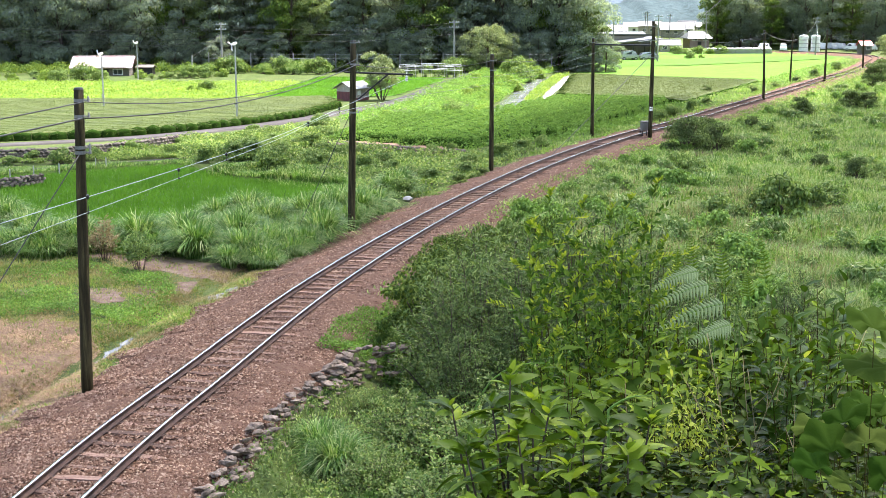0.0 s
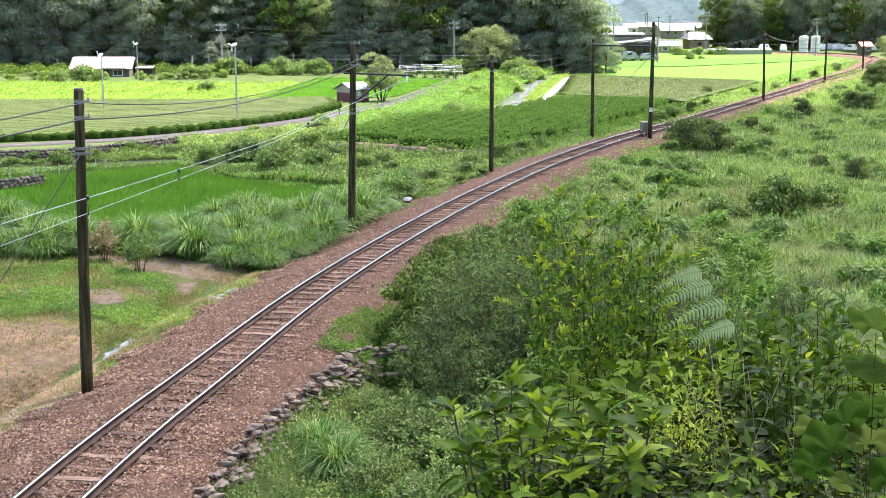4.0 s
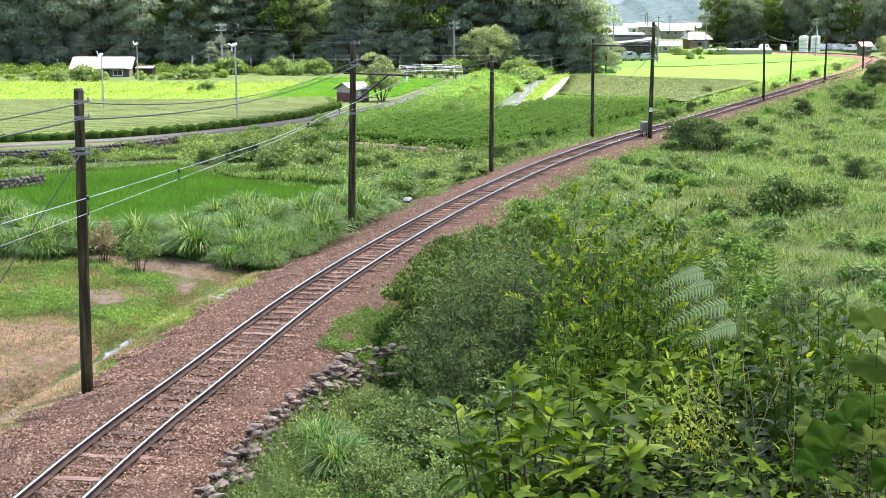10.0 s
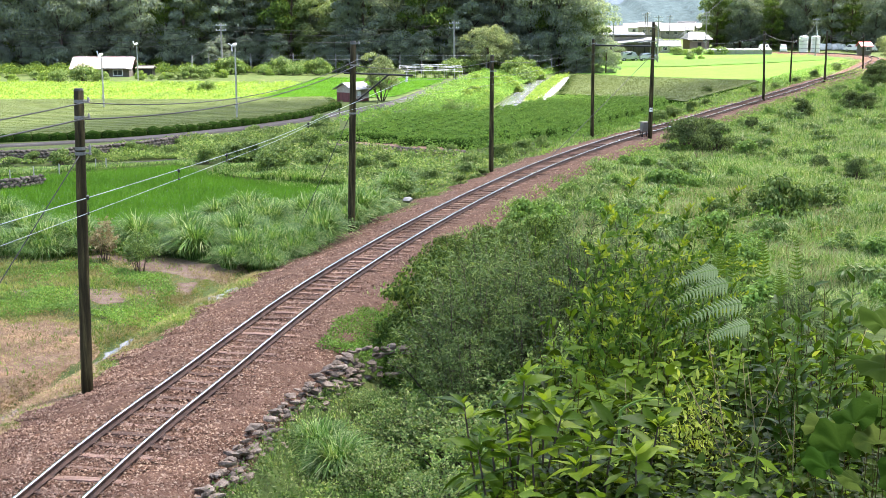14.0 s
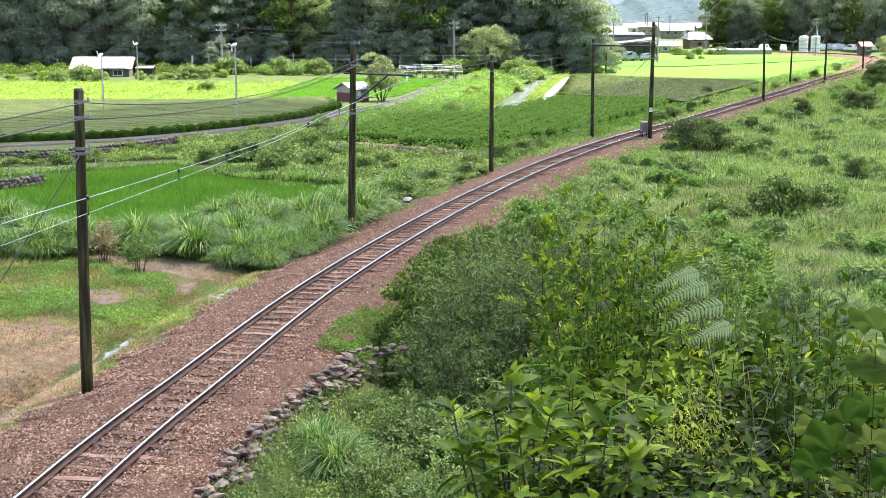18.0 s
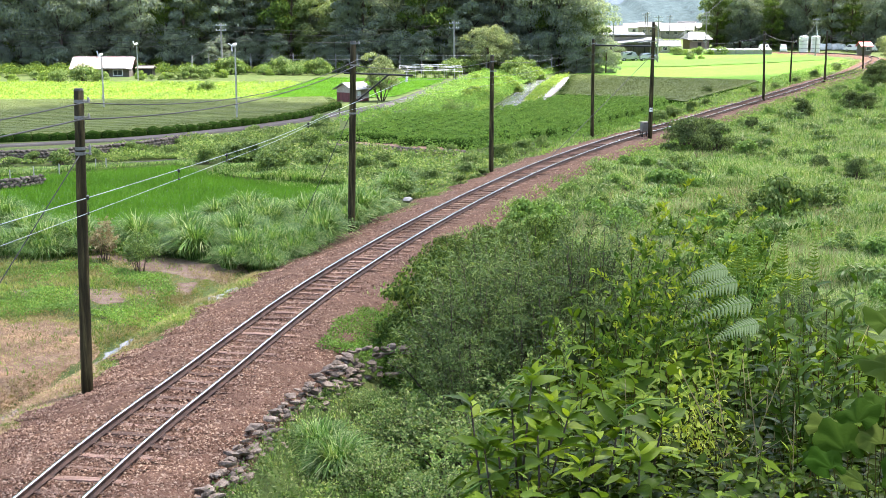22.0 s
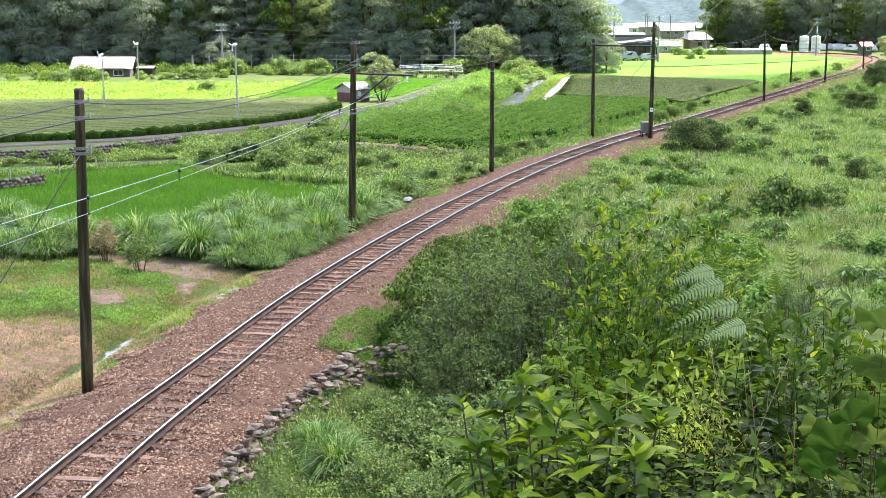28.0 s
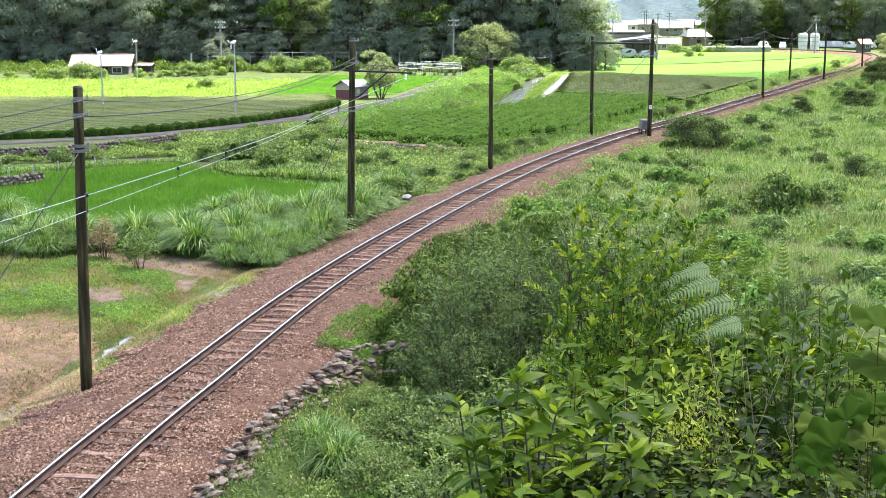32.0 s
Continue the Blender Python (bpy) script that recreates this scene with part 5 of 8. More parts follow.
# ---------------------------------------------------------------- grasses
def grass(name, poly, n, per, h, w, leaf, label, cat, seed, clear=None, spread=0.08, lean=(0.2, 0.9), near=0.0, avoid=()):
    rng = np.random.default_rng(seed)
    q = fill(rng, poly, n)
    if near:
        keep = rng.uniform(0, 1, len(q)) < np.clip((near / np.maximum(q[:, 1], 1)) ** 2, 0.12, 1)
        q = q[keep]
    if clear is not None:
        u = beside(q[:, 0], q[:, 1])
        q = q[(u < clear[0]) | (u > clear[1])]
    for a in avoid:
        q = q[~inside(a, q[:, 0] + 0.15 * np.sin(q[:, 1] * 5), q[:, 1]) | (rng.random(len(q)) < (0.14 if a is BARE else 0.4))]
    mod = 0.75 + 0.45 * np.sin(q[:, 0] * 0.9 + 2 * np.sin(q[:, 1] * 0.31)) * np.sin(q[:, 1] * 0.7 + q[:, 0] * 0.2)
    v, f = tufts(rng, lift(q, -0.02), per, spread, h * np.clip(mod, 0.35, 1.3), w, lean)
    ob = part(name, big_mesh(name, v, f, leaf))
    return tagged(ob, label, cat, kind="stuff")


LAWN = [(-16.20, 42.88), (-15.57, 44.43), (-12.22, 46.09), (-8.71, 42.88), (-6.13, 40.97), (-3.15, 49.14), (-1.99, 53.37), (1.98, 67.81), (7.92, 83.29), (6, 80), (-2.0, 48), (-5.2, 34), (-7.2, 26), (-8.4, 17), (-16, 17), (-30, 25), (-30, 40)]
grass("mown_grass", LAWN, 34000, 3, 0.2, 0.012, L_LAWN, "patchy short grass beside the track", "grass", 61, (-3.1, 99), 0.08, avoid=(BARE, TRODDEN, *SPOTS))
NEARLAWN = [(-11.94, 32.84), (-15.04, 42.88), (-8.61, 42.39), (-5.64, 40.07), (-6.4, 33), (-8.2, 24), (-8.8, 17), (-12, 17)]
grass("near_grass", NEARLAWN, 15000, 4, 0.16, 0.009, L_LAWN, "uneven short grass near the track", "grass", 70, (-3.1, 99), 0.07, avoid=(BARE, TRODDEN, *SPOTS))
leaf_cover("lawn_weeds", [(-14.7, 41.9), (-11.6, 42.9), (-8.7, 40.1), (-7.4, 36.0), (-8.83, 34.2), (-9.6, 35.0), (-13.0, 35.4), (-16.0, 37)], 30000, 0.02, 0.26, 0.07, L_WEED, "low broad-leaved weeds in the short grass", "weeds", 82, clump=1, gaps=True)
THATCH = [(-8.66, 30.09), (-8.07, 33.45), (-6.76, 39.22), (-6.68, 40.97), (-9.08, 41.90), (-11.46, 43.90), (-10.01, 36.84)]
grass("dry_thatch", THATCH, 8000, 3, 0.09, 0.008, L_STRAW, "dry straw-coloured thatch in the short grass", "dry grass", 71, None, 0.12, (0.8, 2.0))
grass("trodden_straw", TRODDEN, 2600, 4, 0.07, 0.01, L_STRAW, "trampled dry stems on brown earth", "dry grass", 73, None, 0.15, (0.8, 2.2))
grass("paddy_edge_grass", [(-12.58, 68.80), (-11.41, 73.05), (-4.49, 65.92), (-3.52, 59.28), (-6.17, 62.22), (-9.15, 65.92)], 4200, 5, 0.55, 0.022, L_TALL, "long green grass along the edge of the paddy", "grass", 74, None, 0.15)
EDGE = [(-9.6, 16), (-4.0, 46), (4, 75), (14, 98), (28, 124), (34, 121), (21, 95), (12, 75), (2, 47), (0, 38), (-5, 16)]
grass("verge_grass", EDGE, 22000, 3, 0.22, 0.011, L_GRASS, "grass creeping over the edges of the ballast", "grass", 62, (-2.55, 2.0), 0.06, avoid=(BARE,))
grass("dry_cuttings", [(-13.27, 34.86), (-12.33, 34.86), (-11.04, 35.27), (-9.68, 34.08), (-8.41, 30.60), (-7.98, 27.96), (-8.59, 25.92), (-8.93, 24.82), (-9.30, 23.97)], 13000, 4, 0.12, 0.009, L_CUT, "dry straw-coloured grass cuttings", "dry grass", 63, None, 0.12, (0.8, 2.2))
PASTURE = [(2.0, 33), (14.5, 34), (17.5, 45), (52, 130), (66, 185), (60, 190), (40, 141), (29, 116), (15, 84), (6.5, 62), (2.2, 48), (0.5, 40)]
grass("rough_pasture", PASTURE, 72000, 6, 0.6, 0.024, L_GRASS, "rough uneven pasture of long grass and weeds", "grass", 64, (-99, 2.6), 0.14, (0.2, 0.9), 46)
leaf_cover("pasture_weeds", PASTURE, 34000, 0.1, 0.6, 0.13, L_WEED, "leafy weeds among the long grass", "weeds", 65, clump=1)
LINESIDE = [(1.5, 76), (9.0, 89), (20.5, 116), (33, 146), (50, 186), (62, 212), (74, 240), (84, 240), (70, 200), (50, 160), (33, 124), (18, 94), (8, 74)]
grass("lineside_grass", LINESIDE, 9000, 4, 0.5, 0.03, L_GRASS, "long grass along the far side of the track", "grass", 68, (-2.1, 2.1), 0.15, (0.3, 0.9))
leaf_cover("lineside_weeds", LINESIDE[:6] + [(66, 208), (54, 182), (44, 160), (30, 124), (16, 94), (5.5, 76)], 9000, 0.1, 0.5, 0.16, L_WEED, "leafy weeds along the far side of the track", "weeds", 69, clump=1)
SEDGE = [(3.0, 36), (11.5, 37), (15, 47), (18, 58), (9, 62), (5, 50)]
grass("seeding_grass", SEDGE, 2600, 4, 0.85, 0.006, L_STRAW, "thin seeding grass stems gone straw-coloured", "grass", 66, (-99, 3.4), 0.15, (0.1, 0.5))
grass("pale_long_grass", PASTURE, 26000, 5, 0.8, 0.011, L_PALE, "pale fine long grass bending in the pasture", "grass", 72, (-99, 3.2), 0.16, (0.2, 0.8), 50)
SIDE = np.where((LINE[:, 1] > 37) & (LINE[:, 1] < 190))[0][::4]
SHOULDER = [tuple(q) for q in LINE[SIDE] + NOR[SIDE] * 1.5] + [tuple(q) for q in (LINE[SIDE] + NOR[SIDE] * 3.6)[::-1]]
grass("shoulder_grass", SHOULDER, 13000, 4, 0.3, 0.016, L_GRASS, "ragged grass creeping over the ballast shoulder", "grass", 75, (-99, 1.5), 0.12)
leaf_cover("shoulder_weeds", [tuple(q) for q in LINE[SIDE] + NOR[SIDE] * 1.75] + [tuple(q) for q in (LINE[SIDE] + NOR[SIDE] * 4.5)[::-1]], 12000, 0.05, 0.4, 0.13, L_WEED, "leafy weeds beside the ballast", "weeds", 76, clump=1)
grass("ditch_grass", [(-4.25, 42.39), (-3.37, 46.09), (-1.99, 53.37), (-0.64, 60.23), (1.34, 65.92), (0.85, 62.22), (-1.14, 52.32), (-2.88, 44.75), (-3.82, 40.79)], 5200, 4, 0.26, 0.012, L_GRASS, "ragged grass between the reeds and the ballast", "grass", 79, (-2.1, 99), 0.1)
LEFT = np.where((LINE[:, 1] > 17) & (LINE[:, 1] < 50))[0][::4]
grass("ditch_straw", [tuple(q) for q in LINE[LEFT] - NOR[LEFT] * 2.9] + [tuple(q) for q in (LINE[LEFT] - NOR[LEFT] * 4.9)[::-1]], 3400, 4, 0.12, 0.009, L_STRAW, "dry straw-coloured grass along the ditch", "dry grass", 80, None, 0.1, (0.6, 1.8))
grass("ditch_side_grass", [tuple(q) for q in LINE[LEFT] - NOR[LEFT] * 2.85] + [tuple(q) for q in (LINE[LEFT] - NOR[LEFT] * 4.7)[::-1]], 6500, 4, 0.15, 0.009, L_LAWN, "uneven short grass along the ditch", "grass", 86, None, 0.09, (0.3, 1.2))
grass("paddy_bank_grass", [(-13.88, 49.14), (-13.70, 52.32), (-11.58, 53.83), (-8.64, 56.60), (-7.45, 53.37), (-7.77, 47.88), (-9.23, 45.52), (-11.38, 44.75)], 6500, 6, 0.3, 0.016, L_RICE, "soft green grass on the bank of the paddy", "grass", 81, None, 0.14, (0.3, 1.0))
PATHSIDE = [(-25.28, 70.34), (-22.81, 71.4), (-18.82, 73.05), (-14.91, 74.48), (-14.04, 72.49), (-14.15, 70.6), (-17.63, 69.56), (-20.23, 65.92), (-21.09, 67.33), (-23.72, 65.92)]
grass("path_side_grass", PATHSIDE, 2600, 6, 0.26, 0.016, L_TALL, "short green grass between the footpath and the paddy", "grass", 84, None, 0.16)
WALLFOOT = [(-25.65, 71.4), (-22.04, 73.05), (-19.66, 75.07), (-17.63, 77.84), (-15.7, 78.48), (-15.08, 75.37), (-19.03, 73.9), (-22.98, 71.94), (-25.37, 70.6)]
leaf_cover("wall_foot_weeds", WALLFOOT, 5200, 0.1, 0.5, 0.12, L_SLOPE, "leafy weeds at the foot of the stone wall", "weeds", 85, clump=1)
# reed grass: big arching clumps
def arching(at, height, width, lean, turn):
    """Long leaf blades that rise, bow over and hang at the tip, in four steps."""
    n = len(at)
    out = np.stack([np.cos(turn), np.sin(turn), np.zeros(n)], 1)
    side = np.stack([-np.sin(turn), np.cos(turn), np.zeros(n)], 1)
    h, w, l = np.asarray(height)[:, None], np.asarray(width)[:, None], np.asarray(lean)[:, None]
    rows = []
    for t, k in ((0.0, 0.7), (0.35, 1.0), (0.65, 0.9), (0.85, 0.6)):
        p = at + np.array([[0, 0, 1.0]]) * h * (1.5 * t - (0.5 + 0.5 * l) * t * t) + out * h * l * 0.75 * t ** 1.7
        rows += [p - side * w * k, p + side * w * k]
    rows.append(at + np.array([[0, 0, 1.0]]) * h * (1.0 - 0.5 * l) + out * h * l * 0.75)
    v = np.stack(rows, 1).reshape(-1, 3)
    f = np.array([(0, 1, 2), (1, 3, 2), (2, 3, 4), (3, 5, 4), (4, 5, 6), (5, 7, 6), (6, 7, 8)])[None] + (np.arange(n) * 9)[:, None, None]
    return v, f.reshape(-1, 3)


def reed_proto(seed, n, h, spread, leaf, label, group):
    rng = np.random.default_rng(seed)
    th = thing("reed_clump", label, "grass clump", None, group)
    for k in range(3):
        turn = rng.uniform(0, 2 * np.pi, n)
        r = spread * np.sqrt(rng.uniform(0, 1, n))
        at = np.stack([rng.normal(0, spread * 0.35) + r * np.cos(turn), rng.normal(0, spread * 0.35) + r * np.sin(turn), np.full(n, -0.05)], 1)
        v, f = arching(at, h * rng.uniform(0.55, 1.1, n), rng.uniform(0.009, 0.022, n), rng.uniform(0.3, 1.45, n), turn + rng.normal(0, 0.6, n))
        part("blade_tuft", big_mesh("blade_tuft", v, f, leaf), None, th)
    return th


RG = "reed clumps beside the paddy"
REEDS = [reed_proto(71 + i, 300, 1.35 + 0.17 * i, 0.42, L_TALL, "arching clump of tall green reed grass", RG) for i in range(3)]
REED_BAND = [(-11.71, 46.1), (-8.62, 43.4), (-6.24, 41.8), (-5.6, 43.4), (-4.1, 47.9), (-2.4, 54.4), (-2.6, 57.1), (-4.25, 54.9), (-6.26, 53.0), (-8.4, 52.6), (-10.2, 50.2), (-11.76, 48.5)]
REED_PATCH = [(-15.2, 43.6), (-14.15, 43.8), (-12.94, 45.0), (-12.3, 46.1), (-13.06, 48.2), (-14.8, 48.2), (-16.1, 46.1)]
rr_ = np.random.default_rng(70)
REED_AT = [tuple(p) for p in fill(rr_, REED_BAND, 74)] + [tuple(p) for p in fill(rr_, REED_PATCH, 17)]
REED_AT += [(-5.9, 42.4), (-5.45, 43.9), (-5.0, 45.4), (-4.6, 46.9), (-4.2, 48.2), (-3.9, 50.6), (-3.4, 52.2), (-2.9, 53.6), (-7.2, 42.6), (-10.3, 45.0), (-11.2, 46.0), (-17.63, 51.88), (-18.60, 53.37), (-16.19, 48.50), (-16.27, 50.48), (-2.51, 60.23), (-1.81, 59.28), (-2.18, 62.22)]
REED_AT = [p for p in REED_AT if math.hypot(p[0] + 3.5, p[1] - 48.6) > 1.5]
for i, p in enumerate(REED_AT):
    s = 0.52 + 0.085 * ((i * 37) % 6)
    if i < 3:
        settle(REEDS[i], *p, i * 50.0, s)
    else:
        copy_at(REEDS[i % 3], *p, i * 53.0, s)
PG = "grass clumps of the pasture"
PCLUMP = [reed_proto(81 + i, 110, 0.62 + 0.12 * i, 0.45, (L_GRASS, L_TALL)[i], ("pale arching tussock in the pasture", "green arching tussock in the pasture")[i], PG) for i in range(2)]
for i, p in enumerate(((15.43, 69.05), (14.94, 70.34), (16.95, 73.05), (20.06, 70.34), (8.29, 63.27), (10.37, 67.81), (11.28, 61.21), (12.77, 63.27), (28.44, 90.39), (23.56, 79.14), (21.48, 86.31), (15.29, 63.27), (13.32, 48.50), (15.17, 51.17), (15.10, 47.27),
                       (18.18, 54.14), (9.02, 51.17), (10.07, 48.50), (10.62, 46.09), (8.32, 55.75), (8.57, 70.34), (26.70, 79.14), (20.66, 94.88), (25.66, 99.82), (18.87, 61.21), (9.88, 59.28))):
    (settle if i < 2 else copy_at)(PCLUMP[i % 2], *p, i * 43.0, 0.8 + 0.08 * ((i * 29) % 6))

# low leafy mounds among the grass
WM = "weedy mounds of the pasture"
MOUND = [bush_proto(85, 1.5, 0.75, 12, 110, 0.13, L_WEED, "weed_mound", "low mound of fresh green weeds", "weeds", WM),
         bush_proto(86, 1.2, 0.7, 11, 130, 0.2, L_GRASS, "weed_mound", "low mound of pale grassy weeds", "weeds", WM, LEAF_SLIM),
         bush_proto(87, 1.3, 0.65, 11, 110, 0.11, L_SHRUB, "weed_mound", "low mound of darker green weeds", "weeds", WM)]
mr = np.random.default_rng(88)
mq = fill(mr, PASTURE, 420)
mq = mq[mr.uniform(0, 1, len(mq)) < np.clip((62 / mq[:, 1]) ** 1.2, 0.25, 1)]
mq = mq[beside(mq[:, 0], mq[:, 1]) > 3.4][:190]
for i, (x, y) in enumerate(mq):
    (settle if i < 3 else copy_at)(MOUND[i % 3], x, y, i * 37.0, 0.6 + 0.11 * ((i * 31) % 9))

for i, p in enumerate(((2.59, 50.07), (3.25, 51.88), (3.99, 54.14), (5.09, 57.11), (5.94, 59.28), (6.80, 61.21), (3.26, 48.50), (4.21, 50.89), (5.36, 53.37), (6.68, 56.60), (8.43, 62.22), (9.79, 65.92), (4.79, 49.80), (6.02, 51.88), (7.86, 64.35), (8.96, 67.33), (11.36, 70.34), (10.30, 60.23), (8.56, 55.75), (3.76, 47.88))):
    copy_at(MOUND[(2, 0, 2)[i % 3]], *p, i * 57.0, 0.75 + 0.09 * ((i * 17) % 6))
# shrubs of the pasture
PS = "shrubs of the pasture"
KUDZU = bush_proto(46, 2.4, 1.9, 20, 80, 0.22, L_SHRUB, "broadleaf_shrub", "dark broad-leaved shrub standing in long grass", "shrub", PS, LEAF_OVAL, 0.2)
settle(KUDZU, *(14.38, 53.83))
L_SALLOW = leafy("grey_shrub_leaves", [(0.045, 0.075, 0.028), (0.075, 0.115, 0.042), (0.12, 0.17, 0.06), (0.18, 0.24, 0.09)], 0.6, 0.3, 0.3, 0.8, 0.05)
SALLOW = bush_proto(47, 3.2, 2.5, 46, 170, 0.11, L_SALLOW, "grey_shrub", "dense grey-green shrub beside the railway", "shrub", PS, LEAF_QUAD, 0.15)
settle(SALLOW, *(14.72, 77.52))
for i, (p, k, s) in enumerate((((16.63, 78.48), 1, 0.9), ((16.43, 81.86), 1, 0.8), ((29.44, 106.47), 1, 0.7), ((36.00, 114.05), 1, 0.75), ((37.50, 114.05), 1, 0.75), ((20.47, 63.27), 1, 0.48), ((13.56, 54.94), 0, 0.5), ((16.14, 55.42), 0, 0.6),
                               ((7.38, 59.28), 0, 0.5), ((48.45, 144.87), 1, 1.2), ((53.35, 156.58), 1, 1.3), ((19.53, 73.05), 0, 0.45), ((22.74, 94.88), 1, 0.45), ((27.44, 134.77), 1, 0.5), ((33.13, 97.29), 0, 0.6),
                               ((8.70, 60.23), 0, 0.35), ((11.46, 65.46), 1, 0.35), ((19.95, 67.81), 1, 0.4))):
    copy_at((KUDZU, SALLOW)[k], *p, i * 67.0, s)


def dry_brush(x, y, w, h, seed):
    """A tangle of dead brown twigs."""
    rng = np.random.default_rng(seed)
    th = thing("dead_brush", "tangle of dead brown twigs beside a shrub", "twigs", Matrix.Translation(on_ground(x, y)))
    g = Geo()
    for k in range(70):
        a, e = rng.uniform(0, 2 * math.pi), rng.uniform(0.2, 1.2)
        r = rng.uniform(0.5, 1.0)
        tip = (math.cos(a) * math.cos(e) * w * r, math.sin(a) * math.cos(e) * w * r, math.sin(e) * h * r)
        mid = tuple(c * 0.55 + rng.normal(0, 0.05) for c in tip)
        g.tube([(rng.normal(0, 0.12), rng.normal(0, 0.12), -0.03), mid, tip], [0.014, 0.01, 0.005], 4)
    tagged(part("twig_tangle", g, M_DRYWOOD, th), kind="stuff")


M_DRYWOOD = surface("dead_twigs", [(0.12, 0.075, 0.05), (0.2, 0.135, 0.095)], 6, 0.95, bumpy=0.0)
for i, (x, y, s) in enumerate(((14.9, 74.6, 1.0), (15.6, 74.9, 0.8), (20.0, 68.6, 0.8), (16.3, 53.2, 0.5))):
    dry_brush(x, y, 0.75 * s, 0.8 * s, 470 + i)
# thicket below the camera's bank
def twiggy_proto(seed, w, h, twigs, per, lsize, leaf, label, group, pattern=LEAF_QUAD, bare=0.12):
    """A shrub of thin upright branches; leaves stand along the side twigs, and some twigs are bare."""
    rng = np.random.default_rng(seed)
    th = thing("thicket_shrub", label, "shrub", None, group)
    g, at, dirs = Geo(), [], []
    along_twig = 14
    for k in range(twigs):
        a, q = k * 2.4, math.sqrt((k + 0.5) / twigs)
        tip = Vector((0.5 * w * q * math.cos(a), 0.5 * w * q * math.sin(a), h * (1.0 - 0.5 * q * q) * rng.uniform(0.72, 1.1)))
        foot = Vector((tip.x * 0.25, tip.y * 0.25, -0.1))
        mid = foot.lerp(tip, 0.55) + Vector((rng.normal(0, 0.1), rng.normal(0, 0.1), 0.12 * h * q))
        if k % 2 == 0:
            g.tube([foot, mid, tip], [0.004 + 0.0055 * w, 0.002 + 0.003 * w, 0.002], 5)
        for j in range(max(1, per // along_twig)):
            u = 0.3 + 0.7 * rng.random() ** 0.75
            p = foot.lerp(mid, u / 0.55) if u < 0.55 else mid.lerp(tip, (u - 0.55) / 0.45)
            d = Vector((math.cos(a) * q * 0.7 + rng.normal(0, 0.5), math.sin(a) * q * 0.7 + rng.normal(0, 0.5), rng.uniform(0.1, 1.1))).normalized()
            ln = rng.uniform(0.2, 0.5) * (0.4 + 0.2 * w)
            e = p + d * ln
            if k % 3 == 0:
                g.tube([p, e], [0.005, 0.0015], 3)
            if rng.random() < bare:
                continue
            for n in range(along_twig):
                v = (n + rng.random()) / along_twig
                c = p + d * (ln * v)
                side = Vector((rng.normal(0, 1), rng.normal(0, 1), rng.normal(0, 0.6))).normalized()
                at.append((c.x + side.x * 0.02, c.y + side.y * 0.02, c.z + side.z * 0.02))
                dirs.append(tuple(side + d * 0.8 + Vector((0, 0, -0.15))))
    part("branch_tangle", g, M_BARK, th, smooth=True)
    v, f = scatter(pattern, np.array(at), frames_along(np.array(dirs), rng.uniform(-0.9, 0.9, len(at))), rng.uniform(0.6, 1.3, len(at)) * lsize)
    part("foliage", big_mesh("foliage", v, f, leaf), None, th)
    return th


TH = "thicket between the bank and the track"
L_TWIG = leafy("thicket_leaves", [(0.0432, 0.0771, 0.0224), (0.0713, 0.1214, 0.0357), (0.1134, 0.1742, 0.0571), (0.2052, 0.264, 0.102)], 0.6, 0.35, 0.3, 0.7, 0.1)
THICK = [twiggy_proto(48, 3.0, 3.1, 84, 126, 0.12, L_TWIG, "tall twiggy grey-green shrub", TH, LEAF_SLIM),
         bush_proto(49, 2.6, 2.3, 44, 190, 0.085, L_BUSH, "thicket_shrub", "dense dark green small-leaved shrub beside the ballast", "shrub", TH, LEAF_QUAD, 0.14),
         twiggy_proto(50, 2.2, 1.2, 60, 84, 0.075, L_SLOPE, "low dense shrub of small leaves", TH)]
settle(THICK[0], 0.55, 28.6, 0, 1.15)
settle(THICK[1], -0.35, 33.3, 0, 1.3)
settle(THICK[2], 0.1, 25.0)
THICKET_A = ((2.1, 29.4, 0, 1.3), (1.2, 31.3, 0, 1.25), (3.4, 32.0, 1, 1.35), (3.3, 29.0, 0, 1.2), (1.0, 34.8, 1, 1.2), (3.2, 40.6, 1, 1.05), (2.2, 36.8, 1, 1.0), (4.6, 30.2, 0, 1.25), (-0.4, 30.6, 2, 0.9), (1.6, 26.2, 2, 1.2), (-0.9, 26.2, 2, 0.9), (0.9, 23.6, 2, 1.1), (2.6, 24.6, 2, 1.3),)
THICKET_B = ((-1.2, 23.3, 2, 0.8), (3.9, 38.2, 1, 0.6), (-1.6, 28.4, 2, 0.55), (5.6, 33.5, 1, 0.9), (4.4, 26.6, 0, 0.9), (0.0, 21.5, 2, 0.9), (-0.9, 31.6, 1, 0.62), (-0.7, 35.6, 1, 0.6), (0.3, 37.2, 1, 0.7), (1.3, 39.2, 1, 0.75), (-1.1, 33.4, 1, 0.55), (2.0, 27.2, 0, 0.9),)
THICKET_C = ((3.6, 26.8, 0, 0.8), (0.6, 26.6, 0, 0.75), (5.6, 27.2, 0, 0.85), (7.1, 28.6, 1, 0.95), (6.6, 31.2, 1, 0.9), (8.6, 30.4, 0, 0.7), (5.2, 24.0, 0, 0.85), (7.6, 25.2, 0, 0.8), (*(0.29, 40.97), 1, 0.7), (*(1.37, 43.08), 1, 0.62), (*(2.44, 45.19), 1, 0.5), (*(3.44, 47.88), 1, 0.42), (*(-0.24, 38.39), 1, 0.8),)
for i, (x, y, k, s) in enumerate(THICKET_A + THICKET_B + THICKET_C):
    copy_at(THICK[k], x, y, i * 59.0, s)
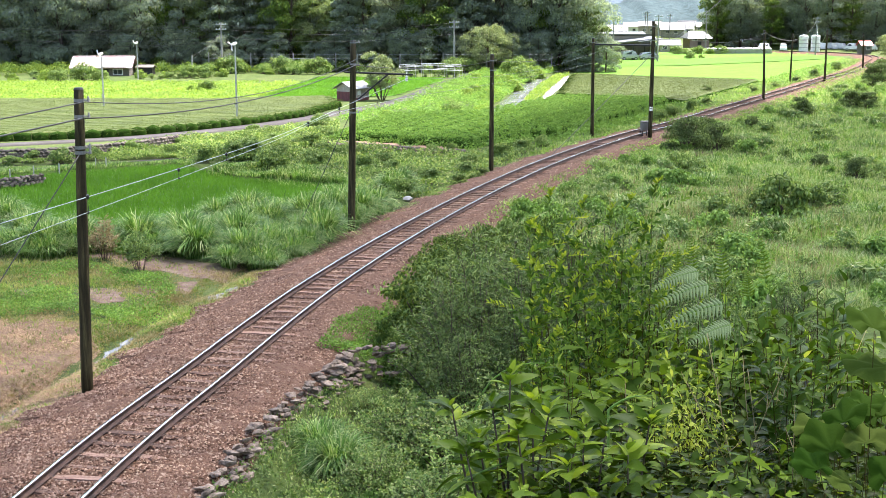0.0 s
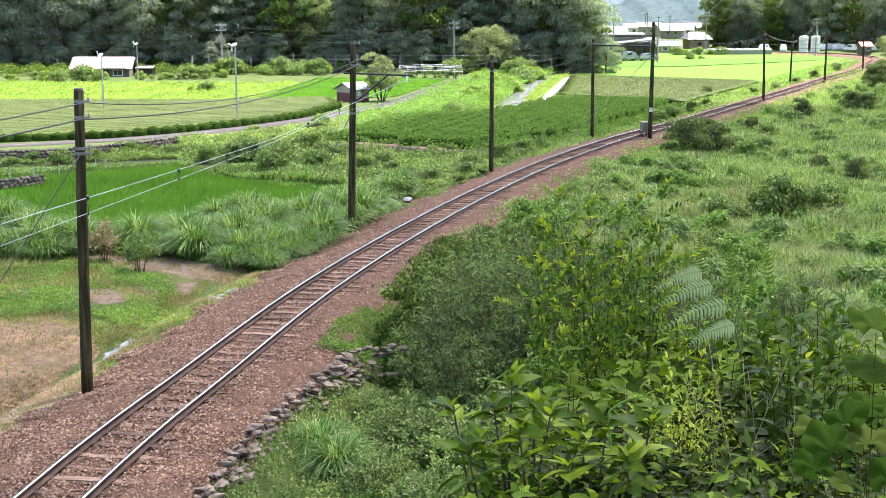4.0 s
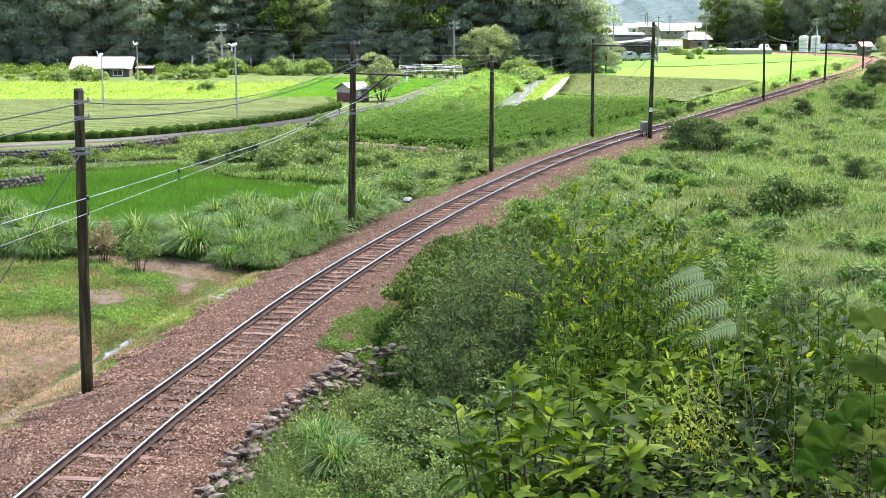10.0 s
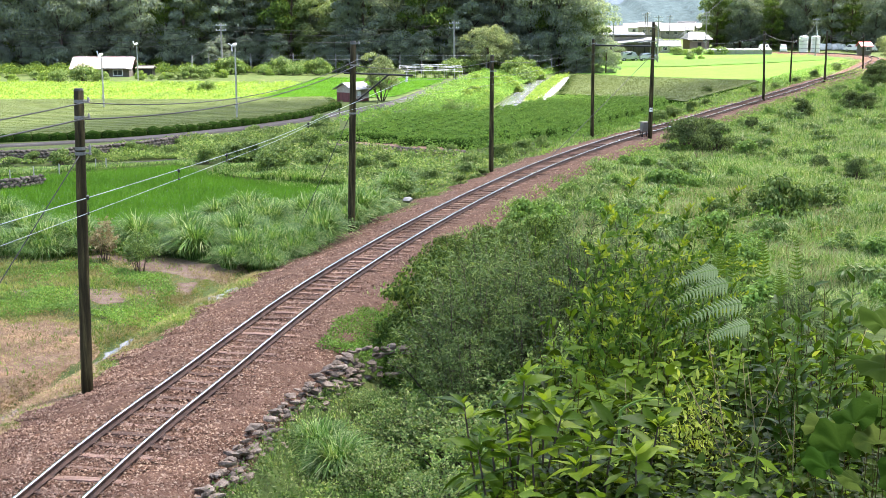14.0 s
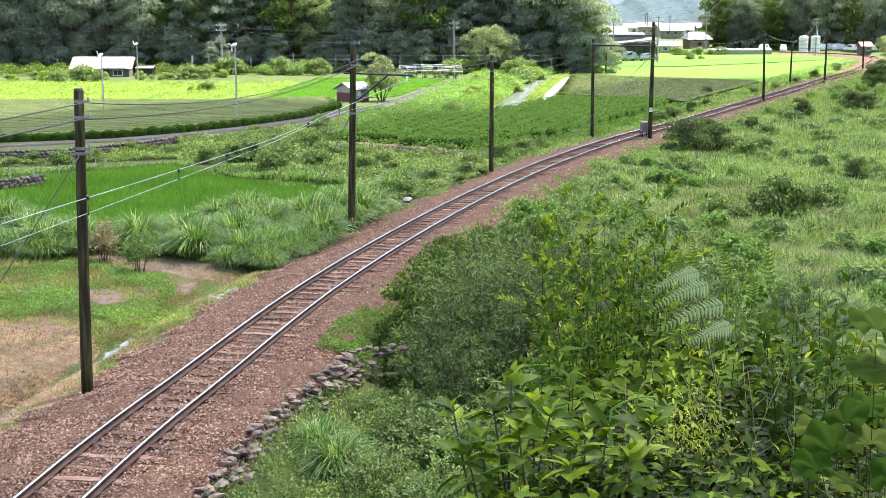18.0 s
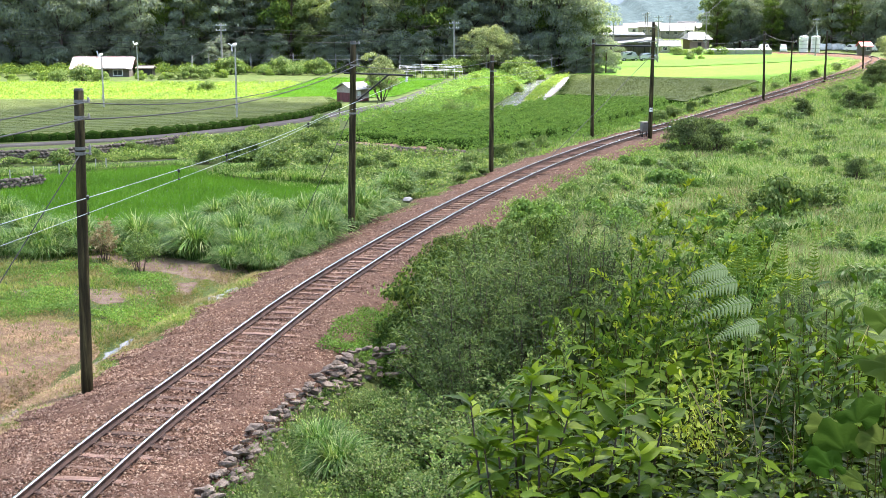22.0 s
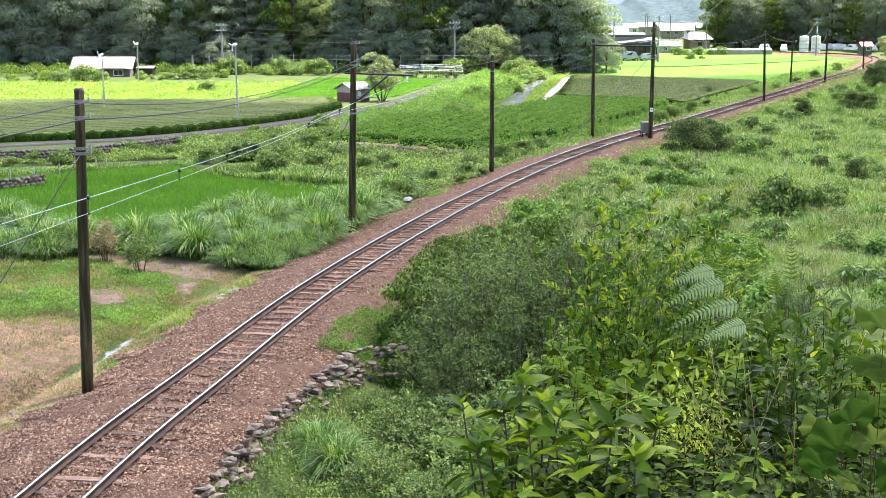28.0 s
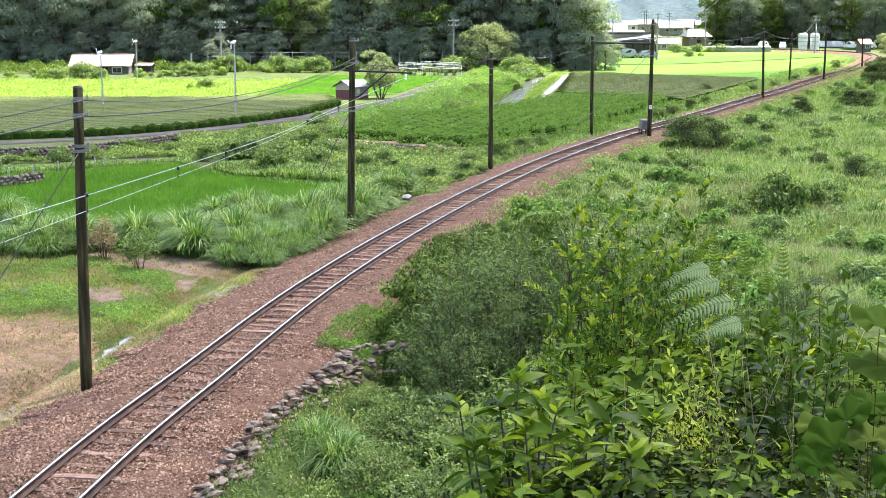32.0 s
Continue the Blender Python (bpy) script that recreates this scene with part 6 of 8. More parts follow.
settle(twiggy_proto(57, 0.9, 2.6, 16, 98, 0.085, L_CROP, "climbing vine with pale yellow-green leaves in the thicket", ""), 2.3, 24.4)
UNDER = [(-4.45, 19), (-3.75, 23.8), (-2.65, 28.4), (-1.3, 31.0), (-0.6, 31.5), (1.5, 35), (4, 38), (6, 30), (4, 22), (0.5, 18), (-3.5, 17.5)]
leaf_cover("undergrowth", UNDER, 42000, 0.04, 0.38, 0.07, L_SLOPE, "tangled low green weeds below the stone edging", "weeds", 54, LEAF_QUAD, clump=1)
grass("undergrowth_grass", UNDER, 5000, 4, 0.35, 0.008, L_GRASS, "thin grass among the weeds", "grass", 67, (-99, 3.0), 0.1)
ur = np.random.default_rng(59)
for i, (x, y) in enumerate(fill(ur, [(-3.6, 18.5), (-2.9, 24), (-1.9, 28.5), (-0.6, 30.5), (1.6, 29), (2.6, 22), (0.5, 18.5)], 44)):
    copy_at(MOUND[(0, 2, 2, 0, 1)[i % 5]], x, y, i * 67.0, 0.32 + 0.05 * (i % 8), -0.05, label="small leafy weed in the hollow below the stone edging")
LUSH = [(-3.11, 30.60), (-2.78, 33.45), (-1.54, 36.47), (-0.65, 32.84), (-0.89, 30.60), (-2.03, 31.03)]
leaf_cover("lush_weeds", LUSH, 9000, 0.08, 0.35, 0.065, L_TEA, "fresh green weeds over the edge of the ballast", "weeds", 55, LEAF_OVAL, clump=1)
for i, p in enumerate(((-2.40, 24.99), (-2.60, 25.36), (-2.09, 24.82))):
    copy_at(REEDS[i % 3], *p, i * 31.0, 0.55 + 0.05 * i, label="small arching reed clump in the undergrowth")

# ---------------------------------------------------------------- stone edging below the ballast
def stone_edge():
    r = random.Random(9)
    th = thing("stone_edging", "rough dry-stone edging holding the ballast", "stone wall")
    meshes = [Geo().lump((0, 0, 0), (1.25, 0.85, 0.5), r, 0.42, 1).mesh("stone", M_ROCK) for _ in range(9)]
    way = spline([(-4.6, 17.0), (-4.08, 21.8), (-3.7, 24.6), (-3.05, 27.6), (-2.5, 29.8), (-2.1, 30.7), (-0.7, 31.2)], 0.17)
    for i, (x, y) in enumerate(way):
        for k in range(5):
            if r.random() < 0.15:
                continue
            s = r.uniform(0.12, 0.3)
            px, py = x + r.uniform(-0.12, 0.16) + 0.08 * k, y + r.uniform(-0.12, 0.12) - 0.04 * k
            z = -0.30 - 0.15 * k + r.uniform(-0.06, 0.05)
            ob = part("stone", r.choice(meshes), None, th)
            ob.matrix_local = pose(px, py, z, r.uniform(-18, 18), r.uniform(-18, 18), r.uniform(-40, 100)) @ Matrix.Scale(s, 4)


stone_edge()

# ---------------------------------------------------------------- small trackside things
M_STEEL = surface("weathered_grey_steel", [(0.13, 0.12, 0.11), (0.2, 0.19, 0.17)], 3, 0.6, 0.2, 0.2)


def trackside():
    p = (13.39, 85.53)
    th = thing("relay_box", "grey steel relay box on a small stand", "equipment box", pose(*p, -0.5, 0, 0, 20))
    part("cabinet", Geo().box(0, 0, 0.95, 0.5, 0.36, 0.55, bevel=0.03), M_STEEL, th)
    part("door", Geo().box(0, -0.21, 0.95, 0.4, 0.03, 0.45, bevel=0.01), M_STEEL, th)
    part("lid", Geo().box(0, 0, 1.28, 0.6, 0.46, 0.05, bevel=0.02), M_STEEL, th)
    for sx in (-0.24, 0.24):
        for sy in (-0.14, 0.14):
            part("leg", Geo().box(sx, sy, 0.33, 0.07, 0.07, 0.68), M_DARK, th)
    part("plinth", Geo().box(0, 0, 0.0, 1.3, 0.9, 0.2, bevel=0.03), M_CONC, th, "pale concrete base slab")
    q = (11.24, 81.86)
    th = thing("marker_post", "short white marker post beside the ballast", "marker post", pose(*q, -0.5))
    part("post", Geo().box(0, 0, 0.22, 0.13, 0.13, 0.5, bevel=0.02), M_WHITE, th)
    q = (-1.56, 56.77)
    ob = part("white_rock", Geo().lump((q[0], q[1], -0.3), (0.5, 0.4, 0.34), random.Random(2), 0.35, 1), M_CONC)
    tagged(ob, "pale whitish boulder beside the track", "rock")
    for x, y in ((-22.32, 65.92), (-21.54, 67.33), (-20.56, 68.55), (-19.21, 70.86), (-18.78, 71.40)):
        th = thing("fence_post", "thin grey path-side post", "post", pose(x, y, -0.6), "posts along the footpath")
        part("post", Geo().tube([(0, 0, 0), (0, 0, 0.55)], 0.035, 8), M_GALV, th)


trackside()


def terrace_wall():
    """Dark dry stones holding the earth path in front of the tea."""
    r = random.Random(12)
    th = thing("stone_wall", "low dark dry-stone wall under an earth path", "stone wall")
    meshes = [Geo().lump((0, 0, 0), (1.2, 0.9, 0.75), r, 0.35, 1).mesh("stone", M_ROCK) for _ in range(5)]
    way = spline([(-7.24, 81.86), (-5.00, 78.81), (-2.19, 77.52), (1.54, 75.97)], 0.3)
    for x, y in way:
        for k in range(2):
            s = r.uniform(0.16, 0.27)
            ob = part("stone", meshes[r.randrange(5)], None, th)
            ob.matrix_local = pose(x + r.uniform(-0.1, 0.1), y + r.uniform(-0.08, 0.08), -0.48 + 0.24 * k, r.uniform(-20, 20), r.uniform(-20, 20), r.uniform(0, 360)) @ Matrix.Scale(s, 4)


terrace_wall()
settle(twiggy_proto(55, 1.3, 1.35, 26, 112, 0.075, L_SHRUB, "small sparse twiggy bush beside trodden earth", ""), *(-10.03, 41.71))
settle(twiggy_proto(56, 1.0, 1.5, 34, 84, 0.07, L_STRAW, "dead brown twiggy bush beside the pole", ""), *(-11.69, 43.69))
for i, (p, s) in enumerate((((-38.97, 167.39), 0.6), ((-37.66, 167.39), 0.55), ((-36.42, 167.39), 0.6), ((-35.63, 168.85), 0.75), ((-34.52, 168.85), 0.8), ((-33.42, 168.85), 0.8), ((-32.32, 168.85), 0.75), ((-31.06, 168.85), 0.5), ((-56.12, 167.39), 0.7), ((-53.30, 168.85), 0.9))):
    copy_at((BUSH_E, BUSH_D)[i % 2], *p, i * 41.0, s, label="low clipped garden bush at the edge of the crop")


def low_wall():
    """Coursed rough stones under the road, and lower walls of the same kind by the tea and the paddy."""
    r = random.Random(14)
    for label, knots, courses, base in (("mossy dry-stone wall under the road", [(-27.5, 72.3), (-25.77, 72.7), (-22.34, 74.1), (-20.27, 76.2), (-18.22, 79.0), (-16.9, 82.0)], 5, -0.62),
                                        ("low dark stone edging in front of the tea field", [(-7.04, 83.29), (-4.41, 80.82), (-1.52, 78.48), (1.22, 77.21)], 2, -0.55),
                                        ("low stone wall at the paddy's corner", [(-24.2, 61.6), (-22.36, 62.84), (-21.25, 63.69), (-20.38, 65.01)], 3, -0.66)):
        th = thing("stone_wall", label, "stone wall")
        meshes = [Geo().lump((0, 0, 0), (0.42, 0.3, 0.22), r, 0.28, 1).mesh("stone", M_WALLSTONE) for _ in range(6)]
        way = spline(knots, 0.3)
        head = np.gradient(way, axis=0)
        for k in range(courses):
            for n, (x, y) in enumerate(way):
                a = math.degrees(math.atan2(head[n, 1], head[n, 0]))
                ob = part("stone", r.choice(meshes), None, th)
                off = 0.15 if k % 2 else 0.0
                ob.matrix_local = pose(x + off * head[n, 0] / 0.3 + r.uniform(-0.03, 0.03), y + 0.05 * k + off * head[n, 1] / 0.3 + r.uniform(-0.03, 0.03), base + 0.07 + 0.165 * k + r.uniform(-0.02, 0.02), r.uniform(-9, 9), r.uniform(-9, 9), a + r.uniform(-14, 14))


low_wall()
patch("field_edge", [(-7.30, 85.53), (-3.08, 83.29), (1.62, 79.80), (1.56, 77.21), (-2.95, 79.80), (-7.04, 83.29)], M_DRY, 0.12, "brown earth path in front of the tea field", "earth", 40)

# ---------------------------------------------------------------- frost fans and far utility poles
def frost_fan(x, y, top, label):
    z0 = on_ground(x, y).z
    th = thing("frost_fan", label, "frost fan", pose(x, y, z0), "frost fans over the tea")
    h = top - z0
    part("pole", Geo().tube([(0, 0, -0.2), (0, 0, h * 0.6), (0, 0, h)], [0.075, 0.065, 0.055], 10), M_GALV, th)
    part("motor", Geo().tube([(0.05, 0.1, h + 0.08), (-0.1, -0.2, h + 0.0), (-0.16, -0.32, h - 0.03)], [0.11, 0.12, 0.07], 10), M_WHITE, th, "pale motor housing")
    hub = Vector((-0.19, -0.38, h - 0.04))
    for k in range(3):
        a = k * 2.094 + x
        d = Vector((math.cos(a) * 0.85, -math.cos(a) * 0.4, math.sin(a)))
        g = Geo()
        s = Vector((0, 0, 1)).cross(d).normalized() if abs(d.z) < 0.95 else Vector((1, 0, 0))
        g.add([hub + s * 0.03, hub - s * 0.03, hub + d * 0.42 - s * 0.07, hub + d * 0.45 + s * 0.05, hub + s * 0.03 + Vector((0, 0.02, 0)), hub - s * 0.03 + Vector((0, 0.02, 0)), hub + d * 0.42 - s * 0.07 + Vector((0, 0.02, 0)), hub + d * 0.45 + s * 0.05 + Vector((0, 0.02, 0))],
              [(0, 1, 2, 3), (7, 6, 5, 4), (0, 4, 5, 1), (1, 5, 6, 2), (2, 6, 7, 3), (3, 7, 4, 0)])
        part("blade", g, M_WHITE, th)
    part("control_box", Geo().box(0.0, -0.1, 1.3, 0.22, 0.14, 0.35, bevel=0.02), M_GALV, th)


frost_fan(-16.2, 101.4, 5.47, "slim steel frost fan pole at the edge of the tea")
frost_fan(-29.6, 112.7, 4.33, "thin steel frost fan pole in the tea field")
frost_fan(-37.7, 160.3, 4.2, "thin steel frost fan pole in the leafy crop")


def far_pole(x, y, top, arms=2, label="grey concrete utility pole in front of the woods"):
    z0 = on_ground(x, y).z
    th = thing("utility_pole", label, "utility pole", pose(x, y, z0), "utility poles across the valley")
    h = top - z0
    part("shaft", Geo().tube([(0, 0, -0.3), (0, 0, h)], [0.16, 0.10], 10), M_CONC, th)
    for k in range(arms):
        part("crossarm", Geo().box(0, 0, h - 0.35 - 0.7 * k, 1.5, 0.09, 0.09), M_GALV, th)
        for s in (-0.65, -0.2, 0.3, 0.65):
            part("insulator", Geo().tube([(s, 0, h - 0.3 - 0.7 * k), (s, 0, h - 0.12 - 0.7 * k)], [0.05, 0.03], 6), M_WHITE, th)


FP = [(-31.3, 184.0, 6.6), (1.6, 186.5, 6.9), (-34.0, 176, 2.3), (-70, 186, 6.5), (27.8, 222, 6.0), (75, 262, 7.1), (61.5, 305, 8.5), (29.4, 225, 7.9), (37.3, 226, 7.6), (51.6, 330, 8.3), (53.4, 345, 8.1), (58.2, 335, 7.6)]
for x, y, t in FP:
    far_pole(x, y, t, 0 if t < 3 else 2)
PL = "thin power line strung in front of the woods"
for z in (6.2, 5.6, 4.6, 3.9):
    wire("power_line", (-110, 188, z + 0.2), (-70, 186, z), 0.6, 0.018, M_CABLE, PL)
    wire("power_line", (-70, 186, z), (-31.3, 184, z), 0.8, 0.018, M_CABLE, PL)
for z in (6.2, 5.6, 4.6):
    wire("power_line", (-31.3, 184, z), (1.6, 186.5, z + 0.3), 0.9, 0.018, M_CABLE, PL)
    wire("power_line", (1.6, 186.5, z + 0.3), (27.8, 222, z - 0.4), 0.9, 0.018, M_CABLE, PL)
wire("power_line", (-31.3, 184, 5.2), (-34.0, 176, 2.2), 0.5, 0.02, M_CABLE, PL)
wire("power_line", (45.6, 155.0, 5.6), (75, 262, 5.5), 2.2, 0.025, M_COPPER, "pale sagging cable across the valley")
wire("power_line", (30.0, 121.3, 6.0), (75, 262, 6.4), 2.0, 0.03, M_CABLE, PL)

# ---------------------------------------------------------------- buildings
def gable_house(name, label, x, y, w, d, eave, ridge, rz, wall, roof, over=0.5, z0=-0.6, windows=(), doors=(), hip=0.0, cat="house"):
    """Walls, roof slabs with eaves, and windows (u along the front, sill, width, height)."""
    th = thing(name, label, cat, pose(x, y, z0, 0, 0, rz))
    g = Geo()
    hw, hd, t = w / 2, d / 2, 0.15
    g.box(0, -hd + t / 2, eave / 2, w, t, eave)
    part("front_wall", g, wall, th)
    part("back_wall", Geo().box(0, hd - t / 2, eave / 2, w, t, eave), wall, th)
    for s in (-1, 1):
        g = Geo()
        xs = s * (hw - t / 2)
        a, b = xs - t / 2, xs + t / 2
        i = hd - t - 0.003
        rr = ridge if not hip else eave + 0.05
        pr = [(-i, 0), (i, 0), (i, eave), (0, rr - 0.05), (-i, eave)]
        g.add([(a, p, q) for p, q in pr] + [(b, p, q) for p, q in pr], [(4, 3, 2, 1, 0), (5, 6, 7, 8, 9)] + [(k, (k + 1) % 5, 5 + (k + 1) % 5, 5 + k) for k in range(5)])
        part("side_wall", g, wall, th)
    for s in (-1, 1):
        slope = (ridge - eave) / hd
        e = (hd + over)
        g = Geo()
        hx = hw + over
        rx = hx - hip * w
        v = [(-hx, s * e, eave - over * slope), (hx, s * e, eave - over * slope), (rx, 0, ridge), (-rx, 0, ridge)]
        g.add(v + [(p, q, r + 0.1) for p, q, r in v], [(0, 1, 2, 3), (7, 6, 5, 4), (0, 4, 5, 1), (1, 5, 6, 2), (2, 6, 7, 3), (3, 7, 4, 0)])
        part("roof_slope", g, roof, th)
        if hip:
            v = [(s * hx, -e, eave - over * slope), (s * hx, e, eave - over * slope), (s * rx, 0, ridge)]
            part("roof_hip", Geo().add(v + [(p, q, r + 0.1) for p, q, r in v], [(0, 1, 2), (5, 4, 3), (0, 3, 4, 1), (1, 4, 5, 2), (2, 5, 3, 0)]), roof, th)
    n = int(w / 0.9)
    for k in range(n):
        sx = -hw + (k + 0.5) * w / n
        if not hip:
            part("roof_rib", Geo().tube([(sx, -hd - over, eave - over * slope + 0.12), (sx, 0, ridge + 0.12)], 0.03, 4), roof, th)
    part("ridge_cap", Geo().tube([(-hw - over * 0.6 + hip * w, 0, ridge + 0.11), (hw + over * 0.6 - hip * w, 0, ridge + 0.11)], 0.09, 6), roof, th)
    for u, sill, ww, hh in windows:
        win = part("window", Geo().box(u, -hd - 0.02, sill + hh / 2, ww + 0.14, 0.06, hh + 0.14), M_WHITE, th, "pale window frame")
        part("pane", Geo().box(u - ww / 4, -hd - 0.055, sill + hh / 2, ww / 2 - 0.05, 0.03, hh - 0.05), M_GLASSY, win)
        part("pane", Geo().box(u + ww / 4, -hd - 0.055, sill + hh / 2, ww / 2 - 0.05, 0.03, hh - 0.05), M_GLASSY, win)
    for u, ww, hh in doors:
        # dark slab on the wall: the shade inside the opening as colour
        part("door", Geo().box(u, -hd - 0.03, hh / 2, ww, 0.06, hh, bevel=0.01), M_DARK, th, "dark slab for the shaded doorway")
    return th


gable_house("farmhouse", "low farm building with a faded red-and-white metal roof", -46.4, 178.0, 7.4, 4.4, 1.5, 2.7, 3, M_WALL, M_ROOF, 0.5, -0.75, ((2.2, 0.4, 1.2, 0.7), (-1.8, 0.4, 1.3, 0.7)), ((0.5, 1.0, 1.2),))
part("lean_to", Geo().box(-44.4, 175.3, 0.62, 3.4, 1.0, 0.08), M_ROOF2, None)
bpy.data.objects["lean_to"].parent = bpy.data.objects["farmhouse"]
bpy.data.objects["lean_to"].matrix_parent_inverse = bpy.data.objects["farmhouse"].matrix_world.inverted()
gable_house("tool_shed", "dark open-fronted tool shed beside the farm building", -41.2, 180, 2.1, 2.0, 1.15, 1.4, 0, M_DARK, M_WALL, 0.2, -0.7, (), ((0.2, 1.3, 0.9),))


def field_shed():
    th = thing("field_shed", "small field shed with red-brown boards and a pale metal roof", "shed", pose(-8.8, 126.6, -0.55, 0, 0, -38))
    w, d, e, r = 1.9, 2.6, 1.25, 1.75
    for k in range(8):
        part("board", Geo().box(-w / 2 + (k + 0.5) * w / 8, -d / 2, e * 0.36, w / 8 - 0.015, 0.05, e * 0.72), M_RED, th)
    part("gable_panel", Geo().add([(-w / 2, -d / 2 - 0.02, e * 0.72), (w / 2, -d / 2 - 0.02, e * 0.72), (w / 2, -d / 2 - 0.02, e), (0, -d / 2 - 0.02, r), (-w / 2, -d / 2 - 0.02, e),
                                   (-w / 2, -d / 2 + 0.03, e * 0.72), (w / 2, -d / 2 + 0.03, e * 0.72), (w / 2, -d / 2 + 0.03, e), (0, -d / 2 + 0.03, r), (-w / 2, -d / 2 + 0.03, e)],
                                  [(0, 1, 2, 3, 4), (9, 8, 7, 6, 5), (0, 5, 6, 1), (1, 6, 7, 2), (2, 7, 8, 3), (3, 8, 9, 4), (4, 9, 5, 0)]), M_BEIGE, th, "pale gable board")
    part("side_wall", Geo().box(w / 2 - 0.03, 0.03, e * 0.62, 0.05, d - 0.06, e * 0.76), M_BEIGE, th, "pale upper side wall")
    for k in range(9):
        part("board", Geo().box(w / 2 - 0.028, -d / 2 + (k + 0.5) * d / 9, e * 0.12, 0.06, d / 9 - 0.02, e * 0.24), M_RED, th)
    part("side_wall", Geo().box(-w / 2 + 0.03, 0.03, e * 0.5, 0.05, d - 0.06, e), M_RED, th)
    part("back_wall", Geo().box(0, d / 2 - 0.02, e * 0.5, w - 0.1, 0.05, e), M_RED, th)
    for s in (-1, 1):
        v = [(0, -d / 2 - 0.3, r + 0.05), (0, d / 2 + 0.3, r + 0.05), (s * (w / 2 + 0.35), d / 2 + 0.3, e - 0.1), (s * (w / 2 + 0.35), -d / 2 - 0.3, e - 0.1)]
        part("roof_slope", Geo().add(v + [(p, q, z + 0.05) for p, q, z in v], [(0, 1, 2, 3), (7, 6, 5, 4), (0, 4, 5, 1), (1, 5, 6, 2), (2, 6, 7, 3), (3, 7, 4, 0)]), M_ROOF2, th)
    part("fan_sign", Geo().box(w / 2 + 0.02, -0.2, e * 0.62, 0.04, 0.45, 0.45, bevel=0.01), M_WHITE, th, "small white sign board")


field_shed()


def works():
    th = thing("packing_shed", "long open-fronted packing shed with pale metal roofs", "industrial shed", pose(33.5, 240, -0.6, 0, 0, 0))
    part("back_wall", Geo().box(0, 3.6, 2.3, 11, 0.2, 4.6), M_WALL, th)
    for k in range(6):
        part("post", Geo().box(-5.2 + k * 2.1, -3.2, 1.3, 0.2, 0.2, 2.6), M_DARK, th)
    for k, (x0, z0, w0) in enumerate(((-1.0, 4.7, 9.4), (0.4, 3.6, 10.6))):
        part("roof_panel", Geo().box(x0, 1.5 - 2.6 * k, z0, w0, 3.4, 0.18, m=Matrix.Rotation(radians(-6), 4, "Y") @ Matrix.Rotation(radians(6), 4, "X") if k else Matrix.Rotation(radians(5), 4, "X")), M_ROOF2, th, "pale corrugated roof sheet")
    part("upper_wall", Geo().box(-1.0, 0.2, 3.7, 8.6, 0.15, 1.2), M_BEIGE, th)
    part("side_room", Geo().box(-4.2, -1.2, 1.25, 2.4, 4.0, 2.5, bevel=0.03), M_BEIGE, th, "beige boxed-in room")
    part("canopy", Geo().box(4.6, -3.2, 3.0, 4.4, 2.2, 0.12, m=Matrix.Rotation(radians(-8), 4, "Y")), M_ROOF2, th)
    part("end_wall", Geo().box(5.3, 0.2, 1.6, 0.2, 6.5, 3.2), M_WHITE, th)
    gable_house("village_house", "brown-walled house with a grey hipped roof up the valley", 60.6, 312, 4.8, 5.0, 2.6, 3.9, 8, M_BROWN, M_ROOF2, 0.7, -0.4, ((-1.2, 1.9, 1.2, 0.8), (1.4, 1.9, 1.2, 0.8)), ((0, 0.9, 1.6),), 0.25)
    gable_house("village_house", "small pale house behind the packing shed", 49.6, 286, 4.0, 4.0, 1.7, 2.6, -5, M_BEIGE, M_ROOF2, 0.5, -0.6, ((-1.0, 0.6, 0.9, 0.8), (1.0, 0.6, 0.9, 0.8)))
    r = random.Random(4)
    for i in range(13):
        x = 62 + i * 6.5 + r.uniform(-2, 2)
        y = 460 + r.uniform(-40, 90)
        x = (x - 62) * 0.62 + 62 + (y - 460) * 0.14
        gable_house("village_house", "far pale village building with a metal roof", x, y, r.uniform(5, 9), 6, r.uniform(2.4, 3.8), r.uniform(4.4, 5.4), r.uniform(-20, 20), r.choice((M_WHITE, M_BEIGE, M_BEIGE, M_CONC)), M_ROOF2, 0.4, -0.5,
                    ((-1.6, 1.4, 1.2, 1.0), (1.2, 1.4, 1.2, 1.0)))
    for i, px in enumerate((78.9, 81.5)):
        t = thing("silo", "pale grey upright storage tank", "silo", pose(px, 285, -0.5), "storage tanks")
        part("drum", Geo().tube([(0, 0, 0), (0, 0, 3.4)], 0.98, 20), M_WHITE, t, smooth=False)
        part("dome", Geo().tube([(0, 0, 3.4), (0, 0, 3.6), (0, 0, 3.7)], [1.02, 0.8, 0.2], 20), M_GALV, t)
        for z in (0.9, 1.8, 2.7):
            part("hoop", Geo().tube([(0, 0, z), (0, 0, z + 0.08)], 1.0, 20), M_CONC, t)
    # low white roofs in a row at the far edge of the field
    for k in range(7):
        t = thing("low_store", "low white-roofed store at the far edge of the field", "store", pose(56.2 + k * 1.95, 272 + 0.2 * k, -0.5), "row of low stores")
        part("body", Geo().box(0, 0, 0.42, 1.85, 1.6, 0.85), M_CONC, t)
        part("roof", Geo().box(0, 0, 1.02, 1.8, 1.7, 0.34, bevel=0.14), M_WHITE, t)
    # crossing hut
    t = gable_house("crossing_hut", "small hut with a red roof beside the crossing", 87.4, 270, 2.2, 2.0, 1.9, 2.6, 10, M_WALL, M_REDPAINT, 0.3, -0.5, ((0.3, 0.9, 0.8, 0.7),))
